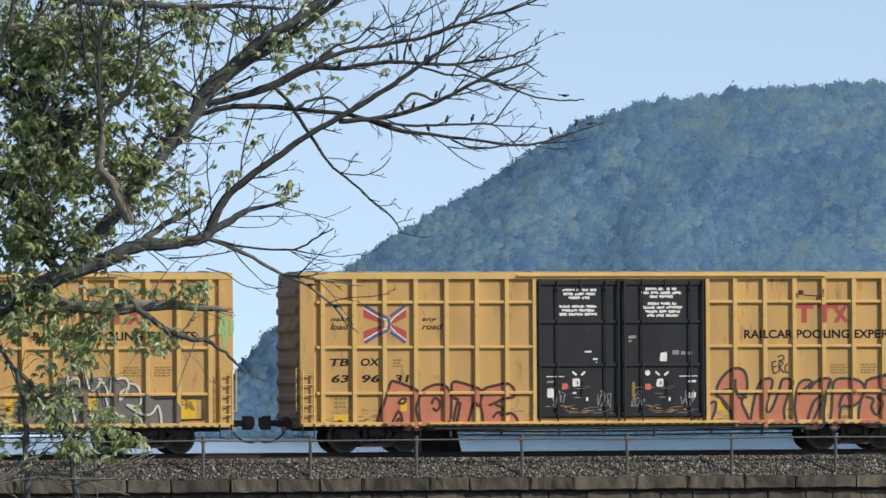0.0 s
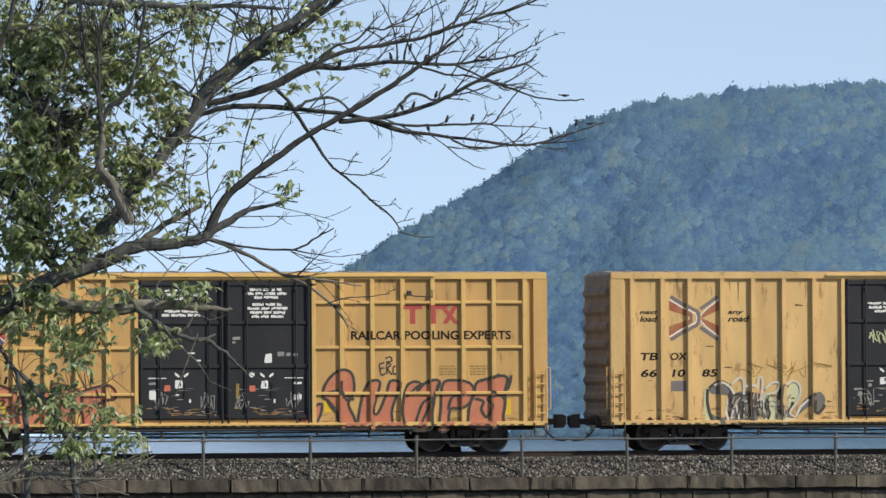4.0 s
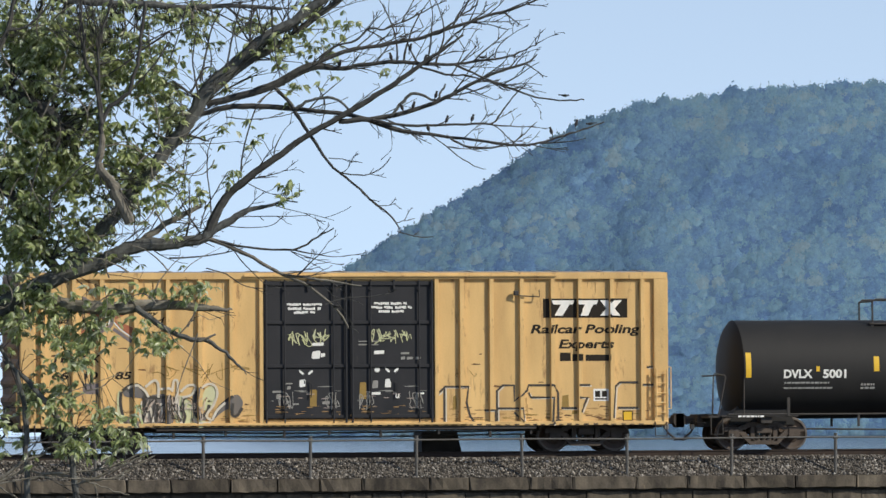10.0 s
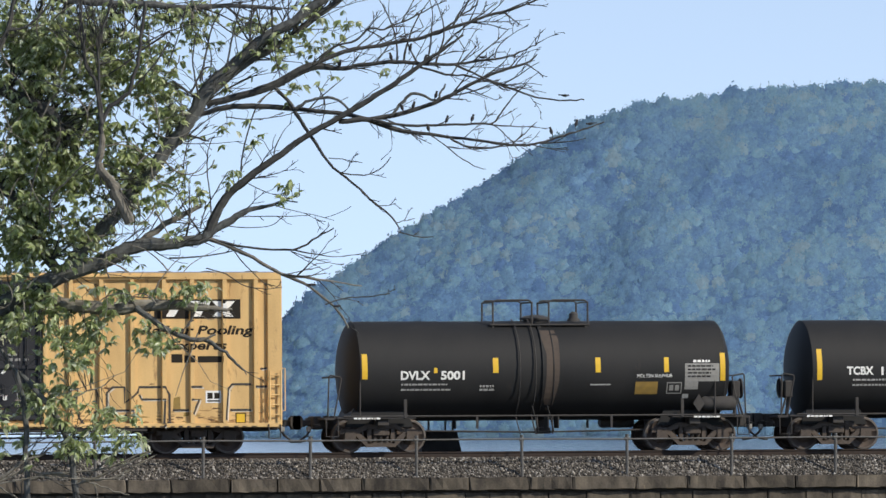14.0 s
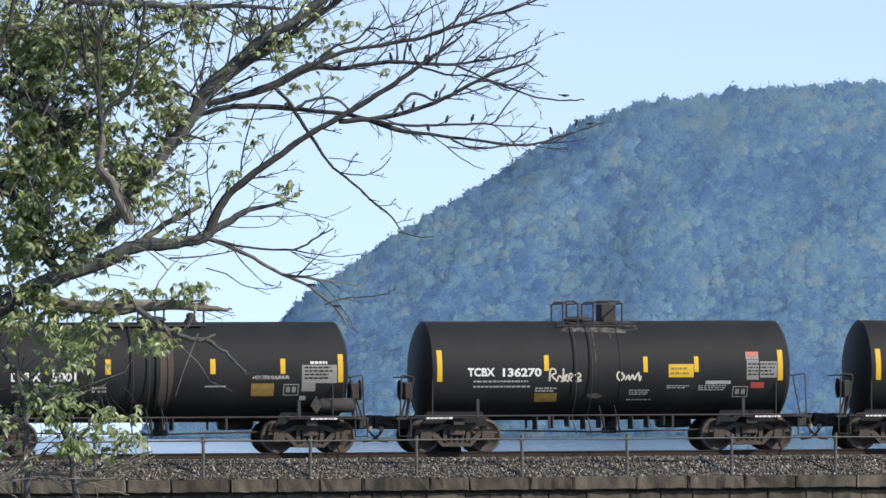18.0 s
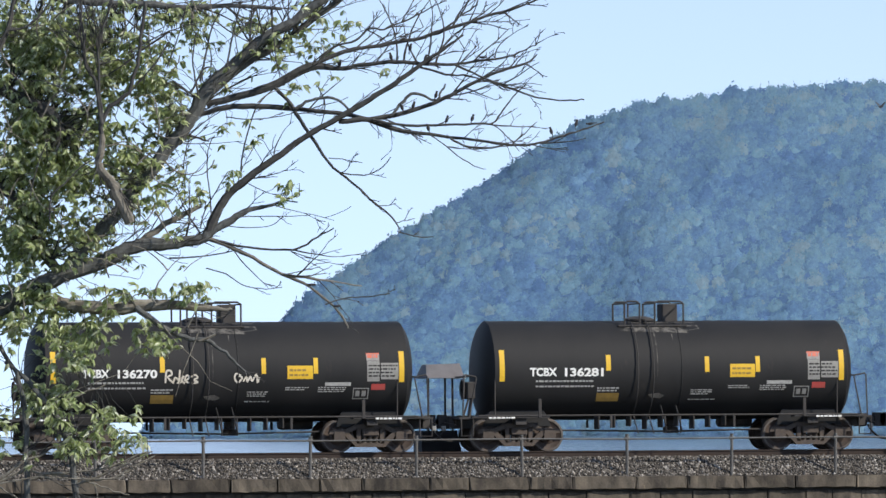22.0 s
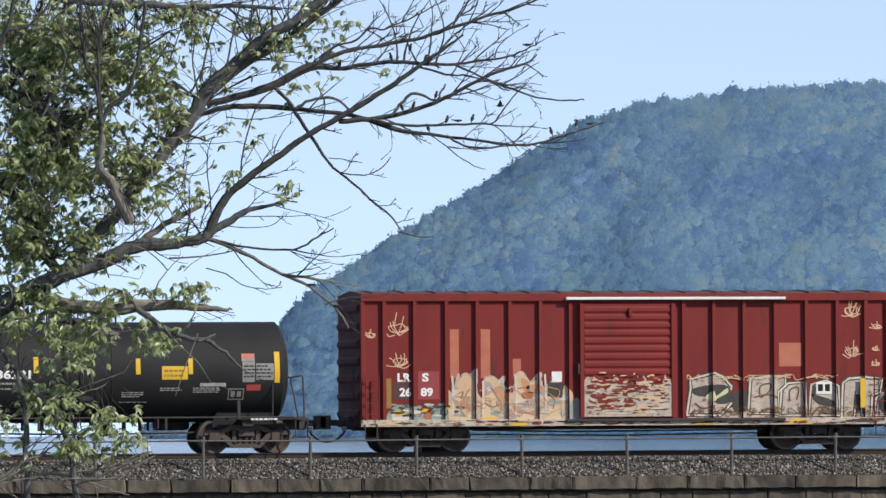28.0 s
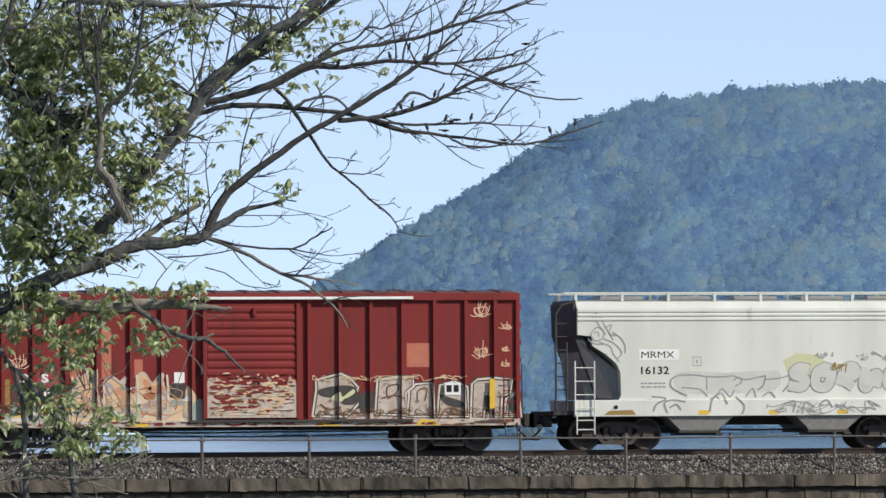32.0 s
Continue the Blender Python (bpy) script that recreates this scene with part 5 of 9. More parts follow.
# ---- birds on the wing: seconds, across and height in the tree's space, heading in degrees ----
FLIGHTS_EARLY = (({
    "swoop": [(0, 2.00, 9.66, 0), (2.4, 1.72, 9.71, 0), (2.6, 2.15, 9.25, 0), (2.8, 3.29, 7.81, 0), (2.9, 3.98, 6.94, 0), (3, 4.77, 6.02, 0), (3.1, 5.74, 5.18, 0), (3.2, 6.78, 4.63, 0), (3.3, 7.77, 4.37, 0), (3.5, 9.02, 4.49, 0), (4.5, 17.45, 2.07, 0), (6.5, 28.91, -3.29, 0), (32, 28.91, -3.29, 0)]} | {
    "circle": [(0, 2.51, 7.56, 0), (21.2, 2.51, 7.56, 0), (21.4, 5.11, 7.43, 0), (21.6, 7.74, 7.12, 0), (21.8, 8.55, 7.24, 20), (22.1, 9.02, 7.31, 80), (22.3, 8.16, 7.38, 150), (22.6, 6.09, 7.45, 175), (22.8, 5.69, 7.74, 180), (23, 4.31, 8.41, 180), (23.2, 2.93, 8.94, 180), (23.4, 1.87, 9.18, 180), (23.6, 1.72, 8.91, 180), (23.8, 1.74, 8.60, 180), (32, 1.74, 8.60, 180)]}) | {
    "hop": [(0, -2.57, 6.90, 0), (25.2, -2.57, 6.90, 0), (25.5, -1.29, 6.54, 0), (25.8, -0.49, 6.68, 0), (26.2, 0.32, 7.06, 0), (32, 0.32, 7.06, 0)],
})
FLIGHTS_LATE = (({
    "drop": [(0, 0.84, 8.35, 0), (27.6, 0.84, 8.35, 0), (27.9, 1.13, 7.65, 0), (28, 1.18, 7.36, 0), (28.1, 1.33, 6.67, 0), (28.3, 1.63, 5.08, 0), (28.5, 2.49, 4.58, 0), (28.9, 5.95, 5.49, 0), (29.3, 9.88, 6.04, 0), (31, 20.88, -0.94, 0), (32, 23.16, -3.25, 0)],
    "rise": [(0, -2.68, 3.73, 0), (29.5, -2.68, 3.73, 0), (29.7, -2.07, 3.98, 0), (29.9, -1.29, 5.24, 0), (30.1, -0.59, 6.31, 0), (30.3, 0.08, 6.84, 0), (32, 0.08, 6.84, 0)]} | {
    "rise_b": [(0, -2.17, 3.29, 0), (29.9, -2.17, 3.29, 0), (30.1, -2.01, 4.50, 0), (30.3, -1.43, 5.13, 0), (30.5, -0.73, 5.79, 0), (30.7, 0.05, 6.36, 0), (30.9, 0.91, 6.47, 0), (31.1, 1.29, 6.64, 0), (32, 1.29, 6.64, 0)]}) | {
    "inbound": [(0, 20.86, -3.24, 180), (28, 20.86, -3.24, 180), (29.6, 11.14, 6.03, 180), (30.1, 7.08, 6.67, 180), (30.3, 4.58, 6.97, 180), (30.5, 2.45, 7.10, 180), (30.7, 0.40, 7.13, 180), (30.8, 0.20, 7.03, 180), (32, 0.20, 7.03, 180)],
    "flutter": [(0, 3.02, 6.98, 180), (31.2, 3.02, 6.98, 180), (31.4, 2.05, 7.41, 180), (31.6, 2.24, 7.64, 180), (31.8, 2.13, 7.82, 180), (32, 1.88, 7.82, 180)],
})
flyers = []


def flying_bird():
    bird = new("swallow")
    tagged(bird, "dark swallow with pointed wings that flits about the tree", "bird", group="birds on the wing")
    bm = bmesh.new()
    lathe(bm, [(0.004, -0.075), (0.02, -0.04), (0.029, 0.0), (0.026, 0.03), (0.012, 0.052)], pose(0, 0, 0, 0, 90, 0), 10)
    part("body", bm, M_BIRD, bird, smooth=True)
    bm = bmesh.new()
    lathe(bm, [(0.006, 0.045), (0.019, 0.055), (0.020, 0.068), (0.012, 0.08), (0.002, 0.093)], pose(0, 0, 0.004, 0, 90, 0), 10)
    part("head", bm, M_BIRD, bird, smooth=True)
    bm = bmesh.new()
    for s in (-1, 1):
        a = [bm.verts.new(p) for p in ((-0.06, 0, 0.004), (-0.06, s * 0.016, 0.004), (-0.135, s * 0.03, 0.002), (-0.10, s * 0.004, 0.003))]
        b = [bm.verts.new(v.co - Vector((0, 0, 0.004))) for v in a]
        bm.faces.new(a)
        bm.faces.new(b[::-1])
        for i in range(4):
            bm.faces.new((a[i], b[i], b[(i + 1) % 4], a[(i + 1) % 4]))
    part("forked_tail", bm, M_BIRD, bird)
    for s in (-1, 1):
        bm = bmesh.new()
        a = [bm.verts.new(p) for p in ((0.035, 0, 0), (0.05, s * 0.06, 0.004), (0.0, s * 0.16, 0), (-0.012, s * 0.11, 0), (-0.03, s * 0.05, 0), (-0.035, 0, 0))]
        b = [bm.verts.new(v.co - Vector((0, 0, 0.006))) for v in a]
        bm.faces.new(a)
        bm.faces.new(b[::-1])
        for i in range(6):
            bm.faces.new((a[i], b[i], b[(i + 1) % 6], a[(i + 1) % 6]))
        wing = part("wing", bm, M_BIRD, bird)
        wing.location = (0.0, s * 0.02, 0.012)
    return bird


def flock():
    for rows in list(FLIGHTS_EARLY.values()) + list(FLIGHTS_LATE.values()):
        flyers.append((flying_bird(), rows))


flock()


# ---- rolling stock: x along the car from its leading corner, y across (the near side is minus), z above the rail ----
WHEEL_R = 0.457
wheels = []


def truck(car, x, material):
    """A two-axle truck: side frames with springs and bearing caps, a bolster, and two wheelsets that roll."""
    bm = bmesh.new()
    box(bm, -0.24, 0.24, -1.12, 1.12, 0.46, 0.66, 0.03)
    frame_part = part("truck", bm, material, car, "two-axle cast iron truck")
    frame_part.location = (x, 0, 0)
    for s in (-1, 1):
        bm = bmesh.new()
        y0, y1 = s * 0.93, s * 1.07
        prism(bm, [(-1.22, 0.52), (-1.18, 0.64), (-0.7, 0.66), (-0.42, 0.80), (0.42, 0.80), (0.7, 0.66), (1.18, 0.64), (1.22, 0.52), (0.72, 0.52), (0.40, 0.66), (-0.40, 0.66), (-0.72, 0.52)], y0, y1)
        prism(bm, [(-0.80, 0.53), (-0.62, 0.55), (-0.30, 0.27), (0.30, 0.27), (0.62, 0.55), (0.80, 0.53), (0.42, 0.15), (-0.42, 0.15)], y0, y1)
        for c in (-0.34, 0.34):
            prism(bm, [(c - 0.06, 0.25), (c + 0.06, 0.25), (c + 0.06, 0.68), (c - 0.06, 0.68)], y0, y1)
        for c in (-0.9, 0.9):
            prism(bm, [(c - 0.17, 0.34), (c + 0.17, 0.34), (c + 0.15, 0.60), (c - 0.15, 0.60)], s * 0.92, s * 1.10)
        part("side_frame", bm, material, frame_part)
    for s in (-1, 1):
        for c in (-0.17, 0.0, 0.17):
            bm = bmesh.new()
            turns = [(0.07, 0.26 + 0.2 * i / 10) if i % 2 else (0.052, 0.26 + 0.2 * i / 10) for i in range(11)]
            lathe(bm, turns, pose(c, s * 1.0, 0), 10)
            part("spring", bm, M_TRUCKDARK, frame_part)
        for c in (-0.9, 0.9):
            bm = bmesh.new()
            lathe(bm, [(0.10, 0.0), (0.10, 0.06), (0.075, 0.09), (0.03, 0.095)], pose(c, s * 1.08, WHEEL_R, 90 * s, 0, 0), 14)
            part("bearing_cap", bm, M_CAP if material is M_TRUCK else M_TRUCKDARK, frame_part, smooth=True)
    for c in (-0.9, 0.9):
        bm = bmesh.new()
        lathe(bm, [(0.075, -1.05), (0.075, 1.05)], pose(0, 0, 0, 90, 0, 0), 12)
        for s in (-1, 1):
            lathe(bm, [(0.10, 0.60), (0.20, 0.655), (0.36, 0.68), (0.395, 0.66), (0.395, 0.685), (WHEEL_R + 0.028, 0.685), (WHEEL_R + 0.028, 0.712),
                       (WHEEL_R + 0.003, 0.735), (WHEEL_R - 0.002, 0.82), (0.405, 0.823), (0.385, 0.80), (0.26, 0.765), (0.16, 0.83), (0.09, 0.835)],
                  pose(0, 0, 0, -90 * s, 0, 0), 32, (0, 0, 0, 0, 0, 0, 1, 1, 1, 0))
        w = part("wheelset", bm, [M_WHEEL, M_TREAD], frame_part, smooth=True)
        w.location = (c, 0, WHEEL_R)
        wheels.append((w, c))
    return frame_part


def coupler(car, x, s, reach=0.75):
    """The knuckle coupler with its striker, cut lever and air hose at one end; s is the way it faces."""
    bm = bmesh.new()
    box(bm, min(x - s * 0.5, x + s * reach * 0.72), max(x - s * 0.5, x + s * reach * 0.72), -0.09, 0.09, 0.76, 0.94, 0.02)
    prism(bm, [(x + s * (reach * 0.62 + a), 0.86 + b) for a, b in ((0, -0.2), (0.22, -0.2), (0.3, -0.08), (0.3, 0.14), (0.2, 0.2), (0, 0.2))], -0.19, 0.16)
    part("coupler", bm, M_UNDER, car)
    bm = bmesh.new()
    box(bm, x - 0.12, x + 0.12, -0.42, 0.42, 0.66, 1.04, 0.03)
    part("striker", bm, M_UNDER, car)
    pipe("air_hose", [(x + s * 0.15, -0.35, 0.72), (x + s * 0.3, -0.36, 0.5), (x + s * 0.52, -0.34, 0.33), (x + s * 0.78, -0.3, 0.30), (x + s * reach, -0.26, 0.36)], 0.03, M_UNDER, car)
    pipe("cut_lever", [(x + s * 0.1, -1.35, 0.78), (x + s * 0.16, -0.8, 0.80), (x + s * 0.2, -0.3, 0.84), (x + s * 0.36, -0.1, 0.74)], 0.016, M_UNDER, car)
    bm = bmesh.new()
    box(bm, x + s * 0.18, x + s * 0.30, -0.42, -0.30, 0.60, 0.74, 0.015)
    part("angle_cock", bm, M_PANELGREY, car, "pale angle cock at the coupler")


def ladder(car, x0, x1, y, z0, z1, n, material, r=0.016, stiles=True):
    if stiles:
        for x in (x0, x1):
            pipe("ladder_stile", [(x, y, z0), (x, y, z1)], r * 1.3, material, car, sides=6)
    for k in range(n):
        z = z0 + (z1 - z0) * (k + 0.5) / n
        pipe("rung", [(x0, y + 0.06, z), (x0, y, z), (x1, y, z), (x1, y + 0.06, z)], r, material, car, sides=6)


def side_posts(car, xs, width, z0, z1, face, depth, material):
    """Pressed side posts on both sides, on one shared shape. Returns the stretches that they cover on the near side."""
    bm = bmesh.new()
    profile = [(-width / 2, 0), (-width / 2 + 0.02, -depth), (width / 2 - 0.02, -depth), (width / 2, 0)]
    a = [bm.verts.new((x, y, z0)) for x, y in profile]
    b = [bm.verts.new((x, y, z1)) for x, y in profile]
    bm.faces.new(a)
    bm.faces.new(b[::-1])
    for i in range(4):
        bm.faces.new((a[i], b[i], b[(i + 1) % 4], a[(i + 1) % 4]))
    me = None
    for x in xs:
        for turn in (0, 180):
            if me is None:
                ob = part("side_post", bm, material, car)
                me = ob.data
            else:
                ob = new("side_post", me)
                ob.parent = car
            ob.matrix_local = pose(x, -face if turn == 0 else face, 0, 0, 0, turn)
    return [(x - width / 2 + 0.02, x + width / 2 - 0.02, -face - depth) for x in xs]


def smooth_loop(pts, steps=3):
    """A rounded closed outline through (x, z) points."""
    n = len(pts)
    return curve(pts[-2:] + pts + pts[:2], steps)[2 * steps:(n + 2) * steps]


def filled(pts, car, y, covers, paint, depth, name="graffiti", label=""):
    """A sprayed patch with a rounded outline, on the face and on the posts that it crosses."""
    coat(name, flat_shapes(smooth_loop(pts)), y - depth, paint, car, [(a, b, c - depth) for a, b, c in covers], label)


def stroked(pts, width, car, y, covers, paint, depth, name="graffiti_line", closed=False):
    """One sprayed line."""
    bm = bmesh.new()
    loop = smooth_loop(pts) if closed else (curve(pts, 4) if len(pts) > 2 else pts)
    ribbon(bm, loop + loop[:2] if closed else loop, width)
    coat(name, bm, y - depth, paint, car, [(a, b, c - depth) for a, b, c in covers])


def underframe(car, length, sill_z=0.68):
    bm = bmesh.new()
    box(bm, 0.1, length - 0.1, -0.25, 0.25, 0.62, 0.95, 0.02)
    part("centre_sill", bm, M_UNDER, car)
    for x in (4.6, 6.4, 9.0, 11.6, 14.0):
        if x < length - 3:
            bar("cross_bearer", (x - 0.09, x + 0.09, -1.45, 1.45, 0.66, 0.84), M_UNDER, car)
    pipe("brake_pipe", [(3.4, -0.9, 0.62), (length * 0.4, -0.95, 0.56), (length - 3.6, -0.9, 0.60)], 0.025, M_UNDER, car)
    pipe("brake_rod", [(3.2, -0.5, 0.50), (length * 0.5, -0.45, 0.44), (length - 3.4, -0.5, 0.50)], 0.02, M_UNDER, car)


def plug_door(car, x0, x1, z0, z1, face, seed):
    """A dark sliding plug door with stiffeners, lock rods and stencils."""
    y = -face
    door = bar("door", (x0, x1, y - 0.03, y + 0.05, z0, z1), M_DOOR, car, "charcoal plug door with lock rods", 0.01)
    for f in (0.02, 0.385, 0.70, 0.98):
        z = z0 + (z1 - z0) * f
        bar("stiffener", (x0 + 0.02, x1 - 0.02, y - 0.075, y - 0.03, z - 0.05, z + 0.05), M_DOOR, door, bev=0.012)
    w = x1 - x0
    for f in (0.02, 0.24, 0.82, 0.97):
        r = 0.021 if 0.1 < f < 0.9 else 0.03
        pipe("lock_rod", [(x0 + w * f, y - 0.10, z0 - 0.1), (x0 + w * f, y - 0.10, z1 + 0.04)], r, M_DOOR, door)
        for z in (z0 + 0.28, z1 - 0.25):
            bar("rod_guide", (x0 + w * f - 0.035, x0 + w * f + 0.035, y - 0.125, y - 0.03, z - 0.03, z + 0.03), M_DOOR, door, bev=0.01)
    bar("hanger_stub", (x0 + w * 0.51, x0 + w * 0.535, y - 0.09, y - 0.03, z1 - 0.28, z1 + 0.04), M_DOOR, door)
    pipe("lock_handle", [(x0 + w * 0.53, y - 0.06, z0 + 1.06), (x0 + w * 0.56, y - 0.1, z0 + 0.98), (x0 + w * 0.55, y - 0.1, z0 + 0.62)], 0.016, M_DOOR, door)
    rnd = random.Random(seed)
    return door, y - 0.034, rnd


# what is stencilled and stuck on the two pairs of doors: (x0, x1, z0, z1)
SLOGAN_ROWS = [(7.69, 8.69, 4.58, 4.65), (7.72, 8.65, 4.46, 4.54), (7.87, 8.49, 4.35, 4.43), (7.6, 8.7, 4.11, 4.18), (7.67, 8.63, 3.99, 4.07), (7.6, 8.7, 3.88, 3.96), (10.14, 11.06, 4.6, 4.68), (10.02, 11.2, 4.49, 4.57), (10.27, 10.96, 4.38, 4.46), (10.21, 11.06, 4.18, 4.26), (10.05, 11.23, 4.07, 4.15), (10.14, 11.16, 3.95, 4.03), (10.19, 11.11, 3.84, 3.92)]
SLOGAN_WHITE = [(8.33, 8.54, 2.82, 2.87), (8.57, 8.72, 2.61, 2.66), (7.97, 8.19, 1.84, 2.08), (7.97, 8.08, 1.64, 1.69), (8.37, 8.43, 1.43, 1.54), (10.55, 10.77, 2.56, 2.83), (10.44, 10.66, 1.83, 2.07), (10.81, 10.87, 1.42, 1.53), (7.2, 7.72, 2.12, 2.15), (11.13, 11.67, 2.12, 2.15), (11.38, 11.63, 1.95, 2.02), (11.38, 11.63, 1.5, 1.67), (7.22, 7.42, 1.53, 1.79), (8.66, 8.69, 2.48, 2.55)]
SLOGAN_RED = [(7.65, 7.84, 1.76, 1.94), (10.11, 10.29, 1.75, 1.92)]
SLOGAN_OCHRE = [(9.72, 9.82, 1.54, 1.98)]
SLOGAN_GREY = [(10.93, 11.13, 2.75, 2.88), (11.18, 11.32, 2.75, 2.85), (11.37, 11.52, 2.75, 2.84), (7.22, 7.42, 1.95, 2.02), (9.63, 9.86, 3.21, 3.31), (9.63, 9.73, 3.11, 3.18)]
SLOGAN_BOWS = [(7.97, 2.32), (10.43, 2.31)]
PALE_ROWS = [(7.68, 8.71, 4.18, 4.25), (7.71, 8.66, 4.06, 4.14), (7.88, 8.49, 3.95, 4.03), (10.21, 11.16, 4.2, 4.28), (10.09, 11.31, 4.09, 4.17), (10.34, 11.07, 3.98, 4.05)]
PALE_WHITE = [(8.38, 8.65, 2.67, 2.91), (8.65, 8.78, 2.72, 2.83), (8.4, 8.74, 3.04, 3.14), (8.03, 8.21, 1.86, 2.09), (10.2, 10.5, 2.79, 2.91), (10.51, 10.69, 1.85, 2.1), (10.82, 10.94, 1.54, 1.67), (11.44, 11.66, 1.64, 1.7), (10.12, 10.39, 1.64, 1.72)]
PALE_OCHRE = [(8.33, 8.53, 1.31, 1.8), (9.77, 9.97, 1.52, 2.0)]
PALE_GREY = [(9.75, 10.0, 3.15, 3.18), (9.75, 10.0, 3.05, 3.09), (10.1, 10.33, 3.15, 3.18), (10.1, 10.33, 3.05, 3.08), (10.98, 11.23, 2.79, 2.85), (10.98, 11.11, 2.64, 2.73), (11.16, 11.33, 2.64, 2.72), (11.41, 11.56, 2.64, 2.72), (7.25, 7.5, 1.71, 1.77), (7.35, 7.5, 1.53, 1.67), (7.62, 7.83, 1.95, 1.99), (7.67, 7.78, 1.8, 1.9), (10.14, 10.32, 1.82, 2.05), (8.69, 8.91, 1.38, 1.47), (8.94, 9.06, 1.41, 1.49), (7.84, 8.01, 1.36, 1.41)]
PALE_BOWS = [(8.03, 2.38), (10.53, 2.44)]


def word_row(x0, x1, z0, z1, rnd):
    """A stencilled line that cannot be read: words of uneven length, each of close upright strokes."""
    shapes, x = [], x0
    while x < x1 - 0.02:
        end = min(x1, x + rnd.uniform(0.2, 0.46))
        if x1 - end < 0.14:
            end = x1
        while x < end - 0.012:
            w = min(rnd.uniform(0.045, 0.065), end - x)
            low, high = rnd.choice([(0, 0), (0, 0), (0, 0), (0.25, 0), (0, 0.25)])
            shapes.append(block(x, x + w, z0 + (z1 - z0) * low, z1 - (z1 - z0) * high))
            x += w + 0.006
        x = end + 0.055
    return shapes


def door_markings(doors, mid, slogan):
    rnd = random.Random(5 if slogan else 6)

    def on(x):
        door, f, r = doors[0] if x < mid else doors[1]
        return door, f
    rows, white, ochre, grey, bows = ((SLOGAN_ROWS, SLOGAN_WHITE, SLOGAN_OCHRE, SLOGAN_GREY, SLOGAN_BOWS) if slogan else (PALE_ROWS, PALE_WHITE, PALE_OCHRE, PALE_GREY, PALE_BOWS))
    for x0, x1, z0, z1 in rows:
        door, f = on(x0)
        coat("stencil", flat_shapes(*word_row(x0, x1, z0, z1, rnd)), f, M_LETTER, door, (), "white stencilled instructions")
    for name, paint, group in (("white_notice", M_LETTER, white), ("ochre_strip", M_OCHRE, ochre), ("grey_mark", M_PANELGREY, grey), ("red_notice", M_STICKER, SLOGAN_RED if slogan else [])):
        for x0, x1, z0, z1 in group:
            door, f = on(x0)
            e = min(x1 - x0, z1 - z0) * 0.16
            coat(name, flat_shapes([(x0 + e, z0), (x1 - rnd.uniform(0, e), z0 + rnd.uniform(0, e)), (x1, z1 - e), (x1 - e, z1), (x0 + rnd.uniform(0, e), z1 - rnd.uniform(0, e)), (x0, z0 + e)]), f - 0.001, paint, door)
    for x, z in bows:
        door, f = on(x)
        for c in (-1, 1):
            m = x + 0.19
            coat("white_mark", flat_shapes([(m + c * 0.20, z - 0.02), (m + c * 0.19, z - 0.09), (m + c * 0.09, z - 0.17), (m + c * 0.05, z - 0.13), (m + c * 0.12, z - 0.06)]), f, M_LETTER, door)
        coat("dark_hole", flat_shapes(block(x + 0.13, x + 0.17, z - 0.42, z - 0.32)), f - 0.004, M_DOOR, door)
    for x, z in (((bows[1][0] - 0.24, bows[1][1] - 0.08),)):
        door, f = on(x)
        coat("round_mark", flat_shapes([(x + 0.08 * math.cos(a), z + 0.08 * math.sin(a)) for a in (0.52 * k for k in range(12))]), f, M_LETTER, door)
    for k in range(4):
        x = mid + (-1.9, -0.55, 0.45, 1.9)[k]
        door, f = on(x)
        coat("grey_scuff", scrawl(x - 0.15, 1.2, 0.4, 0.55, 300 + k + 10 * slogan, 4, 0.022, 4), f - 0.001, M_PANELGREY, door)
        coat("rust_scuff", peeling(x - 0.45, x + 0.45, 0.97, 1.06, 320 + k, 0.35), f - 0.002, M_GRIME, door)["kind"] = "stuff"


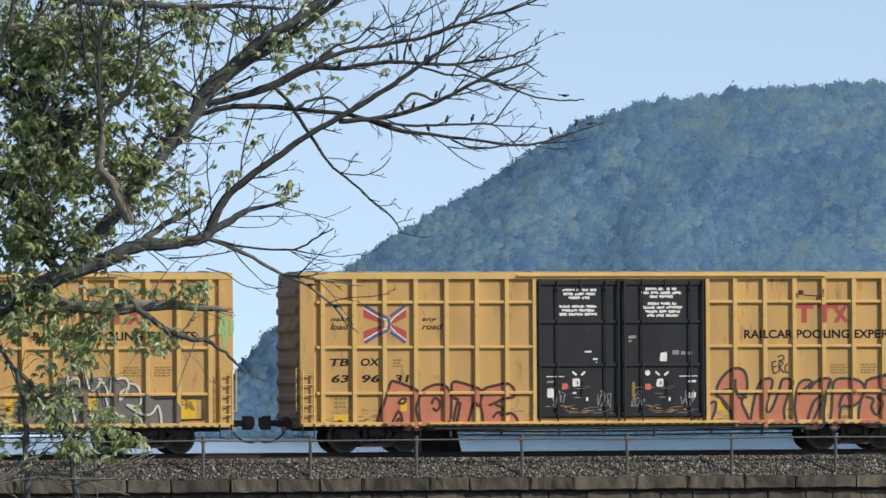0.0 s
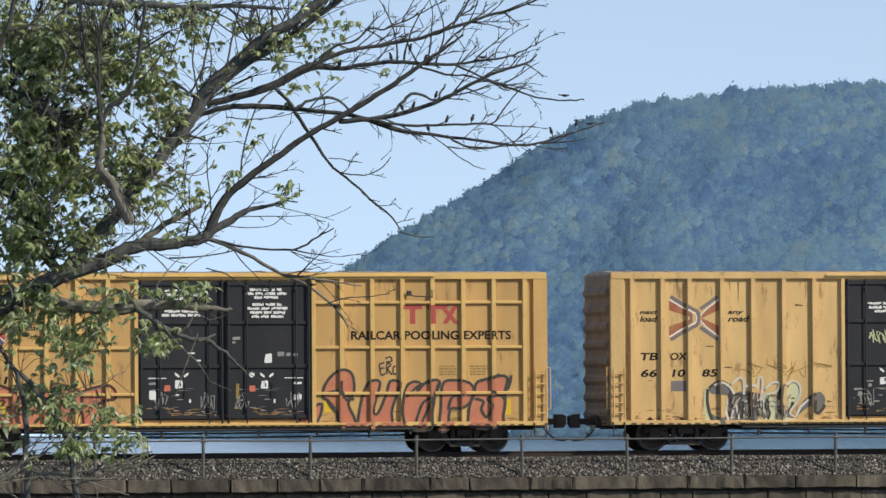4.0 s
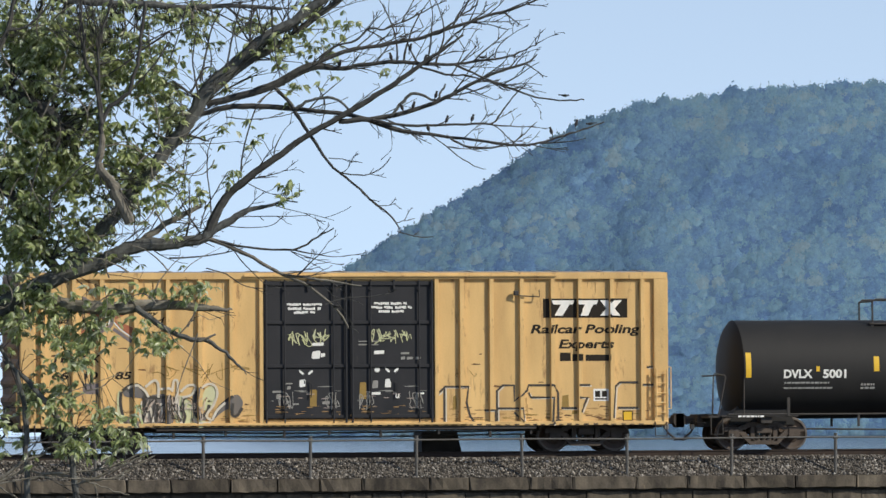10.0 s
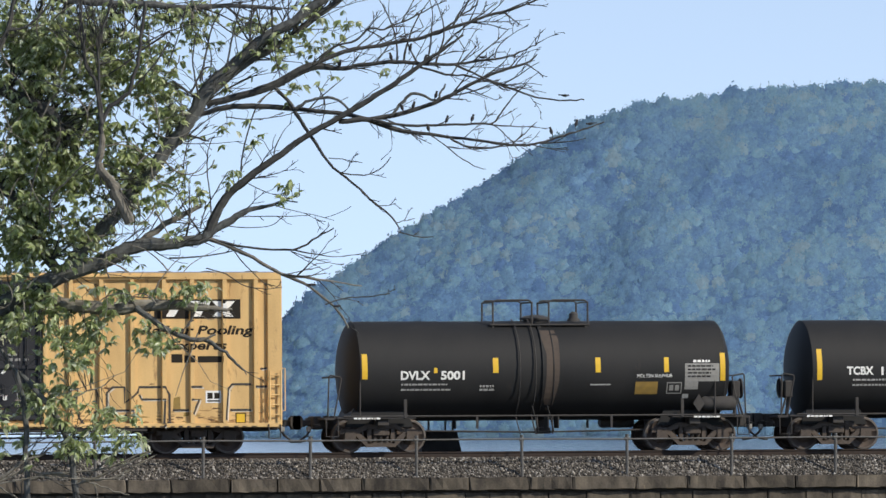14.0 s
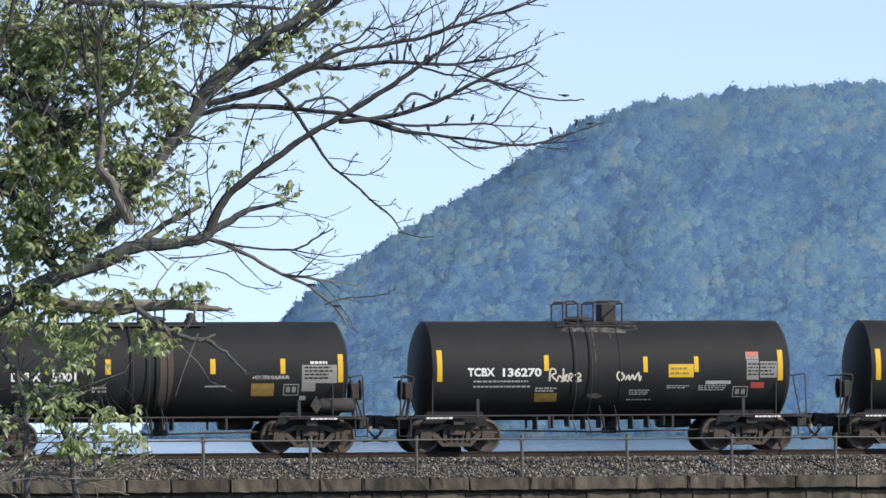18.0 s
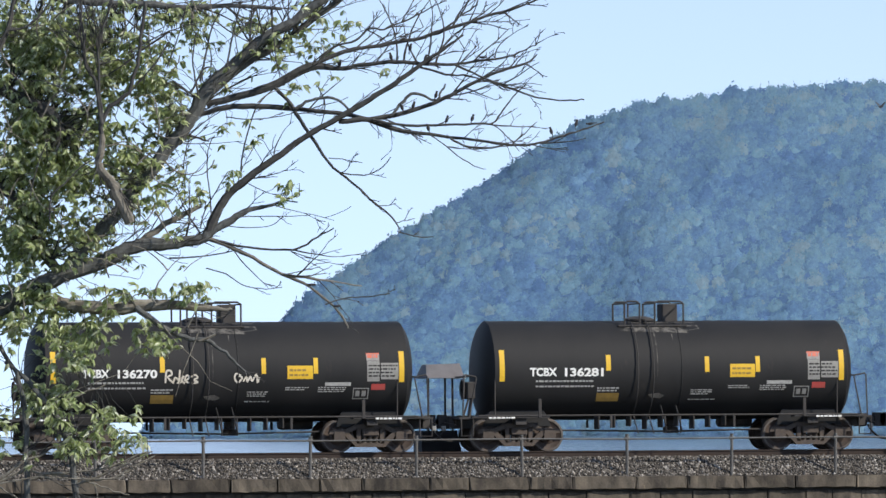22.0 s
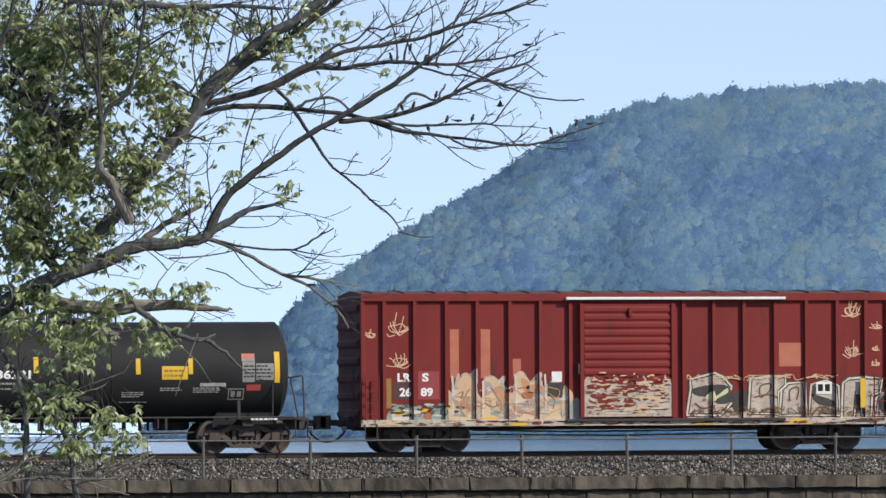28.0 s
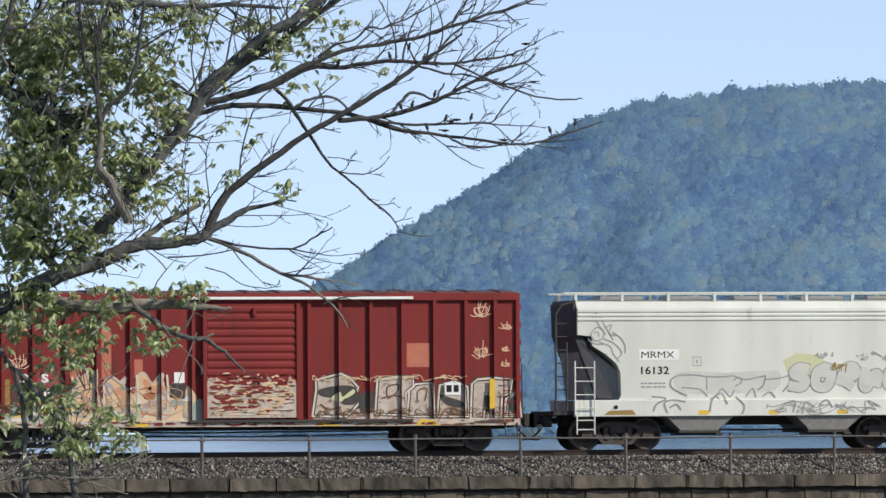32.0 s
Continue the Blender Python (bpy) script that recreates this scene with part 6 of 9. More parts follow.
def boxcar(length, panels, door_span, body_paint, trim, posts_l, posts_r, belts, label, depth=0.1):
    """A high-cube boxcar with two plug doors on each side."""
    car = new("boxcar")
    tagged(car, label, "railway boxcar", group="train of freight cars")
    face, top = 1.5, 5.14
    bm = bmesh.new()
    box(bm, 0.12, length - 0.12, -face, face, 0.80, 4.98, 0.02)
    part("body", bm, body_paint, car)
    bm = bmesh.new()
    profile_x(bm, [(-1.57, 5.02), (-1.57, 5.10), (-0.8, 5.16), (0, 5.187), (0.8, 5.16), (1.57, 5.10), (1.57, 5.02)], 0.03, length - 0.03)
    roof = part("roof", bm, M_ROOF, car, "grey weathered sheet roof")
    me = None
    for k in range(15):
        x = length * (k + 0.5) / 15
        bm = bmesh.new()
        profile_x(bm, [(-1.56, 5.095), (-1.56, 5.125), (-0.8, 5.19), (0, 5.21), (0.8, 5.19), (1.56, 5.125), (1.56, 5.095)], -0.06, 0.06)
        if me is None:
            rib = part("roof_rib", bm, M_ROOF, roof)
            me = rib.data
        else:
            bm.free()
            rib = new("roof_rib", me)
            rib.parent = roof
        rib.location = (x, 0, 0)
    for s in (-1, 1):
        y0, y1 = sorted((s * 1.48, s * 1.60))
        bar("top_sill", (0.02, length - 0.02, y0, y1, 4.93, top - 0.02), trim, car)
        bar("side_sill", (0.02, length - 0.02, y0, y1, 0.74, 0.86), trim, car)
        bar("lower_sill", (3.9, length - 3.9, sorted((s * 1.46, s * 1.56))[0], sorted((s * 1.46, s * 1.56))[1], 0.64, 0.74), M_UNDER, car)
        bar("door_track", (door_span[0] - 0.6, door_span[1] + 3.6 if s < 0 else door_span[1] + 0.6, sorted((s * 1.58, s * 1.66))[0], sorted((s * 1.58, s * 1.66))[1], 5.0, 5.06), trim, car)
        bar("door_sill", (door_span[0] - 3.2, door_span[1] + 1.0, sorted((s * 1.6, s * 1.66))[0], sorted((s * 1.6, s * 1.66))[1], 0.78, 0.84), trim, car)
    covers = side_posts(car, posts_l + posts_r, 0.16, 0.86, 4.93, face, depth, trim)
    for x in (0.0, length):
        s = 1 if x else -1
        bar("corner_post", (min(x, x - s * 0.42), max(x, x - s * 0.42), -1.585, -1.46, 0.80, 4.95), body_paint, car, bev=0.015)
        bar("corner_post", (min(x, x - s * 0.42), max(x, x - s * 0.42), 1.46, 1.585, 0.80, 4.95), body_paint, car, bev=0.015)
        # the leading end, away from the sun, has its shade in the paint
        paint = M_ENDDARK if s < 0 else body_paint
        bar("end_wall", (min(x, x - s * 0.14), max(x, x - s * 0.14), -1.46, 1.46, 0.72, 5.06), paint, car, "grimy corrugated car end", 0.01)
        for k in range(8):
            z = 1.05 + k * 0.5
            bm = bmesh.new()
            deep = 0.09 if s < 0 else 0.035
            prism(bm, [(x, z - 0.16), (x + s * deep, z - 0.05), (x + s * deep, z + 0.05), (x, z + 0.16)], -1.4, 1.4)
            part("end_rib", bm, paint, car)
        ladder(car, min(x - s * 0.06, x - s * 0.38), max(x - s * 0.06, x - s * 0.38), -1.68, 0.95, 2.35, 5, trim, 0.021)
        pipe("sill_step", [(x - s * 0.06, -1.62, 0.82), (x - s * 0.06, -1.64, 0.42), (x - s * 0.40, -1.64, 0.42), (x - s * 0.40, -1.62, 0.82)], 0.02, M_UNDER, car)
        pipe("grab_iron", [(x + s * 0.02, -1.5, 1.2), (x + s * 0.1, -1.5, 1.2), (x + s * 0.1, -1.5, 2.4), (x + s * 0.02, -1.5, 2.4)], 0.016, trim, car)
        coupler(car, x, s, 0.93)
    if belts:
        edges = [0.42] + posts_l + [door_span[0]]
        for xs in (edges, [door_span[1]] + posts_r + [length - 0.42]):
            for a, b in zip(xs, xs[1:]):
                for z in belts:
                    if b - a > 0.25:
                        bar("belt_rail", (a + 0.06, b - 0.06, -face - depth * 0.8, -face, z - 0.045, z + 0.045), trim, car, bev=0.015)
    underframe(car, length)
    for k, x in enumerate((4.4, 5.9, 7.6, 8.9, 10.4, 12.1, 13.6, 14.8)):
        bar("sill_hook", (x - 0.035, x + 0.035, -1.5, -1.44, 0.42 + 0.08 * (k % 2), 0.66), M_UNDER, car)
    truck(car, 2.33, M_TRUCKDARK)
    truck(car, length - 2.33, M_TRUCKDARK)
    mid = (door_span[0] + door_span[1]) / 2
    for s in (-1, 1):
        bar("door_post", (door_span[0] - 0.14 if s < 0 else door_span[1] + 0.02, door_span[0] - 0.02 if s < 0 else door_span[1] + 0.14, -face - 0.09, -face, 0.86, 4.93), trim, car)
    doors = [plug_door(car, door_span[0], mid - 0.03, 0.95, 4.88, face + 0.02, panels), plug_door(car, mid + 0.03, door_span[1], 0.95, 4.88, face + 0.02, panels + 1)]
    bar("door_gap", (mid - 0.035, mid + 0.035, -face - 0.03, -face + 0.01, 0.95, 4.88), M_DOOR, car)
    for door, f, r in doors:
        xs = [v.co.x for v in door.data.vertices]
        for k, (paint, n, z1) in enumerate(((M_PANELGREY, 9, 1.9), (M_GRIME, 16, 1.35), (M_GRAF_LILAC, 8, 1.7))):
            tagged(coat("door_wear", smears(min(xs) + 0.05, max(xs) - 0.05, 1.0, z1, n, panels + 7 * k, (0.1, 0.5), (0.01, 0.04)), f - 0.003 * k, paint, door, label="scuffs and dirt on the lower door"), kind="stuff")
    rnd = random.Random(panels * 3 + 1)
    runs = []
    for k in range(46):
        x = rnd.uniform(0.5, door_span[0] - 0.2) if k % 2 else rnd.uniform(door_span[1] + 0.2, length - 0.5)
        top, w = rnd.choice(list(belts) + [4.9, 4.9, 1.6, 1.4]) - 0.06, rnd.uniform(0.012, 0.045)
        low = max(0.88, top - rnd.uniform(0.15, 0.7))
        runs.append([(x, top), (x + w, top), (x + w * 0.7, low + 0.1), (x + w * 0.45, low), (x + w * 0.2, low + 0.15)])
    for k in range(30):
        x = rnd.uniform(0.5, door_span[0] - 0.3) if k % 2 else rnd.uniform(door_span[1] + 0.2, length - 0.6)
        h, w = rnd.uniform(0.02, 0.12), rnd.uniform(0.05, 0.35)
        runs.append([(x, 0.87), (x + w, 0.87), (x + w * 0.8, 0.87 + h * 0.6), (x + w * 0.4, 0.87 + h), (x + w * 0.1, 0.87 + h * 0.4)])
    tagged(coat("grime", flat_shapes(*runs), -face + 0.003, M_GRIME, car, label="brown runs of rust and dirt"), kind="stuff")
    for a, b in ((0.45, door_span[0] - 0.15), (door_span[1] + 0.15, length - 0.45)):
        for k, (paint, n, z1) in enumerate(((M_GRIME, 60, 1.25), (M_OCHRE, 16, 1.1), (M_RUSTMARK, 14, 1.0))):
            tagged(coat("low_grime", smears(a, b, 0.87, z1, n, panels + k + int(a), (0.08, 0.5), (0.015, 0.06)), -face + 0.003 - 0.001 * k, paint, car, label="dirt and rust along the foot of the side"), kind="stuff")
    slots, x = [], 0.6
    while x < length - 0.6:
        w = rnd.uniform(0.1, 0.17)
        slots.append(block(x, x + w, 0.752, 0.752 + rnd.uniform(0.022, 0.04)))
        x += w + rnd.uniform(0.1, 0.16)
    tagged(coat("sill_slot", flat_shapes(*slots), -1.602, M_UNDER, car, label="dark slots along the side sill"), kind="stuff")
    door_markings(doors, mid, panels < 50)
    return car, -face, covers


def emblem(car, x0, x1, z0, z1, y, covers, red, blue):
    """The crossed-arms emblem: a red pair of arms edged with blue and a pale stripe, and a half ring in the middle."""
    cx, cz, w, h = (x0 + x1) / 2, (z0 + z1) / 2, (x1 - x0) / 2, (z1 - z0) / 2

    def at(*pts):
        return [(cx + w * a, cz + h * b) for a, b in pts]

    def band(name, pts, width, proud, paint):
        bm = bmesh.new()
        ribbon(bm, pts, width)
        coat(name, bm, y - proud, paint, car, [(a, b, c - proud) for a, b, c in covers])
    for sx, tip in ((-1, 0.06), (1, 0.30)):
        for sz in (-1, 1):
            coat("emblem_arm", flat_shapes(at((sx, sz * 0.80), (sx, sz * 0.36), (sx * tip, 0.0), (sx * tip, sz * 0.18))), y, red, car, covers)
    nose = [(0.02 + 0.17 * math.cos(a), 0.36 * math.sin(a)) for a in (math.pi * (0.36 - 0.12 * k) for k in range(7))]
    band("emblem_edge", at((-0.94, 0.96), (-0.45, 0.62), (-0.1, 0.42), *nose, (-0.1, -0.42), (-0.45, -0.62), (-0.94, -0.96)), 0.15 * h, 0.002, blue)
    inner = [(-0.06 + 0.14 * a / 0.17, 0.72 * b) for a, b in nose]
    band("emblem_stripe", at((-0.99, 0.82), (-0.5, 0.49), (-0.16, 0.30), *inner, (-0.16, -0.30), (-0.5, -0.49), (-0.99, -0.82)), 0.055 * h, 0.004, M_LETTER)
    band("emblem_ring", at((-0.16, 0.2), (-0.16, -0.2)), 0.09 * w, 0.006, blue)
    for sz in (-1, 1):
        band("emblem_edge", at((0.94, sz * 0.96), (0.55, sz * 0.64), (0.24, sz * 0.40)), 0.15 * h, 0.002, blue)
        band("emblem_stripe", at((0.99, sz * 0.82), (0.5, sz * 0.42), (0.26, sz * 0.12)), 0.055 * h, 0.004, M_LETTER)


def lettered(car, y, rows, material, covers=(), shear=0.0, bold=0.012):
    for body, x, z, h, w in rows:
        coat("lettering", words(body, x, z, h, w, shear, bold), y, material, car, covers)


POSTS_L = [0.67, 1.59, 2.47, 3.38, 4.28, 5.17, 6.05]
POSTS_R = [12.8, 13.69, 14.57, 15.45, 16.35, 17.24, 18.15]


def placard_bracket(car, x):
    """A bent rod with a dark clamp below the top sill."""
    pipe("placard_bracket", [(x, -1.66, 4.52), (x + 0.12, -1.66, 4.45), (x + 0.68, -1.66, 4.42), (x + 0.68, -1.62, 4.62)], 0.018, M_UNDER, car)
    bar("bracket_clamp", (x - 0.07, x + 0.07, -1.68, -1.58, 4.46, 4.6), M_UNDER, car, bev=0.02)


def slogan_car(seed, label):
    car, y, covers = boxcar(18.81, seed, (6.94, 11.9), M_YELLOW, M_YELLOW_TRIM, POSTS_L, POSTS_R, (1.68, 2.99, 4.27), label)
    lettered(car, y, [("RAILCAR POOLING EXPERTS", 13.08, 3.22, 0.23, 4.68)], M_INK, covers, 0.0, 0.03)
    placard_bracket(car, 14.75)
    red = flat_shapes(block(14.6, 15.16, 4.07, 4.19), block(14.8, 14.96, 3.66, 4.07), block(15.28, 15.9, 4.07, 4.19), block(15.4, 15.56, 3.66, 4.07),
                      [(15.75, 3.66), (15.9, 3.66), (16.22, 4.19), (16.07, 4.19)])
    coat("red_logo_arm", flat_shapes([(15.75, 4.06), (15.9, 4.06), (16.25, 3.66), (16.1, 3.66)]), y - 0.003, M_LOGORED, car, [(a, b, c - 0.003) for a, b, c in covers])
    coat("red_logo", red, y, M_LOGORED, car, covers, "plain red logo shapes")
    coat("stencil", lines_of_writing(15.65, 2.42, 0.55, 4, 0.045, 4), y, M_OCHRE, car)
    coat("stencil", lines_of_writing(16.55, 2.42, 0.55, 4, 0.045, 5), y, M_OCHRE, car)
    coat("yellow_notice", flat_shapes(block(17.5, 17.75, 1.05, 1.5)), y, M_SAFETY, car)
    coat("yellow_notice", flat_shapes(block(1.0, 1.42, 0.90, 1.08)), y, M_SAFETY, car)
    coat("yellow_notice", flat_shapes(block(12.28, 12.5, 1.15, 1.6)), y, M_SAFETY, car)
    coat("stencil", lines_of_writing(1.0, 1.5, 0.4, 3, 0.07, 6), y, M_OCHRE, car)
    return car, y, covers


def car_a():
    car, y, covers = slogan_car(31, "weathered yellow boxcar with dark doors and black and white graffiti")
    ground_shape = [
        [(12.77, 0.85), (12.85, 1.67), (13.42, 1.83), (13.74, 2.05), (14.03, 2.18), (14.55, 2.14), (15.28, 2.19), (15.85, 2.09), (16.17, 1.82), (16.36, 1.66), (16.58, 1.66), (16.98, 1.65), (17.18, 1.46), (17.17, 0.82)],
    ]
    outlines = ([
        [(13.74, 1.78), (13.93, 1.78)],
        [(14.03, 2.19), (14.02, 1.96), (14.03, 1.73)],
        [(14.03, 2.02), (14.23, 2.11), (14.36, 2.05), (14.39, 1.83), (14.48, 1.71)],
        [(14.57, 2.11), (14.63, 1.86), (14.76, 1.78), (14.89, 1.87), (15.0, 2.11)],
        [(14.91, 2.11), (15.05, 1.98), (15.15, 1.82), (15.2, 1.61), (15.26, 1.82), (15.28, 2.14)],
        [(15.41, 2.09), (15.67, 2.11), (15.78, 1.95), (15.7, 1.69), (15.52, 1.5), (15.55, 1.71), (15.72, 1.82)],
        [(15.81, 1.98), (16.01, 1.9), (16.12, 1.69), (16.12, 1.42), (16.01, 1.31), (15.71, 1.37)]] + [
        [(15.71, 1.37), (16.0, 1.18), (16.25, 1.07), (16.46, 1.13), (16.61, 1.34), (16.69, 1.1), (16.72, 0.82)],
        [(14.63, 1.11), (14.79, 0.99), (14.84, 0.74)],
        [(14.95, 0.75), (15.05, 0.83), (15.19, 0.75), (15.52, 0.81), (15.71, 0.75)],
        [(15.13, 1.61), (15.19, 1.26)],
        [(14.03, 1.67), (14.14, 1.35), (14.25, 0.9)],
        [(13.09, 1.59), (13.42, 1.32), (13.66, 0.95)],
        [(13.19, 1.0), (13.38, 1.43), (13.58, 1.54)],
    ])
    filled(ground_shape[0], car, y, covers, M_GRAF_GREY, 0.001, "grey_graffiti", "dark grey sprayed ground")
    for k, pts in enumerate(outlines):
        stroked(pts, 0.075, car, y, covers, M_GRAF_BLACK, 0.004 + 0.002 * (k % 3), "dark_outline")
        stroked([(u + 0.03, v + 0.03) for u, v in pts], 0.065, car, y, covers, M_GRAF_WHITE, 0.011 + 0.002 * (k % 3), "white_outline")
    coat("brown_tag", scrawl(14.35, 2.2, 0.6, 0.65, 44, 5, 0.035, 5), y, M_RUSTMARK, car)
    coat("gold_panel", flat_shapes(block(17.15, 17.75, 0.98, 1.55)), y - 0.002, M_SAFETY, car, (), "worn gold notice panel")
    coat("panel_wear", scrawl(17.2, 1.2, 0.5, 0.35, 45, 4, 0.05, 4), y - 0.006, M_OCHRE, car)
    coat("gold_panel", flat_shapes(block(14.62, 14.92, 1.25, 1.6)), y - 0.004, M_SAFETY, car)
    pipe("notice_frame", [(16.55, y - 0.03, 1.58), (17.95, y - 0.03, 1.58), (17.95, y - 0.03, 0.98), (17.3, y - 0.03, 0.96)], 0.02, M_UNDER, car)
    coat("white_notice", flat_shapes(block(16.75, 17.0, 1.25, 1.5)), y, M_GRAF_PALE, car)
    coat("green_tag", scrawl(18.42, 3.3, 0.36, 0.6, 19, 2, 0.08, 4), -1.587, M_GRAF_GREEN, car)
    coat("green_tag", scrawl(18.42, 2.9, 0.3, 1.2, 9, 2, 0.07, 4), -1.587, M_GRAF_GREEN, car)
    coat("dark_tag", scrawl(13.95, 2.0, 0.6, 0.6, 10, 3, 0.035, 5), y, M_GRAF_GREY, car)
    return car


def car_b():
    car, y, covers = slogan_car(41, "weathered yellow boxcar with dark doors and red graffiti")
    lettered(car, y, [("next", 0.9, 3.74, 0.12, 0.55), ("load", 0.9, 3.5, 0.16, 0.55), ("any", 3.57, 3.74, 0.12, 0.45), ("road", 3.57, 3.5, 0.16, 0.62)], M_INK, (), 0.3, 0.02)
    lettered(car, y, [("TB", 0.88, 2.47, 0.2, 0.56), ("OX", 1.78, 2.47, 0.2, 0.56), ("63", 0.92, 2.0, 0.2, 0.52), ("96", 1.81, 2.0, 0.2, 0.52), ("31", 2.75, 2.0, 0.2, 0.45)], M_INK, (), 0.16, 0.03)
    emblem(car, 1.87, 3.12, 3.1, 4.2, y, covers, M_LOGORED, M_LOGOBLUE)
    low_letters = ([
        [(2.26, 0.87), (2.43, 1.38), (2.63, 1.94), (2.76, 2.02), (3.21, 1.86), (3.45, 1.71), (3.47, 1.59), (3.37, 1.26), (3.45, 0.89), (3.58, 0.68), (3.05, 0.67), (2.97, 1.01), (2.87, 1.17), (2.76, 0.98), (2.62, 0.78)],
        [(3.48, 1.54), (3.62, 1.78), (3.95, 1.92), (4.21, 1.89), (4.39, 1.66), (4.42, 1.29), (4.36, 0.89), (4.11, 0.68), (3.73, 0.68), (3.51, 0.89), (3.47, 1.21)],
        [(4.43, 1.74), (4.48, 2.0), (4.86, 1.93), (5.27, 1.77), (5.32, 1.61), (5.2, 1.29), (5.07, 1.4), (4.92, 0.88), (4.8, 0.67), (4.49, 0.68), (4.54, 1.21), (4.62, 1.48), (4.44, 1.56)]] + [
        [(5.35, 1.77), (5.77, 1.9), (6.05, 1.94), (6.25, 1.8), (6.25, 1.56), (5.98, 1.52), (5.7, 1.36), (5.92, 1.25), (5.86, 1.04), (6.18, 1.1), (6.36, 0.88), (6.33, 0.68), (5.46, 0.69), (5.32, 1.12), (5.27, 1.41)],
    ])
    low_strokes = [
        [(2.87, 1.41), (2.97, 1.52), (3.09, 1.51), (3.02, 1.39), (2.87, 1.41)],
        [(3.85, 1.37), (3.91, 1.53), (4.05, 1.49), (4.09, 1.32), (3.99, 1.18), (3.88, 1.26)],
        [(5.52, 1.32), (5.7, 1.4), (5.88, 1.46)],
        [(5.63, 0.96), (5.77, 1.12), (5.9, 1.07)],
        [(2.79, 0.78), (2.89, 0.98), (2.98, 0.78)],
        [(4.69, 1.42), (4.64, 1.13), (4.57, 0.81)],
    ]
    tall_letters = ([
        [(11.58, 0.94), (11.87, 1.07), (12.04, 1.33), (12.22, 1.38), (12.19, 1.1), (12.1, 0.88), (12.2, 0.66), (11.6, 0.67)],
        [(12.24, 1.59), (12.32, 1.94), (12.58, 2.25), (12.86, 2.36), (13.11, 2.22), (13.16, 1.75), (12.99, 1.39), (13.15, 1.02), (13.19, 0.67), (12.77, 0.68), (12.65, 1.15), (12.39, 1.49)],
        [(13.25, 0.77), (13.39, 1.55), (13.55, 1.94), (13.71, 2.05), (13.92, 1.99), (13.81, 1.55), (13.71, 1.14), (13.86, 1.13), (14.1, 1.66), (14.22, 2.03), (14.5, 1.97), (14.38, 1.58), (14.25, 1.14), (14.22, 0.65), (13.34, 0.66)]] + [
        [(14.55, 1.22), (14.65, 1.8), (14.86, 2.0), (15.09, 1.96), (14.99, 1.72), (15.19, 1.93), (15.38, 2.04), (15.66, 2.01), (15.53, 1.62), (15.42, 1.17), (15.37, 0.65), (14.78, 0.65), (14.61, 0.85)],
        [(15.64, 0.64), (15.69, 1.25), (15.71, 1.73), (15.81, 2.01), (16.2, 2.04), (16.54, 1.96), (16.67, 1.73), (16.57, 1.44), (16.28, 1.24), (15.96, 1.21), (15.89, 0.64)],
        [(16.56, 0.72), (16.53, 1.29), (16.67, 1.7), (16.76, 1.99), (17.13, 2.09), (17.47, 2.17), (17.65, 2.08), (17.57, 1.72), (17.58, 1.4), (17.51, 0.99), (17.46, 0.71)],
    ])
    tall_strokes = [
        [(12.22, 1.64), (12.67, 1.75), (13.16, 1.5)],
        [(12.78, 2.04), (12.79, 1.72), (12.94, 1.5), (13.14, 1.55)],
        [(12.39, 1.52), (12.5, 1.3), (12.69, 1.13)],
        [(14.68, 1.58), (15.06, 1.9), (15.39, 2.0)],
        [(15.05, 0.68), (15.32, 1.25), (15.63, 1.96)],
        [(14.95, 0.84), (15.15, 1.38), (15.42, 1.57)],
        [(15.91, 1.21), (16.03, 1.57), (16.37, 1.62)],
        [(16.74, 1.99), (17.1, 2.1), (17.42, 2.2)],
        [(17.76, 2.18), (17.67, 1.81), (17.41, 1.66), (17.18, 1.73)],
        [(16.7, 1.52), (16.94, 1.43), (16.87, 1.21), (17.04, 0.99), (17.19, 1.32), (17.06, 1.53), (17.45, 1.61), (17.58, 1.46)],
    ]
    for k, pts in enumerate(low_letters + tall_letters):
        filled(pts, car, y, covers, M_GRAF_RED, 0.001 + 0.003 * (k % 2), "graffiti_letter", "salmon spray letter with a dark outline")
        stroked(pts, 0.08, car, y, covers, M_GRAF_DARK if k < 4 else M_GRAF_BLACK, 0.007 + 0.003 * (k % 2), "letter_outline", True)
    for k, pts in enumerate(low_strokes):
        stroked(pts, 0.07, car, y, covers, M_GRAF_DARK, 0.013 + 0.002 * (k % 3), "letter_line")
    for k, pts in enumerate(tall_strokes):
        stroked(pts, 0.075, car, y, covers, M_GRAF_BLACK, 0.013 + 0.002 * (k % 4), "letter_line")
    coat("yellow_notice", flat_shapes(block(2.93, 3.12, 1.16, 1.52)), y - 0.006, M_SAFETY, car)
    tag = [
        [(13.9, 2.52), (14.04, 2.55)],
        [(13.9, 2.52), (13.95, 2.21), (14.08, 2.25)],
        [(13.93, 2.38), (14.05, 2.41)],
        [(14.12, 2.23), (14.12, 2.52), (14.24, 2.49), (14.14, 2.38), (14.27, 2.21)],
        [(14.37, 2.47), (14.3, 2.39), (14.32, 2.23), (14.4, 2.24)],
        [(14.07, 2.67), (14.22, 2.72), (14.26, 2.6), (14.1, 2.57)],
    ]
    for pts in tag:
        stroked(pts, 0.045, car, y, covers, M_GRAF_BLACK, 0.002, "dark_tag")
    coat("stencil", lines_of_writing(2.72, 2.6, 0.28, 3, 0.05, 61), y, M_OCHRE, car)
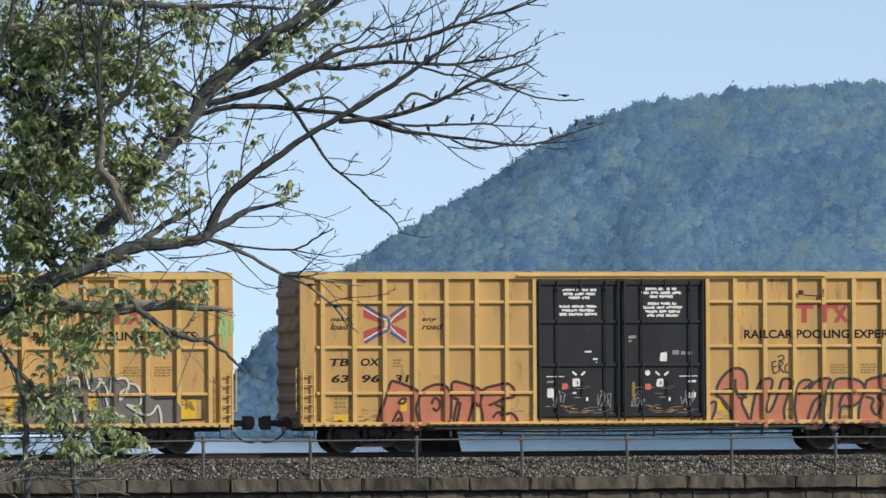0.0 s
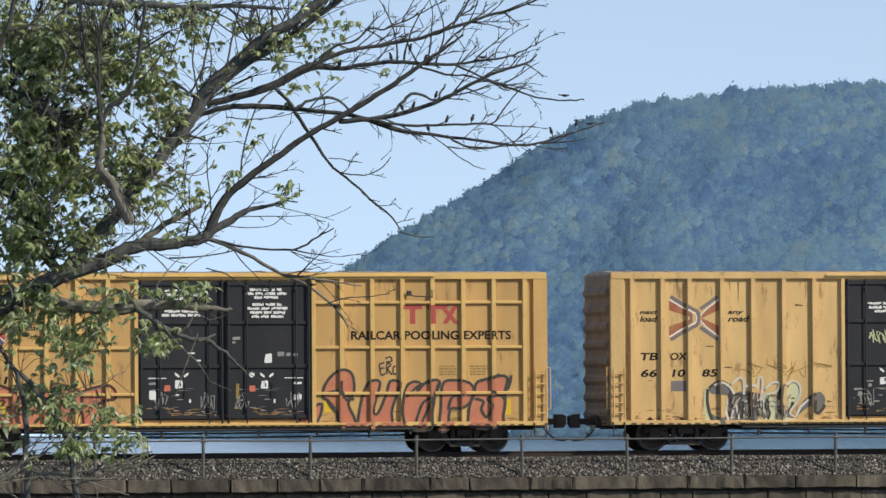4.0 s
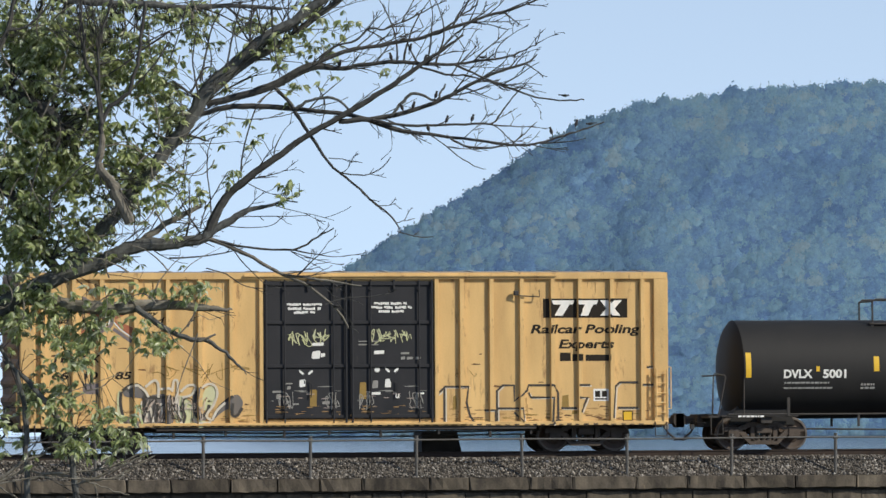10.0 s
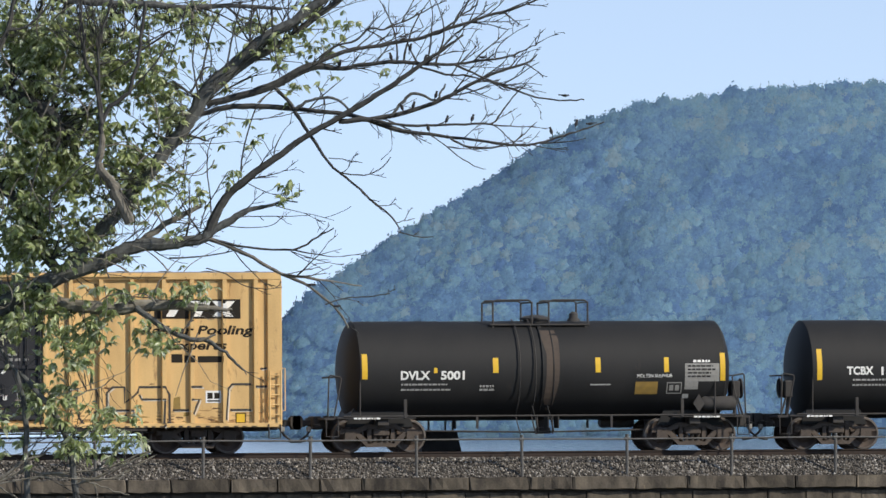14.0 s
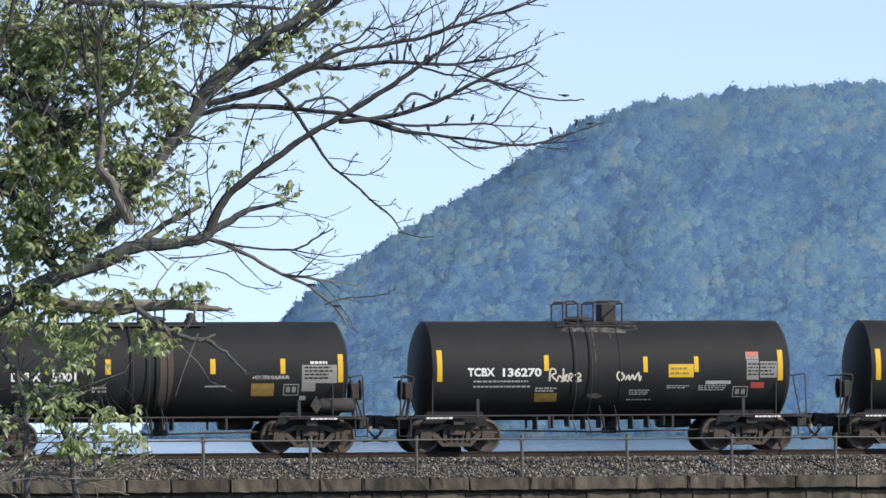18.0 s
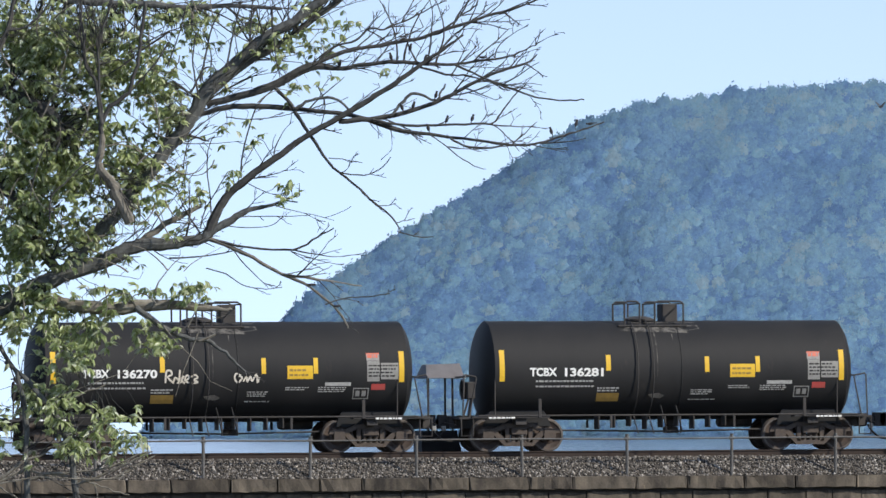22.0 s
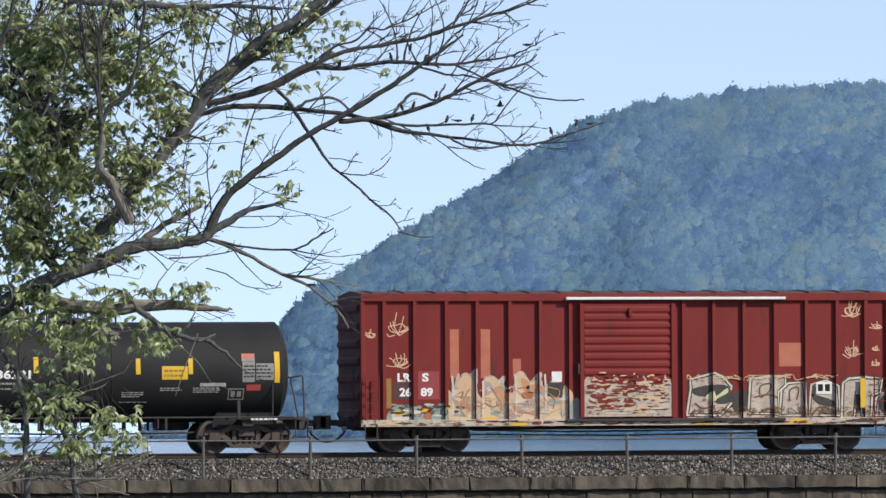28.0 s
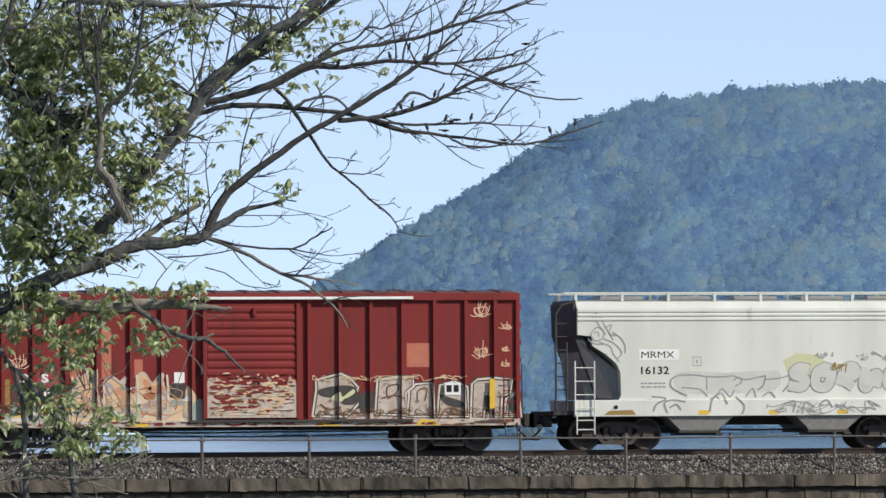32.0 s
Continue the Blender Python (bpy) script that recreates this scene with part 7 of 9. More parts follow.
    for a, b in ((2.5, 3.3), (3.5, 4.45), (4.7, 5.2), (5.4, 6.3), (12.6, 13.6), (13.9, 14.7), (15.0, 15.3), (15.7, 16.1), (16.5, 17.2)):
        coat("graffiti_drip", flat_shapes([(a, 0.75), (b - 0.1, 0.75), (b, 0.855), (a + 0.05, 0.855)]), -1.6, M_GRAF_RED, car)
    return car


def car_c():
    car, y, covers = boxcar(18.84, 51, (7.01, 11.95), M_YELLOW2, M_YELLOW2, [0.65, 1.55, 2.35, 3.32, 4.24, 5.16, 6.07], [12.77, 13.64, 14.53, 15.44, 16.25, 17.19, 18.09], (),
                            "pale yellow boxcar with dark doors and white graffiti", 0.11)
    lettered(car, y, [("next", 0.88, 3.92, 0.12, 0.55), ("load", 0.88, 3.7, 0.16, 0.55), ("any", 3.5, 3.92, 0.12, 0.48), ("road", 3.5, 3.7, 0.16, 0.66)], M_INK, (), 0.3, 0.03)
    lettered(car, y, [("TB", 0.9, 2.6, 0.2, 0.52), ("OX", 1.78, 2.6, 0.2, 0.52), ("66", 0.91, 2.12, 0.2, 0.48), ("10", 1.83, 2.12, 0.2, 0.40), ("85", 2.72, 2.12, 0.2, 0.48)], M_INK, (), 0.16, 0.03)
    emblem(car, 1.76, 3.25, 3.15, 4.45, y, covers, M_LOGOFADE, M_LOGOGREY)
    coat("grey_patch", flat_shapes(block(1.8, 2.25, 1.7, 2.0)), y, M_LOGOGREY, car)
    pale_shapes = [
        [(2.78, 1.63), (2.88, 1.79), (2.89, 1.31), (3.0, 0.96), (3.25, 0.73), (2.89, 0.73), (2.79, 1.07)],
        [(4.49, 1.54), (4.69, 1.62), (4.98, 1.33), (5.04, 1.01), (5.39, 0.89), (5.5, 0.78), (4.52, 0.75)],
        [(5.28, 1.78), (5.51, 1.91), (5.63, 1.7), (5.51, 1.33), (5.34, 1.17), (5.23, 1.43)],
    ]
    dark_shapes = [
        [(2.94, 1.79), (3.17, 1.94), (3.42, 1.92), (3.6, 1.71), (3.5, 1.58), (3.25, 1.6), (3.01, 1.63)],
        [(3.6, 1.58), (4.32, 1.61), (4.35, 0.79), (3.56, 0.79)],
        [(5.51, 0.93), (5.72, 1.31), (5.94, 1.44), (6.09, 1.62), (6.27, 1.65), (6.4, 1.45), (6.33, 1.21), (6.17, 1.08), (5.97, 1.25), (5.74, 1.12)],
        [(4.98, 1.78), (5.15, 1.85), (5.1, 1.38), (5.23, 1.09), (5.41, 1.17), (5.31, 0.94), (5.04, 1.01), (4.95, 1.38)],
        [(2.94, 1.07), (3.17, 0.96), (3.46, 0.91), (3.5, 0.76), (3.04, 0.76)],
    ]
    dark_strokes = [
        [(2.89, 1.76), (2.88, 1.38), (2.97, 0.99), (3.1, 0.78)],
        [(2.94, 1.79), (3.17, 1.95), (3.44, 1.92), (3.62, 1.66)],
        [(3.52, 1.63), (3.91, 1.59), (4.34, 1.62)],
        [(3.53, 1.6), (3.6, 1.27), (3.5, 0.86)],
        [(4.41, 1.62), (4.39, 0.98)],
        [(3.86, 1.55), (3.96, 1.22), (3.86, 0.9)],
        [(5.08, 1.78), (4.98, 1.38), (5.08, 1.04), (5.34, 1.15), (5.43, 1.38)],
        [(5.51, 0.93), (5.74, 1.33), (6.09, 1.62)],
        [(6.09, 1.42), (6.07, 1.1), (6.23, 1.07), (6.38, 1.29)],
        [(4.16, 1.53), (4.2, 0.85)],
        [(4.55, 1.33), (4.73, 1.06), (4.61, 0.79)],
    ]
    white_strokes = ([
        [(3.08, 1.86), (3.34, 1.94), (3.57, 1.79), (3.68, 1.6)],
        [(3.59, 1.89), (3.73, 2.01), (3.87, 2.08), (3.96, 1.95), (3.96, 1.59)],
        [(4.36, 1.75), (4.41, 2.06), (4.52, 2.03), (4.5, 1.62), (4.45, 1.11)],
        [(4.6, 1.75), (4.82, 1.93), (5.03, 1.91), (4.92, 1.67), (4.65, 1.59)],
        [(5.2, 1.85), (5.4, 1.97), (5.59, 1.91), (5.66, 1.68), (5.54, 1.36), (5.34, 1.07), (5.51, 0.93)]] + [
        [(5.9, 1.44), (5.66, 1.23), (5.51, 0.94)],
        [(3.58, 0.89), (3.7, 1.34), (3.81, 0.89)],
        [(4.04, 1.43), (4.12, 0.89)],
        [(4.52, 1.54), (4.55, 1.14), (4.65, 0.79)],
        [(3.5, 1.5), (3.43, 1.15), (3.5, 0.86)],
        [(4.95, 0.98), (5.14, 0.85), (5.47, 0.88)],
        [(3.96, 1.82), (4.24, 1.85), (4.36, 1.79)],
    ])
    for pts in pale_shapes:
        filled(pts, car, y, covers, M_GRAF_LIME, 0.001, "graffiti_fill", "pale sprayed graffiti ground")
    for k, pts in enumerate(dark_shapes):
        filled(pts, car, y, covers, M_GRAF_GREY, 0.004 + 0.002 * (k % 2), "graffiti_fill")
    for k, pts in enumerate(dark_strokes):
        stroked(pts, 0.085, car, y, covers, M_GRAF_BLACK, 0.009 + 0.002 * (k % 4))
    for k, pts in enumerate(white_strokes):
        stroked(pts, 0.07, car, y, covers, M_GRAF_WHITE, 0.018 + 0.002 * (k % 4))
    coat("pale_scribble", scrawl(3.4, 0.9, 2.0, 0.8, 57, 9, 0.03, 4), y - 0.027, M_GRAF_PALE, car, [(a, b, c - 0.027) for a, b, c in covers])
    coat("dark_scribble", scrawl(3.45, 0.86, 1.5, 0.7, 58, 7, 0.03, 4), y - 0.034, M_GRAF_BLACK, car, [(a, b, c - 0.034) for a, b, c in covers])
    coat("faded_tag", scrawl(3.7, 2.1, 2.9, 0.5, 59, 6, 0.022, 4), y - 0.002, M_OCHRE, car, covers)
    placard_bracket(car, 14.35)
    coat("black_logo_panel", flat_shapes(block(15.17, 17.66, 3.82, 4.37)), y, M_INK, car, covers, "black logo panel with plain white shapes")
    white = flat_shapes([(15.45, 4.2), (16.05, 4.2), (16.1, 4.32), (15.4, 4.32)], [(15.5, 3.88), (15.75, 3.88), (15.95, 4.2), (15.7, 4.2)], [(16.2, 4.2), (16.75, 4.2), (16.8, 4.32), (16.15, 4.32)],
                        [(16.25, 3.88), (16.5, 3.88), (16.65, 4.2), (16.4, 4.2)], [(16.85, 3.88), (17.1, 3.88), (17.5, 4.32), (17.25, 4.32)])
    coat("white_logo_arm", flat_shapes([(16.85, 4.32), (17.1, 4.32), (17.45, 3.88), (17.2, 3.88)]), y - 0.006, M_LETTER, car, [(a, b, c - 0.006) for a, b, c in covers])
    coat("white_logo", white, y - 0.003, M_LETTER, car, [(a, b, c - 0.003) for a, b, c in covers])
    lettered(car, y, [("Railcar Pooling", 14.8, 3.38, 0.24, 3.24), ("Experts", 15.62, 2.95, 0.24, 1.62)], M_INK, covers, 0.2, 0.03)
    coat("web_address", flat_shapes(block(15.66, 15.98, 2.58, 2.82), block(16.03, 16.35, 2.58, 2.78), block(16.42, 17.15, 2.58, 2.76)), y, M_INK, car, covers)
    outlines = ([[(11.92, 1.51), (12.28, 1.86), (12.97, 1.86), (12.91, 1.4), (13.01, 1.02), (13.26, 0.67)],
                [(12.26, 1.82), (12.26, 0.74)],
                [(13.43, 1.18), (13.75, 1.18), (13.78, 0.84)],
                [(13.8, 0.84), (13.8, 1.74), (13.97, 1.89), (14.31, 1.89), (14.31, 1.44), (14.69, 1.74), (14.73, 1.89), (15.46, 1.89), (15.6, 1.68), (15.6, 0.84)],
                [(13.82, 1.23), (14.55, 1.23), (14.59, 0.84), (14.31, 1.12)]] + [
                [(14.73, 1.68), (14.8, 1.54), (15.46, 1.54), (15.43, 0.84)],
                [(16.21, 1.89), (16.55, 1.89)],
                [(16.28, 1.11), (16.46, 1.53), (16.22, 1.53)],
                [(17.23, 0.94), (17.29, 1.83), (17.41, 1.96), (17.95, 1.96)],
                [(17.35, 1.23), (17.95, 1.23)],
                [(15.42, 0.76), (15.6, 0.91), (15.78, 0.76)],
                [(18.07, 1.89), (18.81, 1.89)],
                [(18.22, 2.39), (18.48, 2.42), (18.45, 2.07)],
                [(15.69, 1.23), (16.16, 1.23)]])
    for k, line in enumerate(outlines):
        bm = bmesh.new()
        ribbon(bm, line, 0.065)
        coat("dark_outline", bm, y - 0.003, M_GRAF_BLACK, car, [(a, b, c - 0.003) for a, b, c in covers])
        bm = bmesh.new()
        ribbon(bm, [(u + 0.05, v - 0.03) for u, v in line[:3]], 0.04)
        coat("white_edge", bm, y, M_GRAF_WHITE, car, covers)
    for x, z, w, h in ((12.5, 1.2, 0.12, 0.42), (15.7, 1.2, 0.22, 0.42), (16.0, 1.05, 0.2, 0.12)):
        coat("orange_patch", flat_shapes([(x, z), (x + w, z + 0.03), (x + w * 0.9, z + h), (x + 0.02, z + h * 0.9)]), y, M_OCHRE, car)
    rnd = random.Random(77)
    for k in range(26):
        x, z = rnd.uniform(12.2, 18.4) if k % 3 else rnd.uniform(0.5, 6.6), rnd.choice([rnd.uniform(0.9, 2.6), rnd.uniform(0.9, 4.6)])
        w = rnd.uniform(0.06, 0.3)
        coat("rust_scrape", flat_shapes([(x, z), (x + w, z + rnd.uniform(-0.02, 0.02)), (x + w * 0.9, z + 0.03), (x + w * 0.2, z + rnd.uniform(0.02, 0.06))]), y - 0.001, M_RUSTMARK, car, covers)
    coat("yellow_notice", flat_shapes(block(17.5, 17.8, 0.85, 1.15)), y, M_INK, car)
    coat("yellow_notice", flat_shapes(block(17.53, 17.77, 0.88, 1.12)), y - 0.003, M_SAFETY, car)
    coat("white_label", flat_shapes(block(16.64, 17.09, 1.43, 1.78)), y - 0.004, M_LETTER, car)
    coat("dark_symbol", flat_shapes(block(16.69, 16.84, 1.55, 1.72), block(16.89, 17.04, 1.55, 1.72), block(16.69, 17.04, 1.47, 1.51)), y - 0.007, M_INK, car)
    coat("green_tag", scrawl(7.65, 3.05, 1.25, 0.48, 80, 9, 0.024, 5), -1.56, M_GRAF_LIME, car)
    coat("green_tag", scrawl(10.12, 3.08, 1.2, 0.45, 81, 9, 0.024, 5), -1.56, M_GRAF_LIME, car)
    for x in (5.2, 7.6, 12.6):
        coat("rust_scuff", scrawl(x, 1.9, 0.6, 0.7, int(x * 9), 2, 0.02, 3), y, M_OCHRE, car)
    return car


# ---- tank cars ----
AXIS, TANK_R = 2.32, 1.43


def on_tank(name, bm, material, parent, label="", proud=COAT):
    """Lays a flat (x, z) drawing round the tank's near side."""
    for z in [AXIS + 0.16 * k for k in range(-9, 10)]:
        bmesh.ops.bisect_plane(bm, geom=bm.verts[:] + bm.edges[:] + bm.faces[:], plane_co=(0, 0, z), plane_no=(0, 0, 1))
    for v in bm.verts:
        v.co.y = -math.sqrt(max(0.0, (TANK_R + proud) ** 2 - (v.co.z - AXIS) ** 2))
    ob = part(name, bm, material, parent, label)
    if name in ("stencil", "lettering", "data_panel", "sign_writing"):
        ob["kind"] = "stuff"
    return ob


def tank_car(x0, x1, truck_xs, climb, label, brake_first=True):
    car = new("tank_car")
    tagged(car, label, "railway tank car", group="train of freight cars")
    bm = bmesh.new()
    head = [(TANK_R, 0.0), (TANK_R * 0.955, 0.055), (TANK_R * 0.86, 0.14), (TANK_R * 0.7, 0.225), (TANK_R * 0.5, 0.29), (TANK_R * 0.27, 0.33), (0.05, 0.345)]
    rows = [(r, -h) for r, h in head[::-1]] + [(r, x1 - x0 + h) for r, h in head]
    lathe(bm, rows, pose(x0, 0, AXIS, 0, 90, 0), 72)
    part("tank", bm, M_BLACK, car, "dull black tank shell", True)
    mid = (x0 + x1) / 2
    for x in (mid + 0.3,):
        bm = bmesh.new()
        lathe(bm, [(TANK_R, -0.02), (TANK_R + 0.012, -0.015), (TANK_R + 0.012, 0.015), (TANK_R, 0.02)], pose(x, 0, AXIS, 0, 90, 0), 72)
        part("weld_band", bm, M_BLACK, car, smooth=True)
    for a, b in ((x0 - 1.05, truck_xs[0] + 1.1), (truck_xs[1] - 1.1, x1 + 0.75)):
        bar("stub_sill", (a, b, -0.3, 0.3, 0.66, 1.0), M_UNDER, car, bev=0.02)
    for x in (truck_xs[0], truck_xs[1]):
        bm = bmesh.new()
        prism(bm, [(x - 1.0, 0.72), (x + 1.0, 0.72), (x + 0.85, 1.05), (x + 0.7, 1.35), (x - 0.7, 1.35), (x - 0.85, 1.05)], -0.85, 0.85)
        part("saddle", bm, M_BLACK, car)
        bar("bolster_arm", (x - 0.16, x + 0.16, -1.35, 1.35, 0.76, 1.0), M_UNDER, car)
    for s in (-1, 1):
        y = s * 1.45
        pipe("side_rail", [(x0 - 0.5, y, 1.02), (x1 + 0.3, y, 1.02)], 0.026, M_UNDER, car)
        bar("running_board", (x0 - 0.7, x0 + 1.6, sorted((y, y * 0.7))[0], sorted((y, y * 0.7))[1], 0.95, 1.0), M_UNDER, car)
        bar("running_board", (x1 - 1.6, x1 + 0.5, sorted((y, y * 0.7))[0], sorted((y, y * 0.7))[1], 0.95, 1.0), M_UNDER, car)
        for x in (x0 + 1.3, x1 - 1.3):
            bar("rail_stanchion", (x - 0.045, x + 0.045, y - 0.03, y + 0.03, 0.96, 1.5), M_UNDER, car)
        for x in (x0 + 3.4, x1 - 3.4):
            bar("hanger", (x - 0.035, x + 0.035, y - 0.02, y + 0.02, 0.66, 1.02), M_UNDER, car)
    for x, s in ((x0 - 0.55, -1), (x1 + 0.25, 1)):
        bar("end_platform", (min(x, x + s * 0.5), max(x, x + s * 0.5), -1.35, 1.35, 0.92, 0.99), M_UNDER, car)
        for y in (-1.3,):
            pipe("end_railing", [(x + s * 0.2, y, 0.98), (x - s * 0.02, y, 2.1), (x + s * 0.03, y, 2.15), (x + s * 0.3, y, 2.2), (x + s * 0.34, y, 2.16), (x + s * 0.38, y, 0.98)], 0.022, M_UNDER, car)
        pipe("cross_railing", [(x, -1.3, 2.15), (x, 1.3, 2.15)], 0.022, M_UNDER, car)
        pipe("hand_hold", [(x - s * 0.55, -1.36, 1.0), (x - s * 0.55, -1.38, 2.1), (x - s * 0.62, -1.3, 2.14)], 0.02, M_UNDER, car)
        pipe("sill_step", [(x + s * 0.1, -1.4, 0.95), (x + s * 0.1, -1.42, 0.45), (x + s * 0.45, -1.42, 0.45), (x + s * 0.45, -1.4, 0.95)], 0.02, M_UNDER, car)
        coupler(car, x + s * 0.5, s, 0.7)
        coat("white_stencil", lines_of_writing(x + (0.35 if s < 0 else -1.2), 0.94, 0.9, 1, 0.05, 3), -1.46, M_LETTER, car)["kind"] = "stuff"
    # hand brake on one end
    bx, bs = (x0 - 0.62, -1) if brake_first else (x1 + 0.42, 1)
    bm = bmesh.new()
    lathe(bm, [(0.29, -0.02), (0.29, 0.02), (0.255, 0.03), (0.255, -0.01)], pose(bx + bs * 0.2, -0.75, 1.78, 0, 90 * bs, 0), 20)
    for k in range(4):
        box(bm, bx + bs * 0.2 - 0.012, bx + bs * 0.2 + 0.012, -0.76 if k % 2 else -1.03, -0.74 if k % 2 else -0.47, 1.5 if k % 2 else 1.77, 2.06 if k % 2 else 1.79)
    part("brake_wheel", bm, M_UNDER, car, smooth=True)
    bar("brake_gear_box", (bx - 0.12, bx + 0.14, -1.0, -0.5, 1.5, 2.0), M_UNDER, car, bev=0.04)
    pipe("brake_stand", [(bx, -0.75, 1.0), (bx + 0.06, -0.75, 1.5)], 0.05, M_UNDER, car)
    pipe("brake_stand", [(bx + bs * 0.22, -0.95, 1.0), (bx + bs * 0.05, -0.95, 1.55)], 0.03, M_UNDER, car)
    bm = bmesh.new()
    lathe(bm, [(0.17, -0.5), (0.2, -0.42), (0.2, 0.42), (0.17, 0.5)], pose(truck_xs[1] - 1.9, 0.4, 0.86, 0, 90, 0), 16)
    part("air_reservoir", bm, M_UNDER, car, smooth=True)
    bm = bmesh.new()
    lathe(bm, [(0.22, 0.5), (0.22, 0.66), (0.15, 0.7), (0.15, 0.95)], pose(mid + 0.3, 0, 0), 16)
    part("bottom_outlet", bm, M_UNDER, car, smooth=True)
    pipe("brake_rod", [(truck_xs[0] + 1.3, -0.6, 0.6), (mid, -0.6, 0.55), (truck_xs[1] - 1.3, -0.6, 0.6)], 0.025, M_UNDER, car)
    for k in range(9 if brake_first else 2):
        x = mid + (-2.1 + 0.47 * k if brake_first else 0.2 + 0.3 * k)
        bar("sill_bracket", (x - 0.02, x + 0.02, -1.1, -0.6, 0.62 + 0.04 * (k % 3), 1.05), M_UNDER, car)
    for x in (mid - 0.1, mid + 0.35):
        pipe("drain_pipe", [(x, -0.95, 1.0), (x, -1.0, 0.66), (x, -1.0, 0.5)], 0.022, M_UNDER, car)
    # side ladder to the top platform
    for x in (climb, climb + 0.46):
        arc = [(x, -(TANK_R + 0.08) * math.cos(a), AXIS + (TANK_R + 0.08) * math.sin(a)) for a in (-1.0 + 0.26 * k for k in range(10))]
        pipe("ladder_stile", [(x, -1.42, 0.5)] + arc, 0.018, M_UNDER, car)
    for x in (mid - 0.35, mid + 0.1):
        pipe("valve_leg", [(x, -1.40, 1.3), (x + 0.1, -1.44, 0.9), (x + 0.18, -1.42, 0.55)], 0.02, M_BLACK, car)
    truck(car, truck_xs[0], M_TRUCK)
    truck(car, truck_xs[1], M_TRUCK)
    return car, mid


def top_platform(car, x0, x1, z, rails, housing):
    """The walkway round the manway on top, with its guard rails, the manway and the safety-valve housing."""
    bm = bmesh.new()
    box(bm, x0, x1, -0.75, 0.75, z - 0.05, z, 0.01)
    part("top_platform", bm, M_UNDER, car, "dark grating platform on the tank")
    for y in (-0.72, 0.72):
        for x in (x0 + 0.1, (x0 + x1) / 2, x1 - 0.1):
            bar("platform_bracket", (x - 0.04, x + 0.04, min(y, y * 0.9), max(y, y * 0.9), z - 0.32, z - 0.04), M_UNDER, car)
    for a, b in rails:
        for y in (-0.7, 0.7):
            pipe("guard_rail", [(a, y, z), (a, y, z + 0.62), (a + 0.1, y, z + 0.68), (b - 0.1, y, z + 0.68), (b, y, z + 0.62), (b, y, z)], 0.028, M_UNDER, car)
        for x in (a, b):
            pipe("guard_cross", [(x, -0.7, z + 0.62), (x, 0.7, z + 0.62)], 0.022, M_UNDER, car)
    bm = bmesh.new()
    lathe(bm, [(0.36, z - 0.2), (0.36, z + 0.12), (0.44, z + 0.13), (0.44, z + 0.18), (0.3, z + 0.24), (0.08, z + 0.27)], pose(housing[0], 0, 0), 20)
    part("manway", bm, M_UNDER, car, smooth=True)
    bm = bmesh.new()
    if housing[2]:
        box(bm, housing[1] - 0.23, housing[1] + 0.23, -0.3, 0.3, z, z + 0.62, 0.03)
    else:
        lathe(bm, [(0.2, z), (0.2, z + 0.1), (0.13, z + 0.2), (0.13, z + 0.3), (0.05, z + 0.36)], pose(housing[1], 0, 0), 16)
    part("valve_housing", bm, M_UNDER, car, smooth=not housing[2])


def strips(car, rows):
    for x0, x1, z0, z1 in rows:
        on_tank("reflector", flat_shapes(block(x0, x1, z0, z1)), M_SAFETY, car, "yellow reflective strip")


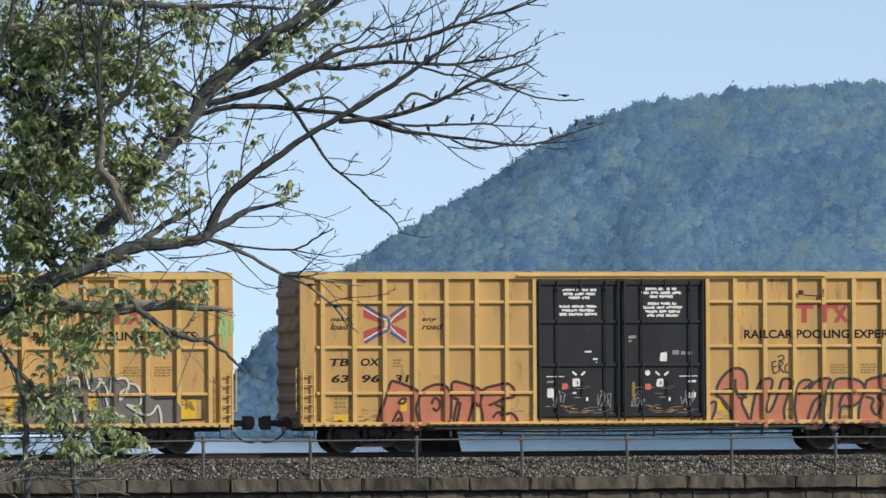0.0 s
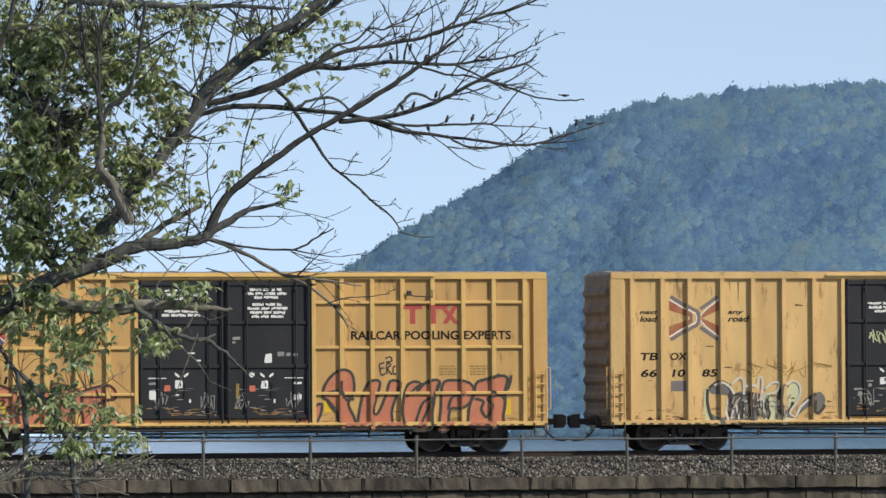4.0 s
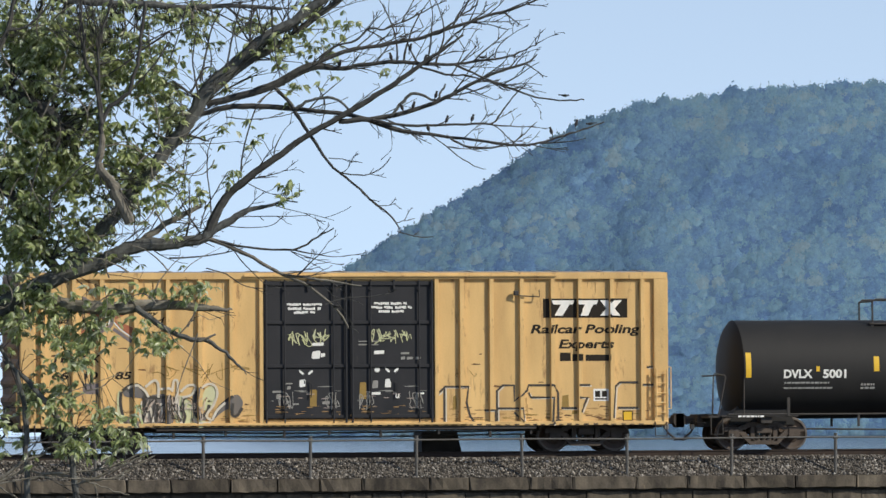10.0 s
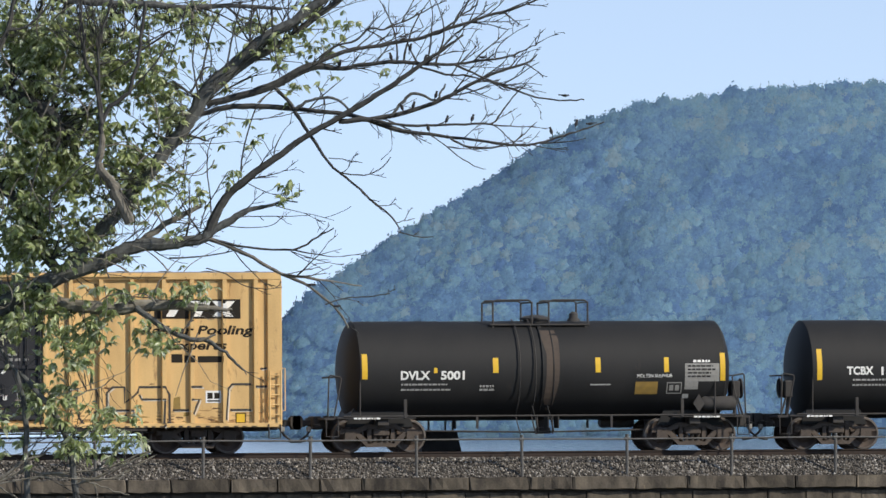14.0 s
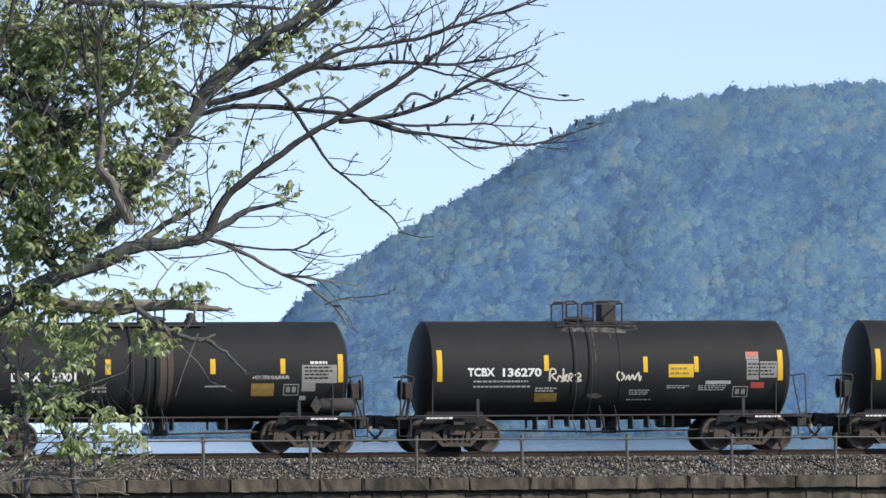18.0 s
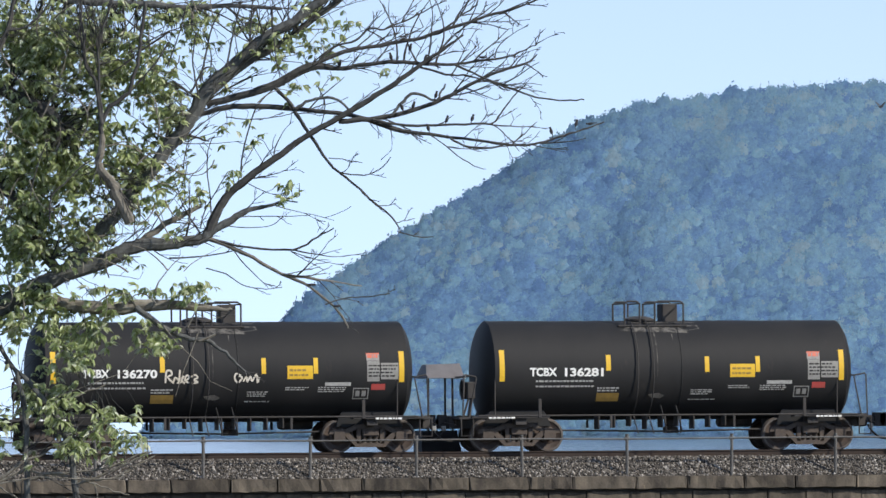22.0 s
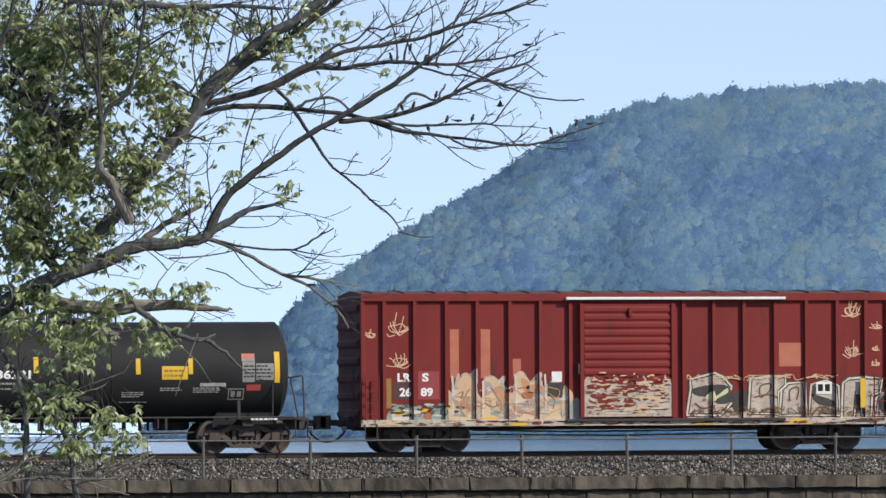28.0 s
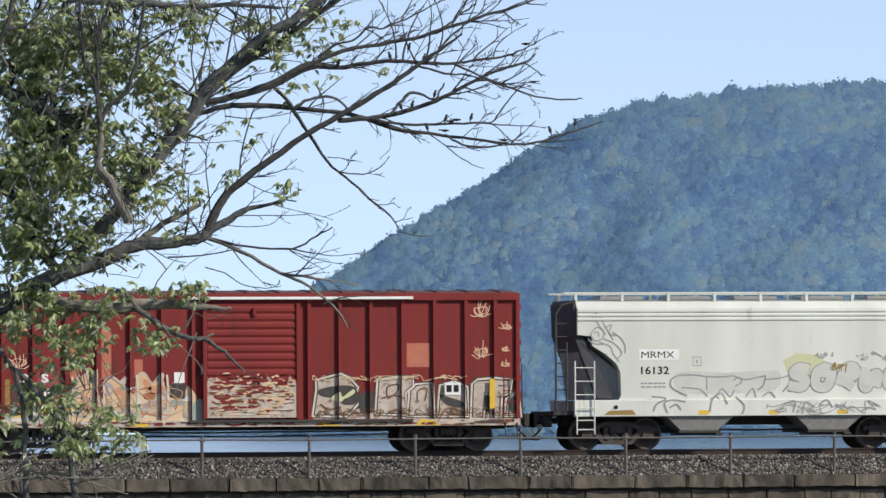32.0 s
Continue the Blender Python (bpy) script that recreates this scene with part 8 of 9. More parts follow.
def car_d():
    car, mid = tank_car(0.15, 10.9, (0.82, 10.0), 4.82, "black molten sulphur tank car with a brown centre stain", False)
    top_platform(car, 4.1, 7.05, 3.66, [(4.2, 5.35), (5.85, 7.0)], (5.6, 6.75, False))
    bm = flat_shapes([(5.45, 3.62), (5.92, 3.62), (6.02, 3.2), (6.0, 2.6), (5.98, 2.0), (5.86, 1.3), (5.7, 1.15), (5.56, 1.5), (5.6, 2.0), (5.62, 2.8), (5.5, 3.3)])
    on_tank("stain", bm, M_STAIN, car, "brown spill stain down the side", 0.003)
    for x in (5.5,):
        arc = [(x, -(TANK_R + 0.03) * math.cos(a), AXIS + (TANK_R + 0.03) * math.sin(a)) for a in (-0.9 + 0.24 * k for k in range(11))]
        pipe("strap", arc, 0.022, M_BLACK, car)
    strips(car, [(0.2, 0.36, 2.08, 2.8), (2.3, 2.4, 2.25, 2.4), (4.03, 4.19, 2.25, 2.68), (7.05, 7.2, 2.25, 2.68), (9.08, 9.22, 2.25, 2.68), (10.75, 10.9, 2.0, 2.8)])
    on_tank("lettering", words("DVLX", 1.33, 2.07, 0.23, 0.86, 0, 0.035), M_LETTER, car)
    on_tank("lettering", words("5001", 2.5, 2.07, 0.23, 0.70, 0, 0.035), M_LETTER, car)
    on_tank("stencil", lines_of_writing(1.35, 1.9, 1.65, 2, 0.05, 91, 3.0), M_STENCIL, car)
    on_tank("lettering", words("MOLTEN SULPHUR", 8.28, 2.1, 0.1, 1.05, 0, 0.02), M_LETTER, car)
    on_tank("ochre_patch", flat_shapes(block(8.24, 8.9, 1.62, 1.98)), M_OCHRE, car)
    on_tank("label_frame", flat_shapes(block(9.17, 9.62, 1.63, 1.66), block(9.17, 9.62, 1.93, 1.96), block(9.17, 9.2, 1.66, 1.93), block(9.59, 9.62, 1.66, 1.93), block(9.25, 9.37, 1.72, 1.88), block(9.42, 9.54, 1.72, 1.88)), M_PANELGREY, car)
    on_tank("data_block", flat_shapes(block(9.7, 10.72, 1.98, 2.5), block(9.7, 10.1, 1.75, 1.98)), M_PANELGREY, car, "grey stencilled data panel")
    on_tank("data_panel", lines_of_writing(9.78, 2.4, 0.85, 4, 0.05, 92, 2.0), M_BLACK, car, proud=0.008)
    on_tank("stencil", lines_of_writing(9.95, 2.53, 0.5, 1, 0.07, 93), M_LETTER, car)
    on_tank("stencil", lines_of_writing(3.65, 1.84, 0.45, 2, 0.06, 94), M_STENCIL, car)
    on_tank("stencil", flat_shapes(block(6.9, 7.5, 1.88, 1.92), block(9.66, 9.84, 1.5, 1.62)), M_STENCIL, car)
    bm = bmesh.new()
    lathe(bm, [(0.17, -0.5), (0.21, -0.42), (0.21, 0.42), (0.17, 0.5)], pose(10.75, -1.15, 1.35, 0, 90, 0), 16)
    part("brake_cylinder", bm, M_UNDER, car, smooth=True)
    bm = bmesh.new()
    prism(bm, [(9.95, 1.35), (10.12, 1.1), (10.29, 1.35), (10.12, 1.62)], -1.38, -1.32)
    part("placard_holder", bm, M_UNDER, car)
    return car


def number_tank(first, second, seed, label):
    car, mid = tank_car(0.15, 10.6, (0.92, 9.58), 4.36, label)
    top_platform(car, 3.95, 6.0, 3.62, [(4.15, 4.6), (5.05, 5.9)], (4.75, 5.6, True))
    on_tank("dried_spill", flat_shapes([(4.1, 3.7), (6.3, 3.7), (6.35, 3.5), (5.7, 3.42), (5.2, 3.5), (4.7, 3.46), (4.15, 3.52)]), M_SPILL, car, "pale dried spill round the manway", 0.003)
    on_tank("dried_spill", flat_shapes([(4.93, 3.4), (4.97, 3.4), (4.96, 2.4), (4.94, 2.1)], [(4.7, 1.62), (5.0, 1.66), (5.2, 1.58), (5.05, 1.5), (4.75, 1.52)], [(5.45, 3.36), (5.49, 3.36), (5.47, 3.1)]), M_SPILL, car, "", 0.003)
    on_tank("drip_apron", flat_shapes([(3.99, 3.5), (3.99, 3.44), (6.01, 3.38), (5.86, 3.64), (5.64, 3.62), (5.67, 3.48)]), M_SPILL, car, "pale apron plate below the platform", 0.006)
    strips(car, [(0.28, 0.43, 2.0, 2.9), (3.42, 3.56, 2.3, 2.75), (6.35, 6.48, 2.25, 2.7), (7.86, 7.99, 2.25, 2.7), (10.35, 10.5, 2.0, 2.88)])
    on_tank("lettering", words(first, 1.17, 2.16, 0.22, 0.8, 0, 0.035), M_LETTER, car)
    on_tank("lettering", words(second, 2.2, 2.15, 0.22, 1.14, 0, 0.035), M_LETTER, car)
    on_tank("stencil", lines_of_writing(1.35, 1.98, 1.75, 2, 0.05, seed, 3.0), M_STENCIL, car)
    on_tank("yellow_sign", flat_shapes(block(7.1, 7.84, 2.1, 2.48)), M_SAFETY, car, "yellow sign with two rows of dark writing")
    on_tank("sign_writing", lines_of_writing(7.16, 2.32, 0.62, 2, 0.06, seed + 1, 2.3), M_OCHRE, car, proud=0.007)
    on_tank("placard", flat_shapes(block(9.4, 9.78, 2.61, 2.83)), M_PANELGREY, car)
    on_tank("red_edge", flat_shapes(block(9.4, 9.78, 2.79, 2.83)), M_STICKER, car, proud=0.006)
    on_tank("sign_writing", lines_of_writing(9.43, 2.69, 0.32, 1, 0.09, seed + 5), M_STICKER, car, proud=0.007)
    on_tank("data_block", flat_shapes(block(9.42, 9.78, 2.02, 2.6), block(9.82, 10.33, 2.08, 2.55)), M_PANELGREY, car, "grey stencilled data panel")
    on_tank("data_panel", lines_of_writing(9.46, 2.45, 0.84, 4, 0.045, seed + 2, 2.2), M_BLACK, car, proud=0.007)
    on_tank("placard", flat_shapes(block(9.55, 9.95, 1.78, 1.95)), M_LOGORED, car)
    on_tank("label_frame", flat_shapes(block(9.02, 9.48, 1.52, 1.55), block(9.02, 9.48, 1.81, 1.84), block(9.02, 9.05, 1.55, 1.81), block(9.45, 9.48, 1.55, 1.81), block(9.1, 9.22, 1.6, 1.76), block(9.28, 9.4, 1.6, 1.76)), M_PANELGREY, car)
    on_tank("stencil", flat_shapes(block(8.2, 8.95, 1.9, 2.0)), M_STENCIL, car)
    for x, z, w, n in ((7.05, 1.84, 0.7, 2), (8.0, 1.84, 0.9, 3), (5.95, 1.72, 0.65, 3), (5.9, 1.45, 0.8, 1)):
        on_tank("stencil", lines_of_writing(x, z, w, n, 0.03, seed + int(x * 7), 1.9), M_STENCIL, car)
    on_tank("ochre_patch", flat_shapes(block(3.17, 3.83, 1.42, 1.66)), M_OCHRE, car)
    on_tank("stencil", lines_of_writing(3.17, 1.78, 0.65, 2, 0.045, seed + 4), M_STENCIL, car)
    return car


def car_e():
    car = number_tank("TCBX", "136270", 101, "black tank car with yellow strips and a white tag")
    for pts in ([(3.58, 2.0), (3.6, 2.32), (3.72, 2.35), (3.76, 2.24), (3.64, 2.17), (3.82, 1.99)],
                [(3.8, 2.0), (3.86, 2.16), (3.97, 2.05), (3.91, 1.99)],
                [(3.99, 2.37), (3.98, 1.99), (4.1, 2.2), (4.01, 2.1), (4.14, 1.99)],
                [(4.16, 2.07), (4.27, 2.16), (4.19, 2.22), (4.14, 2.08), (4.26, 2.0)],
                [(4.32, 2.17), (4.43, 2.23), (4.5, 2.15), (4.38, 2.08), (4.52, 2.03), (4.35, 1.98)],
                [(5.75, 2.21), (5.62, 2.26), (5.57, 2.13), (5.67, 2.01), (5.79, 2.14), (5.7, 2.2)],
                [(5.82, 2.03), (5.91, 2.17), (5.94, 2.03), (6.03, 2.18), (6.08, 2.04), (6.2, 2.24), (6.24, 2.0), (6.28, 2.15)]):
        bm = bmesh.new()
        ribbon(bm, curve(pts), 0.05)
        on_tank("white_tag", bm, M_GRAF_WHITE, car, "white painted scrawl")
    return car


def car_f():
    return number_tank("TCBX", "136281", 111, "black tank car with yellow reflective strips, tinged brown on top")


# ---- the red boxcar ----
def car_g():
    car = new("boxcar")
    tagged(car, "oxide-red boxcar with a corrugated door and graffiti along the bottom", "railway boxcar", group="train of freight cars")
    length, face = 15.65, 1.5
    bm = bmesh.new()
    box(bm, 0.1, length - 0.1, -face, face, 0.85, 4.42, 0.02)
    part("body", bm, M_RED, car)
    bm = bmesh.new()
    profile_x(bm, [(-1.56, 4.42), (-1.56, 4.50), (-0.8, 4.58), (0, 4.62), (0.8, 4.58), (1.56, 4.50), (1.56, 4.42)], 0.02, length - 0.02)
    roof = part("roof", bm, M_REDROOF, car, "dull red-brown ribbed roof")
    for k in range(17):
        x = length * (k + 0.5) / 17
        bm = bmesh.new()
        profile_x(bm, [(-1.55, 4.49), (-1.5, 4.55), (-0.8, 4.61), (0, 4.64), (0.8, 4.61), (1.5, 4.55), (1.55, 4.49)], x - 0.1, x + 0.1)
        part("roof_rib", bm, M_REDROOF, roof)
    posts_l, posts_r = [0.69, 1.58, 2.51, 3.41, 4.37, 5.27, 6.15], [9.5, 10.4, 11.3, 12.23, 13.16, 14.08, 14.94]
    for s in (-1, 1):
        y0, y1 = sorted((s * 1.48, s * 1.60))
        bar("top_sill", (0.0, length, y0, y1, 4.30, 4.515), M_RED, car)
        bar("side_sill", (0.0, length, y0, y1, 0.72, 0.92), M_GRAF_PALE if s < 0 else M_RED, car, "paint-smeared side sill" if s < 0 else "")
    covers = side_posts(car, posts_l + posts_r, 0.14, 0.92, 4.30, face, 0.10, M_RED)
    for x, s in ((0.0, -1), (length, 1)):
        for y in (-1.46, 1.46):
            bar("corner_post", (min(x, x - s * 0.12), max(x, x - s * 0.12), min(y, y * 1.085), max(y, y * 1.085), 0.74, 4.44), M_RED, car, bev=0.015)
        # the darker red paints shade onto the leading end only
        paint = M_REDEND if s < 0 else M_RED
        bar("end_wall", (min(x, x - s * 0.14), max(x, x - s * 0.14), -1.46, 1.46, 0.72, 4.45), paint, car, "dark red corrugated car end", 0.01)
        for k in range(7):
            z = 1.1 + k * 0.5
            bm = bmesh.new()
            prism(bm, [(x, z - 0.14), (x + s * 0.08, z - 0.05), (x + s * 0.08, z + 0.05), (x, z + 0.14)], -1.4, 1.4)
            part("end_rib", bm, paint, car)
        ladder(car, min(x - s * 0.12, x - s * 0.5), max(x - s * 0.12, x - s * 0.5), -1.68, 0.9, 2.2, 4, M_RED)
        pipe("sill_step", [(x - s * 0.1, -1.62, 0.8), (x - s * 0.1, -1.64, 0.4), (x - s * 0.45, -1.64, 0.4), (x - s * 0.45, -1.62, 0.8)], 0.02, M_UNDER, car)
        pipe("grab_iron", [(x, -1.2, 0.9), (x + s * 0.14, -1.2, 0.9), (x + s * 0.14, -1.2, 2.5), (x, -1.2, 2.5)], 0.02, M_UNDER, car)
        coupler(car, x, s, 0.95)
    door = bar("door", (6.42, 9.22, -1.60, -1.5, 0.95, 4.22), M_RED, car, "sliding door with horizontal corrugations", 0.012)
    for k in range(14):
        z = 1.12 + k * 0.225
        bm = bmesh.new()
        profile_x(bm, [(-1.60, z - 0.1), (-1.632, z - 0.04), (-1.632, z + 0.04), (-1.60, z + 0.1)], 6.55, 9.1)
        part("corrugation", bm, M_RED, door)
    for x in (6.47, 9.17):
        bar("door_edge", (x - 0.06, x + 0.06, -1.67, -1.58, 0.95, 4.22), M_RED, door)
    bar("door_latch", (6.33, 6.39, -1.72, -1.62, 2.2, 2.5), M_UNDER, door)
    bar("door_stop", (7.85, 7.95, -1.7, -1.64, 3.86, 4.1), M_RED, door)
    bar("door_track", (6.0, 12.5, -1.72, -1.62, 4.33, 4.41), M_LETTER, car, "white-painted door track")
    bar("lower_track", (6.0, 12.5, -1.68, -1.6, 0.84, 0.92), M_UNDER, car)
    rnd = random.Random(77)
    ragged = [(6.5, 0.98), (9.15, 0.98)]
    for k in range(34):
        ragged.append((9.15 - 2.65 * k / 33, 1.95 + 0.12 * math.sin(k * 0.7) + rnd.uniform(-0.12, 0.2)))
    coat("worn_paint", flat_shapes(ragged), -1.647, M_GRAF_PALE, car, label="worn cream paint over the lower door")
    for k, (paint, z0, z1, n, long, high) in enumerate(((M_GRAF_CREAM, 1.0, 2.1, 60, (0.15, 0.6), (0.05, 0.14)), (M_RED, 1.1, 2.25, 120, (0.12, 0.5), (0.03, 0.13)), (M_RUSTMARK, 1.0, 1.95, 60, (0.08, 0.4), (0.02, 0.07)),
                                                        (M_GRAF_CREAM, 1.5, 2.3, 34, (0.05, 0.3), (0.02, 0.09)), (M_GRAF_WHITE, 1.0, 1.3, 10, (0.3, 0.9), (0.02, 0.045)), (M_GRAF_BLACK, 1.05, 1.9, 18, (0.08, 0.35), (0.012, 0.03)))):
        tagged(coat("peeling_paint", smears(6.52, 9.13, z0, z1, n, 121 + k, long, high), -1.650 - 0.003 * k, paint, car, label="flaking paint over rust"), kind="stuff")
    for k, (paint, n) in enumerate(((M_RUSTMARK, 60), (M_RED, 40), (M_GRAF_CREAM, 30), (M_GRAF_BLACK, 26))):
        tagged(coat("sill_smear", smears(0.05, length - 0.05, 0.73, 0.915, n, 141 + k, (0.1, 0.6), (0.02, 0.09)), -1.601 - 0.003 * k, paint, car, label="smeared paint and dirt on the sill"), kind="stuff")
    y = -face
    lettered(car, y, [("LR", 1.08, 2.02, 0.22, 0.40), ("S", 1.8, 2.02, 0.22, 0.2), ("26", 1.14, 1.6, 0.22, 0.34), ("89", 1.76, 1.6, 0.22, 0.36)], M_LETTER, (), 0, 0.04)
    coat("red_patch", flat_shapes(block(1.68, 2.3, 1.5, 2.3)), y + 0.002, M_PATCHRED, car)
    coat("dark_patch", flat_shapes(block(0.95, 1.55, 1.5, 1.98)), y + 0.002, M_REDROOF, car)
    for x0, x1, z1 in ((2.62, 2.88, 3.5), (3.52, 3.8, 3.5), (4.46, 4.7, 2.65)):
        coat("pink_patch", flat_shapes(block(x0, x1, 2.1, z1)), y, M_GRAF_PINK, car)
    coat("pink_patch", flat_shapes(block(12.35, 13.02, 2.4, 3.08)), y, M_GRAF_PINK, car)
    over = [(a, b, c - 0.003) for a, b, c in covers]
    def layer(depth):
        return [(a, b, c - depth) for a, b, c in covers]
    cream = [
        [(2.61, 0.81), (2.64, 1.56), (2.74, 1.83), (3.02, 2.23), (3.29, 2.09), (3.38, 1.64), (3.35, 1.07), (3.49, 0.8)],
        [(3.56, 0.8), (3.59, 1.64), (3.61, 2.04), (3.81, 2.16), (4.02, 2.03), (4.23, 1.79), (4.17, 1.39), (4.29, 0.8)],
        [(4.43, 0.8), (4.5, 1.79), (4.55, 2.18), (4.75, 2.27), (4.96, 1.98), (5.24, 2.09), (5.3, 1.63), (5.25, 1.06), (5.39, 0.79)],
        [(5.36, 0.79), (5.42, 1.55), (5.53, 1.95), (5.78, 1.79), (6.04, 1.46), (6.06, 1.27), (5.86, 1.06), (6.0, 0.79)],
    ]
    spikes = [
        [(2.71, 1.64), (2.84, 2.25), (2.94, 2.04), (2.87, 1.64)],
        [(3.15, 2.09), (3.39, 2.38), (3.37, 1.8)],
        [(3.89, 1.79), (4.15, 2.15), (4.25, 2.08), (4.05, 1.71)],
        [(4.94, 1.92), (5.22, 2.27), (5.3, 2.14), (5.07, 1.87)],
        [(5.53, 1.95), (5.78, 2.14), (5.86, 2.01), (5.66, 1.82)],
    ]
    stripes = [
        [(2.68, 2.17), (2.71, 1.64), (2.69, 1.06)],
        [(4.53, 2.21), (4.56, 1.63), (4.54, 1.05)],
        [(5.4, 2.21), (5.43, 1.63), (5.41, 0.95)],
        [(3.58, 2.02), (3.59, 1.56), (3.56, 1.06)],
    ]
    peach = [
        [(3.89, 1.79), (4.14, 1.89), (4.28, 1.63), (4.22, 1.28), (4.05, 1.63)],
        [(4.71, 2.08), (4.91, 2.01), (4.94, 1.73), (4.78, 1.79)],
        [(2.91, 1.45), (3.23, 1.48), (3.33, 1.19), (2.99, 1.16)],
        [(4.88, 1.87), (5.24, 1.92), (5.24, 1.69), (4.91, 1.68)],
    ]
    lilac = [
        [(4.58, 1.37), (4.91, 1.4), (4.94, 1.21), (4.61, 1.16)],
        [(4.02, 0.96), (4.46, 1.07), (4.54, 0.79), (4.08, 0.78)],
        [(3.56, 1.96), (3.76, 1.99), (3.89, 1.76), (3.63, 1.6)],
    ]
    maroon = [
        [(4.74, 1.68), (5.04, 1.69), (5.04, 1.53), (4.76, 1.52)],
        [(1.86, 1.07), (2.05, 1.11), (2.05, 0.81), (1.92, 0.79)],
    ]
    teal = [
        [(0.81, 0.82), (0.86, 1.2), (1.19, 1.36), (1.6, 1.29), (1.84, 1.08), (1.86, 0.81)],
        [(2.0, 0.79), (2.09, 1.19), (2.41, 1.4), (2.61, 1.19), (2.64, 0.92), (2.74, 0.79)],
        [(6.05, 0.79), (6.09, 1.3), (6.35, 1.54), (6.48, 1.22), (6.45, 0.78)],
    ]
    white_bits = [
        [(0.91, 0.98), (1.03, 1.12), (1.27, 1.12), (1.43, 0.97), (1.27, 0.88), (1.01, 0.88)],
        [(3.89, 1.07), (4.08, 1.18), (4.15, 1.02)],
    ]
    orange = [
        [(3.47, 0.8), (3.56, 0.95), (3.89, 0.99), (4.03, 0.89), (3.98, 0.78)],
    ]
    red_strokes = [
        [(3.36, 1.35), (3.48, 1.28), (3.56, 1.38)],
        [(3.97, 1.34), (4.08, 1.41), (4.22, 1.31)],
        [(4.38, 1.82), (4.55, 1.79), (4.88, 1.85)],
        [(2.82, 1.64), (2.99, 1.72), (2.94, 1.54)],
        [(3.2, 1.8), (3.07, 1.61), (3.23, 1.54)],
        [(3.64, 1.39), (3.85, 1.28), (4.08, 1.34)],
        [(4.62, 0.99), (4.87, 1.11), (5.17, 1.02)],
        [(5.53, 1.63), (5.69, 1.43), (5.63, 1.21)],
    ]
    pale_letters = [
        [(9.59, 1.01), (9.71, 1.77), (9.7, 2.03), (10.0, 2.12), (10.41, 2.22), (10.66, 2.12), (10.93, 1.83), (10.86, 1.6), (10.97, 1.4), (10.74, 1.15), (10.59, 1.0)],
        [(11.42, 1.06), (11.49, 2.05), (12.08, 2.13), (12.53, 2.11), (12.54, 1.83), (12.32, 1.67), (12.3, 1.03)],
        [(12.35, 0.99), (12.42, 1.75), (12.61, 1.91), (13.09, 1.95), (13.14, 0.99)],
        [(13.22, 0.99), (13.31, 1.88), (13.75, 1.99), (14.1, 1.83), (14.14, 0.98)],
        [(14.21, 0.93), (14.25, 1.91), (14.42, 2.04), (14.92, 2.08), (15.44, 2.03), (15.37, 1.64), (15.13, 1.56), (15.1, 0.98), (14.81, 0.98), (14.8, 1.55), (14.67, 1.65), (14.59, 0.93)],
        [(15.18, 0.98), (15.25, 1.48), (15.61, 1.74), (15.7, 0.97)],
    ]
    black_bits = [
        [(9.8, 1.77), (10.33, 1.88), (10.83, 1.83), (10.92, 1.4), (10.49, 1.34), (10.24, 1.51), (9.83, 1.6)],
        [(10.96, 1.6), (11.32, 1.73), (11.35, 1.14), (10.99, 1.15)],
        [(13.29, 1.59), (13.63, 1.52), (13.99, 1.39), (13.93, 1.23), (13.49, 1.33)],
        [(14.61, 1.55), (14.78, 1.51), (14.78, 1.09), (14.63, 1.09)],
        [(15.37, 1.48), (15.59, 1.54), (15.6, 1.12), (15.38, 1.12)],
        [(13.33, 1.78), (13.43, 1.85), (13.43, 1.59), (13.31, 1.55)],
    ]
    slash = [
        [(10.13, 1.51), (10.38, 1.7), (10.46, 1.55), (10.78, 1.78), (10.81, 1.65), (10.51, 1.49), (10.39, 1.41)],
    ]
    loops = [
        [(11.76, 1.59), (11.79, 1.84), (12.09, 1.9), (12.04, 1.67), (11.79, 1.5)],
        [(12.66, 1.4), (12.67, 1.72), (12.93, 1.78), (12.86, 1.43)],
        [(13.29, 0.94), (13.57, 1.23), (13.99, 1.1)],
        [(11.59, 1.51), (11.99, 1.59), (12.26, 1.5)],
        [(9.83, 1.36), (10.07, 1.2), (10.41, 1.28)],
        [(11.74, 1.03), (11.99, 1.19), (12.29, 1.07)],
        [(11.07, 1.03), (11.24, 1.24), (11.49, 1.08)],
        [(13.49, 1.13), (13.82, 1.02), (14.08, 1.13)],
    ]
    for pts in teal:
        filled(pts, car, y, covers, M_GRAF_TEAL, 0.001)
    rnd, jag = random.Random(91), [(2.55, 0.93), (6.25, 0.93)]
    for k in range(30):
        jag.append((6.25 - 3.7 * k / 29, 1.72 + 0.16 * math.sin(k * 1.1) + rnd.uniform(-0.15, 0.15)))
    coat("graffiti_ground", flat_shapes(jag), y - 0.0005, M_GRAF_CREAM, car, layer(0.0005), "cream sprayed ground")
    for k, (paint, n) in enumerate(((M_GRAF_TEAL, 12), (M_GRAF_WHITE, 26), (M_GRAF_PEACH, 14), (M_GRAF_LILAC, 14))):
        tagged(coat("low_smear", smears(2.6, 6.2, 0.95, 1.9, n, 191 + k, (0.1, 0.4), (0.04, 0.2)), y - 0.0105 - 0.001 * k, paint, car, layer(0.0105 + 0.001 * k), "overlapping sprayed smears"), kind="stuff")
    for pts in spikes:
        filled(pts, car, y, covers, M_GRAF_PALE, 0.002, "graffiti_spike")
    for k, pts in enumerate(cream):
        filled(pts, car, y, covers, M_GRAF_CREAM, 0.004, "graffiti", "cream and peach sprayed figure")
        stroked(pts, 0.05, car, y, covers, M_GRAF_PALE, 0.007, "graffiti_edge", True)
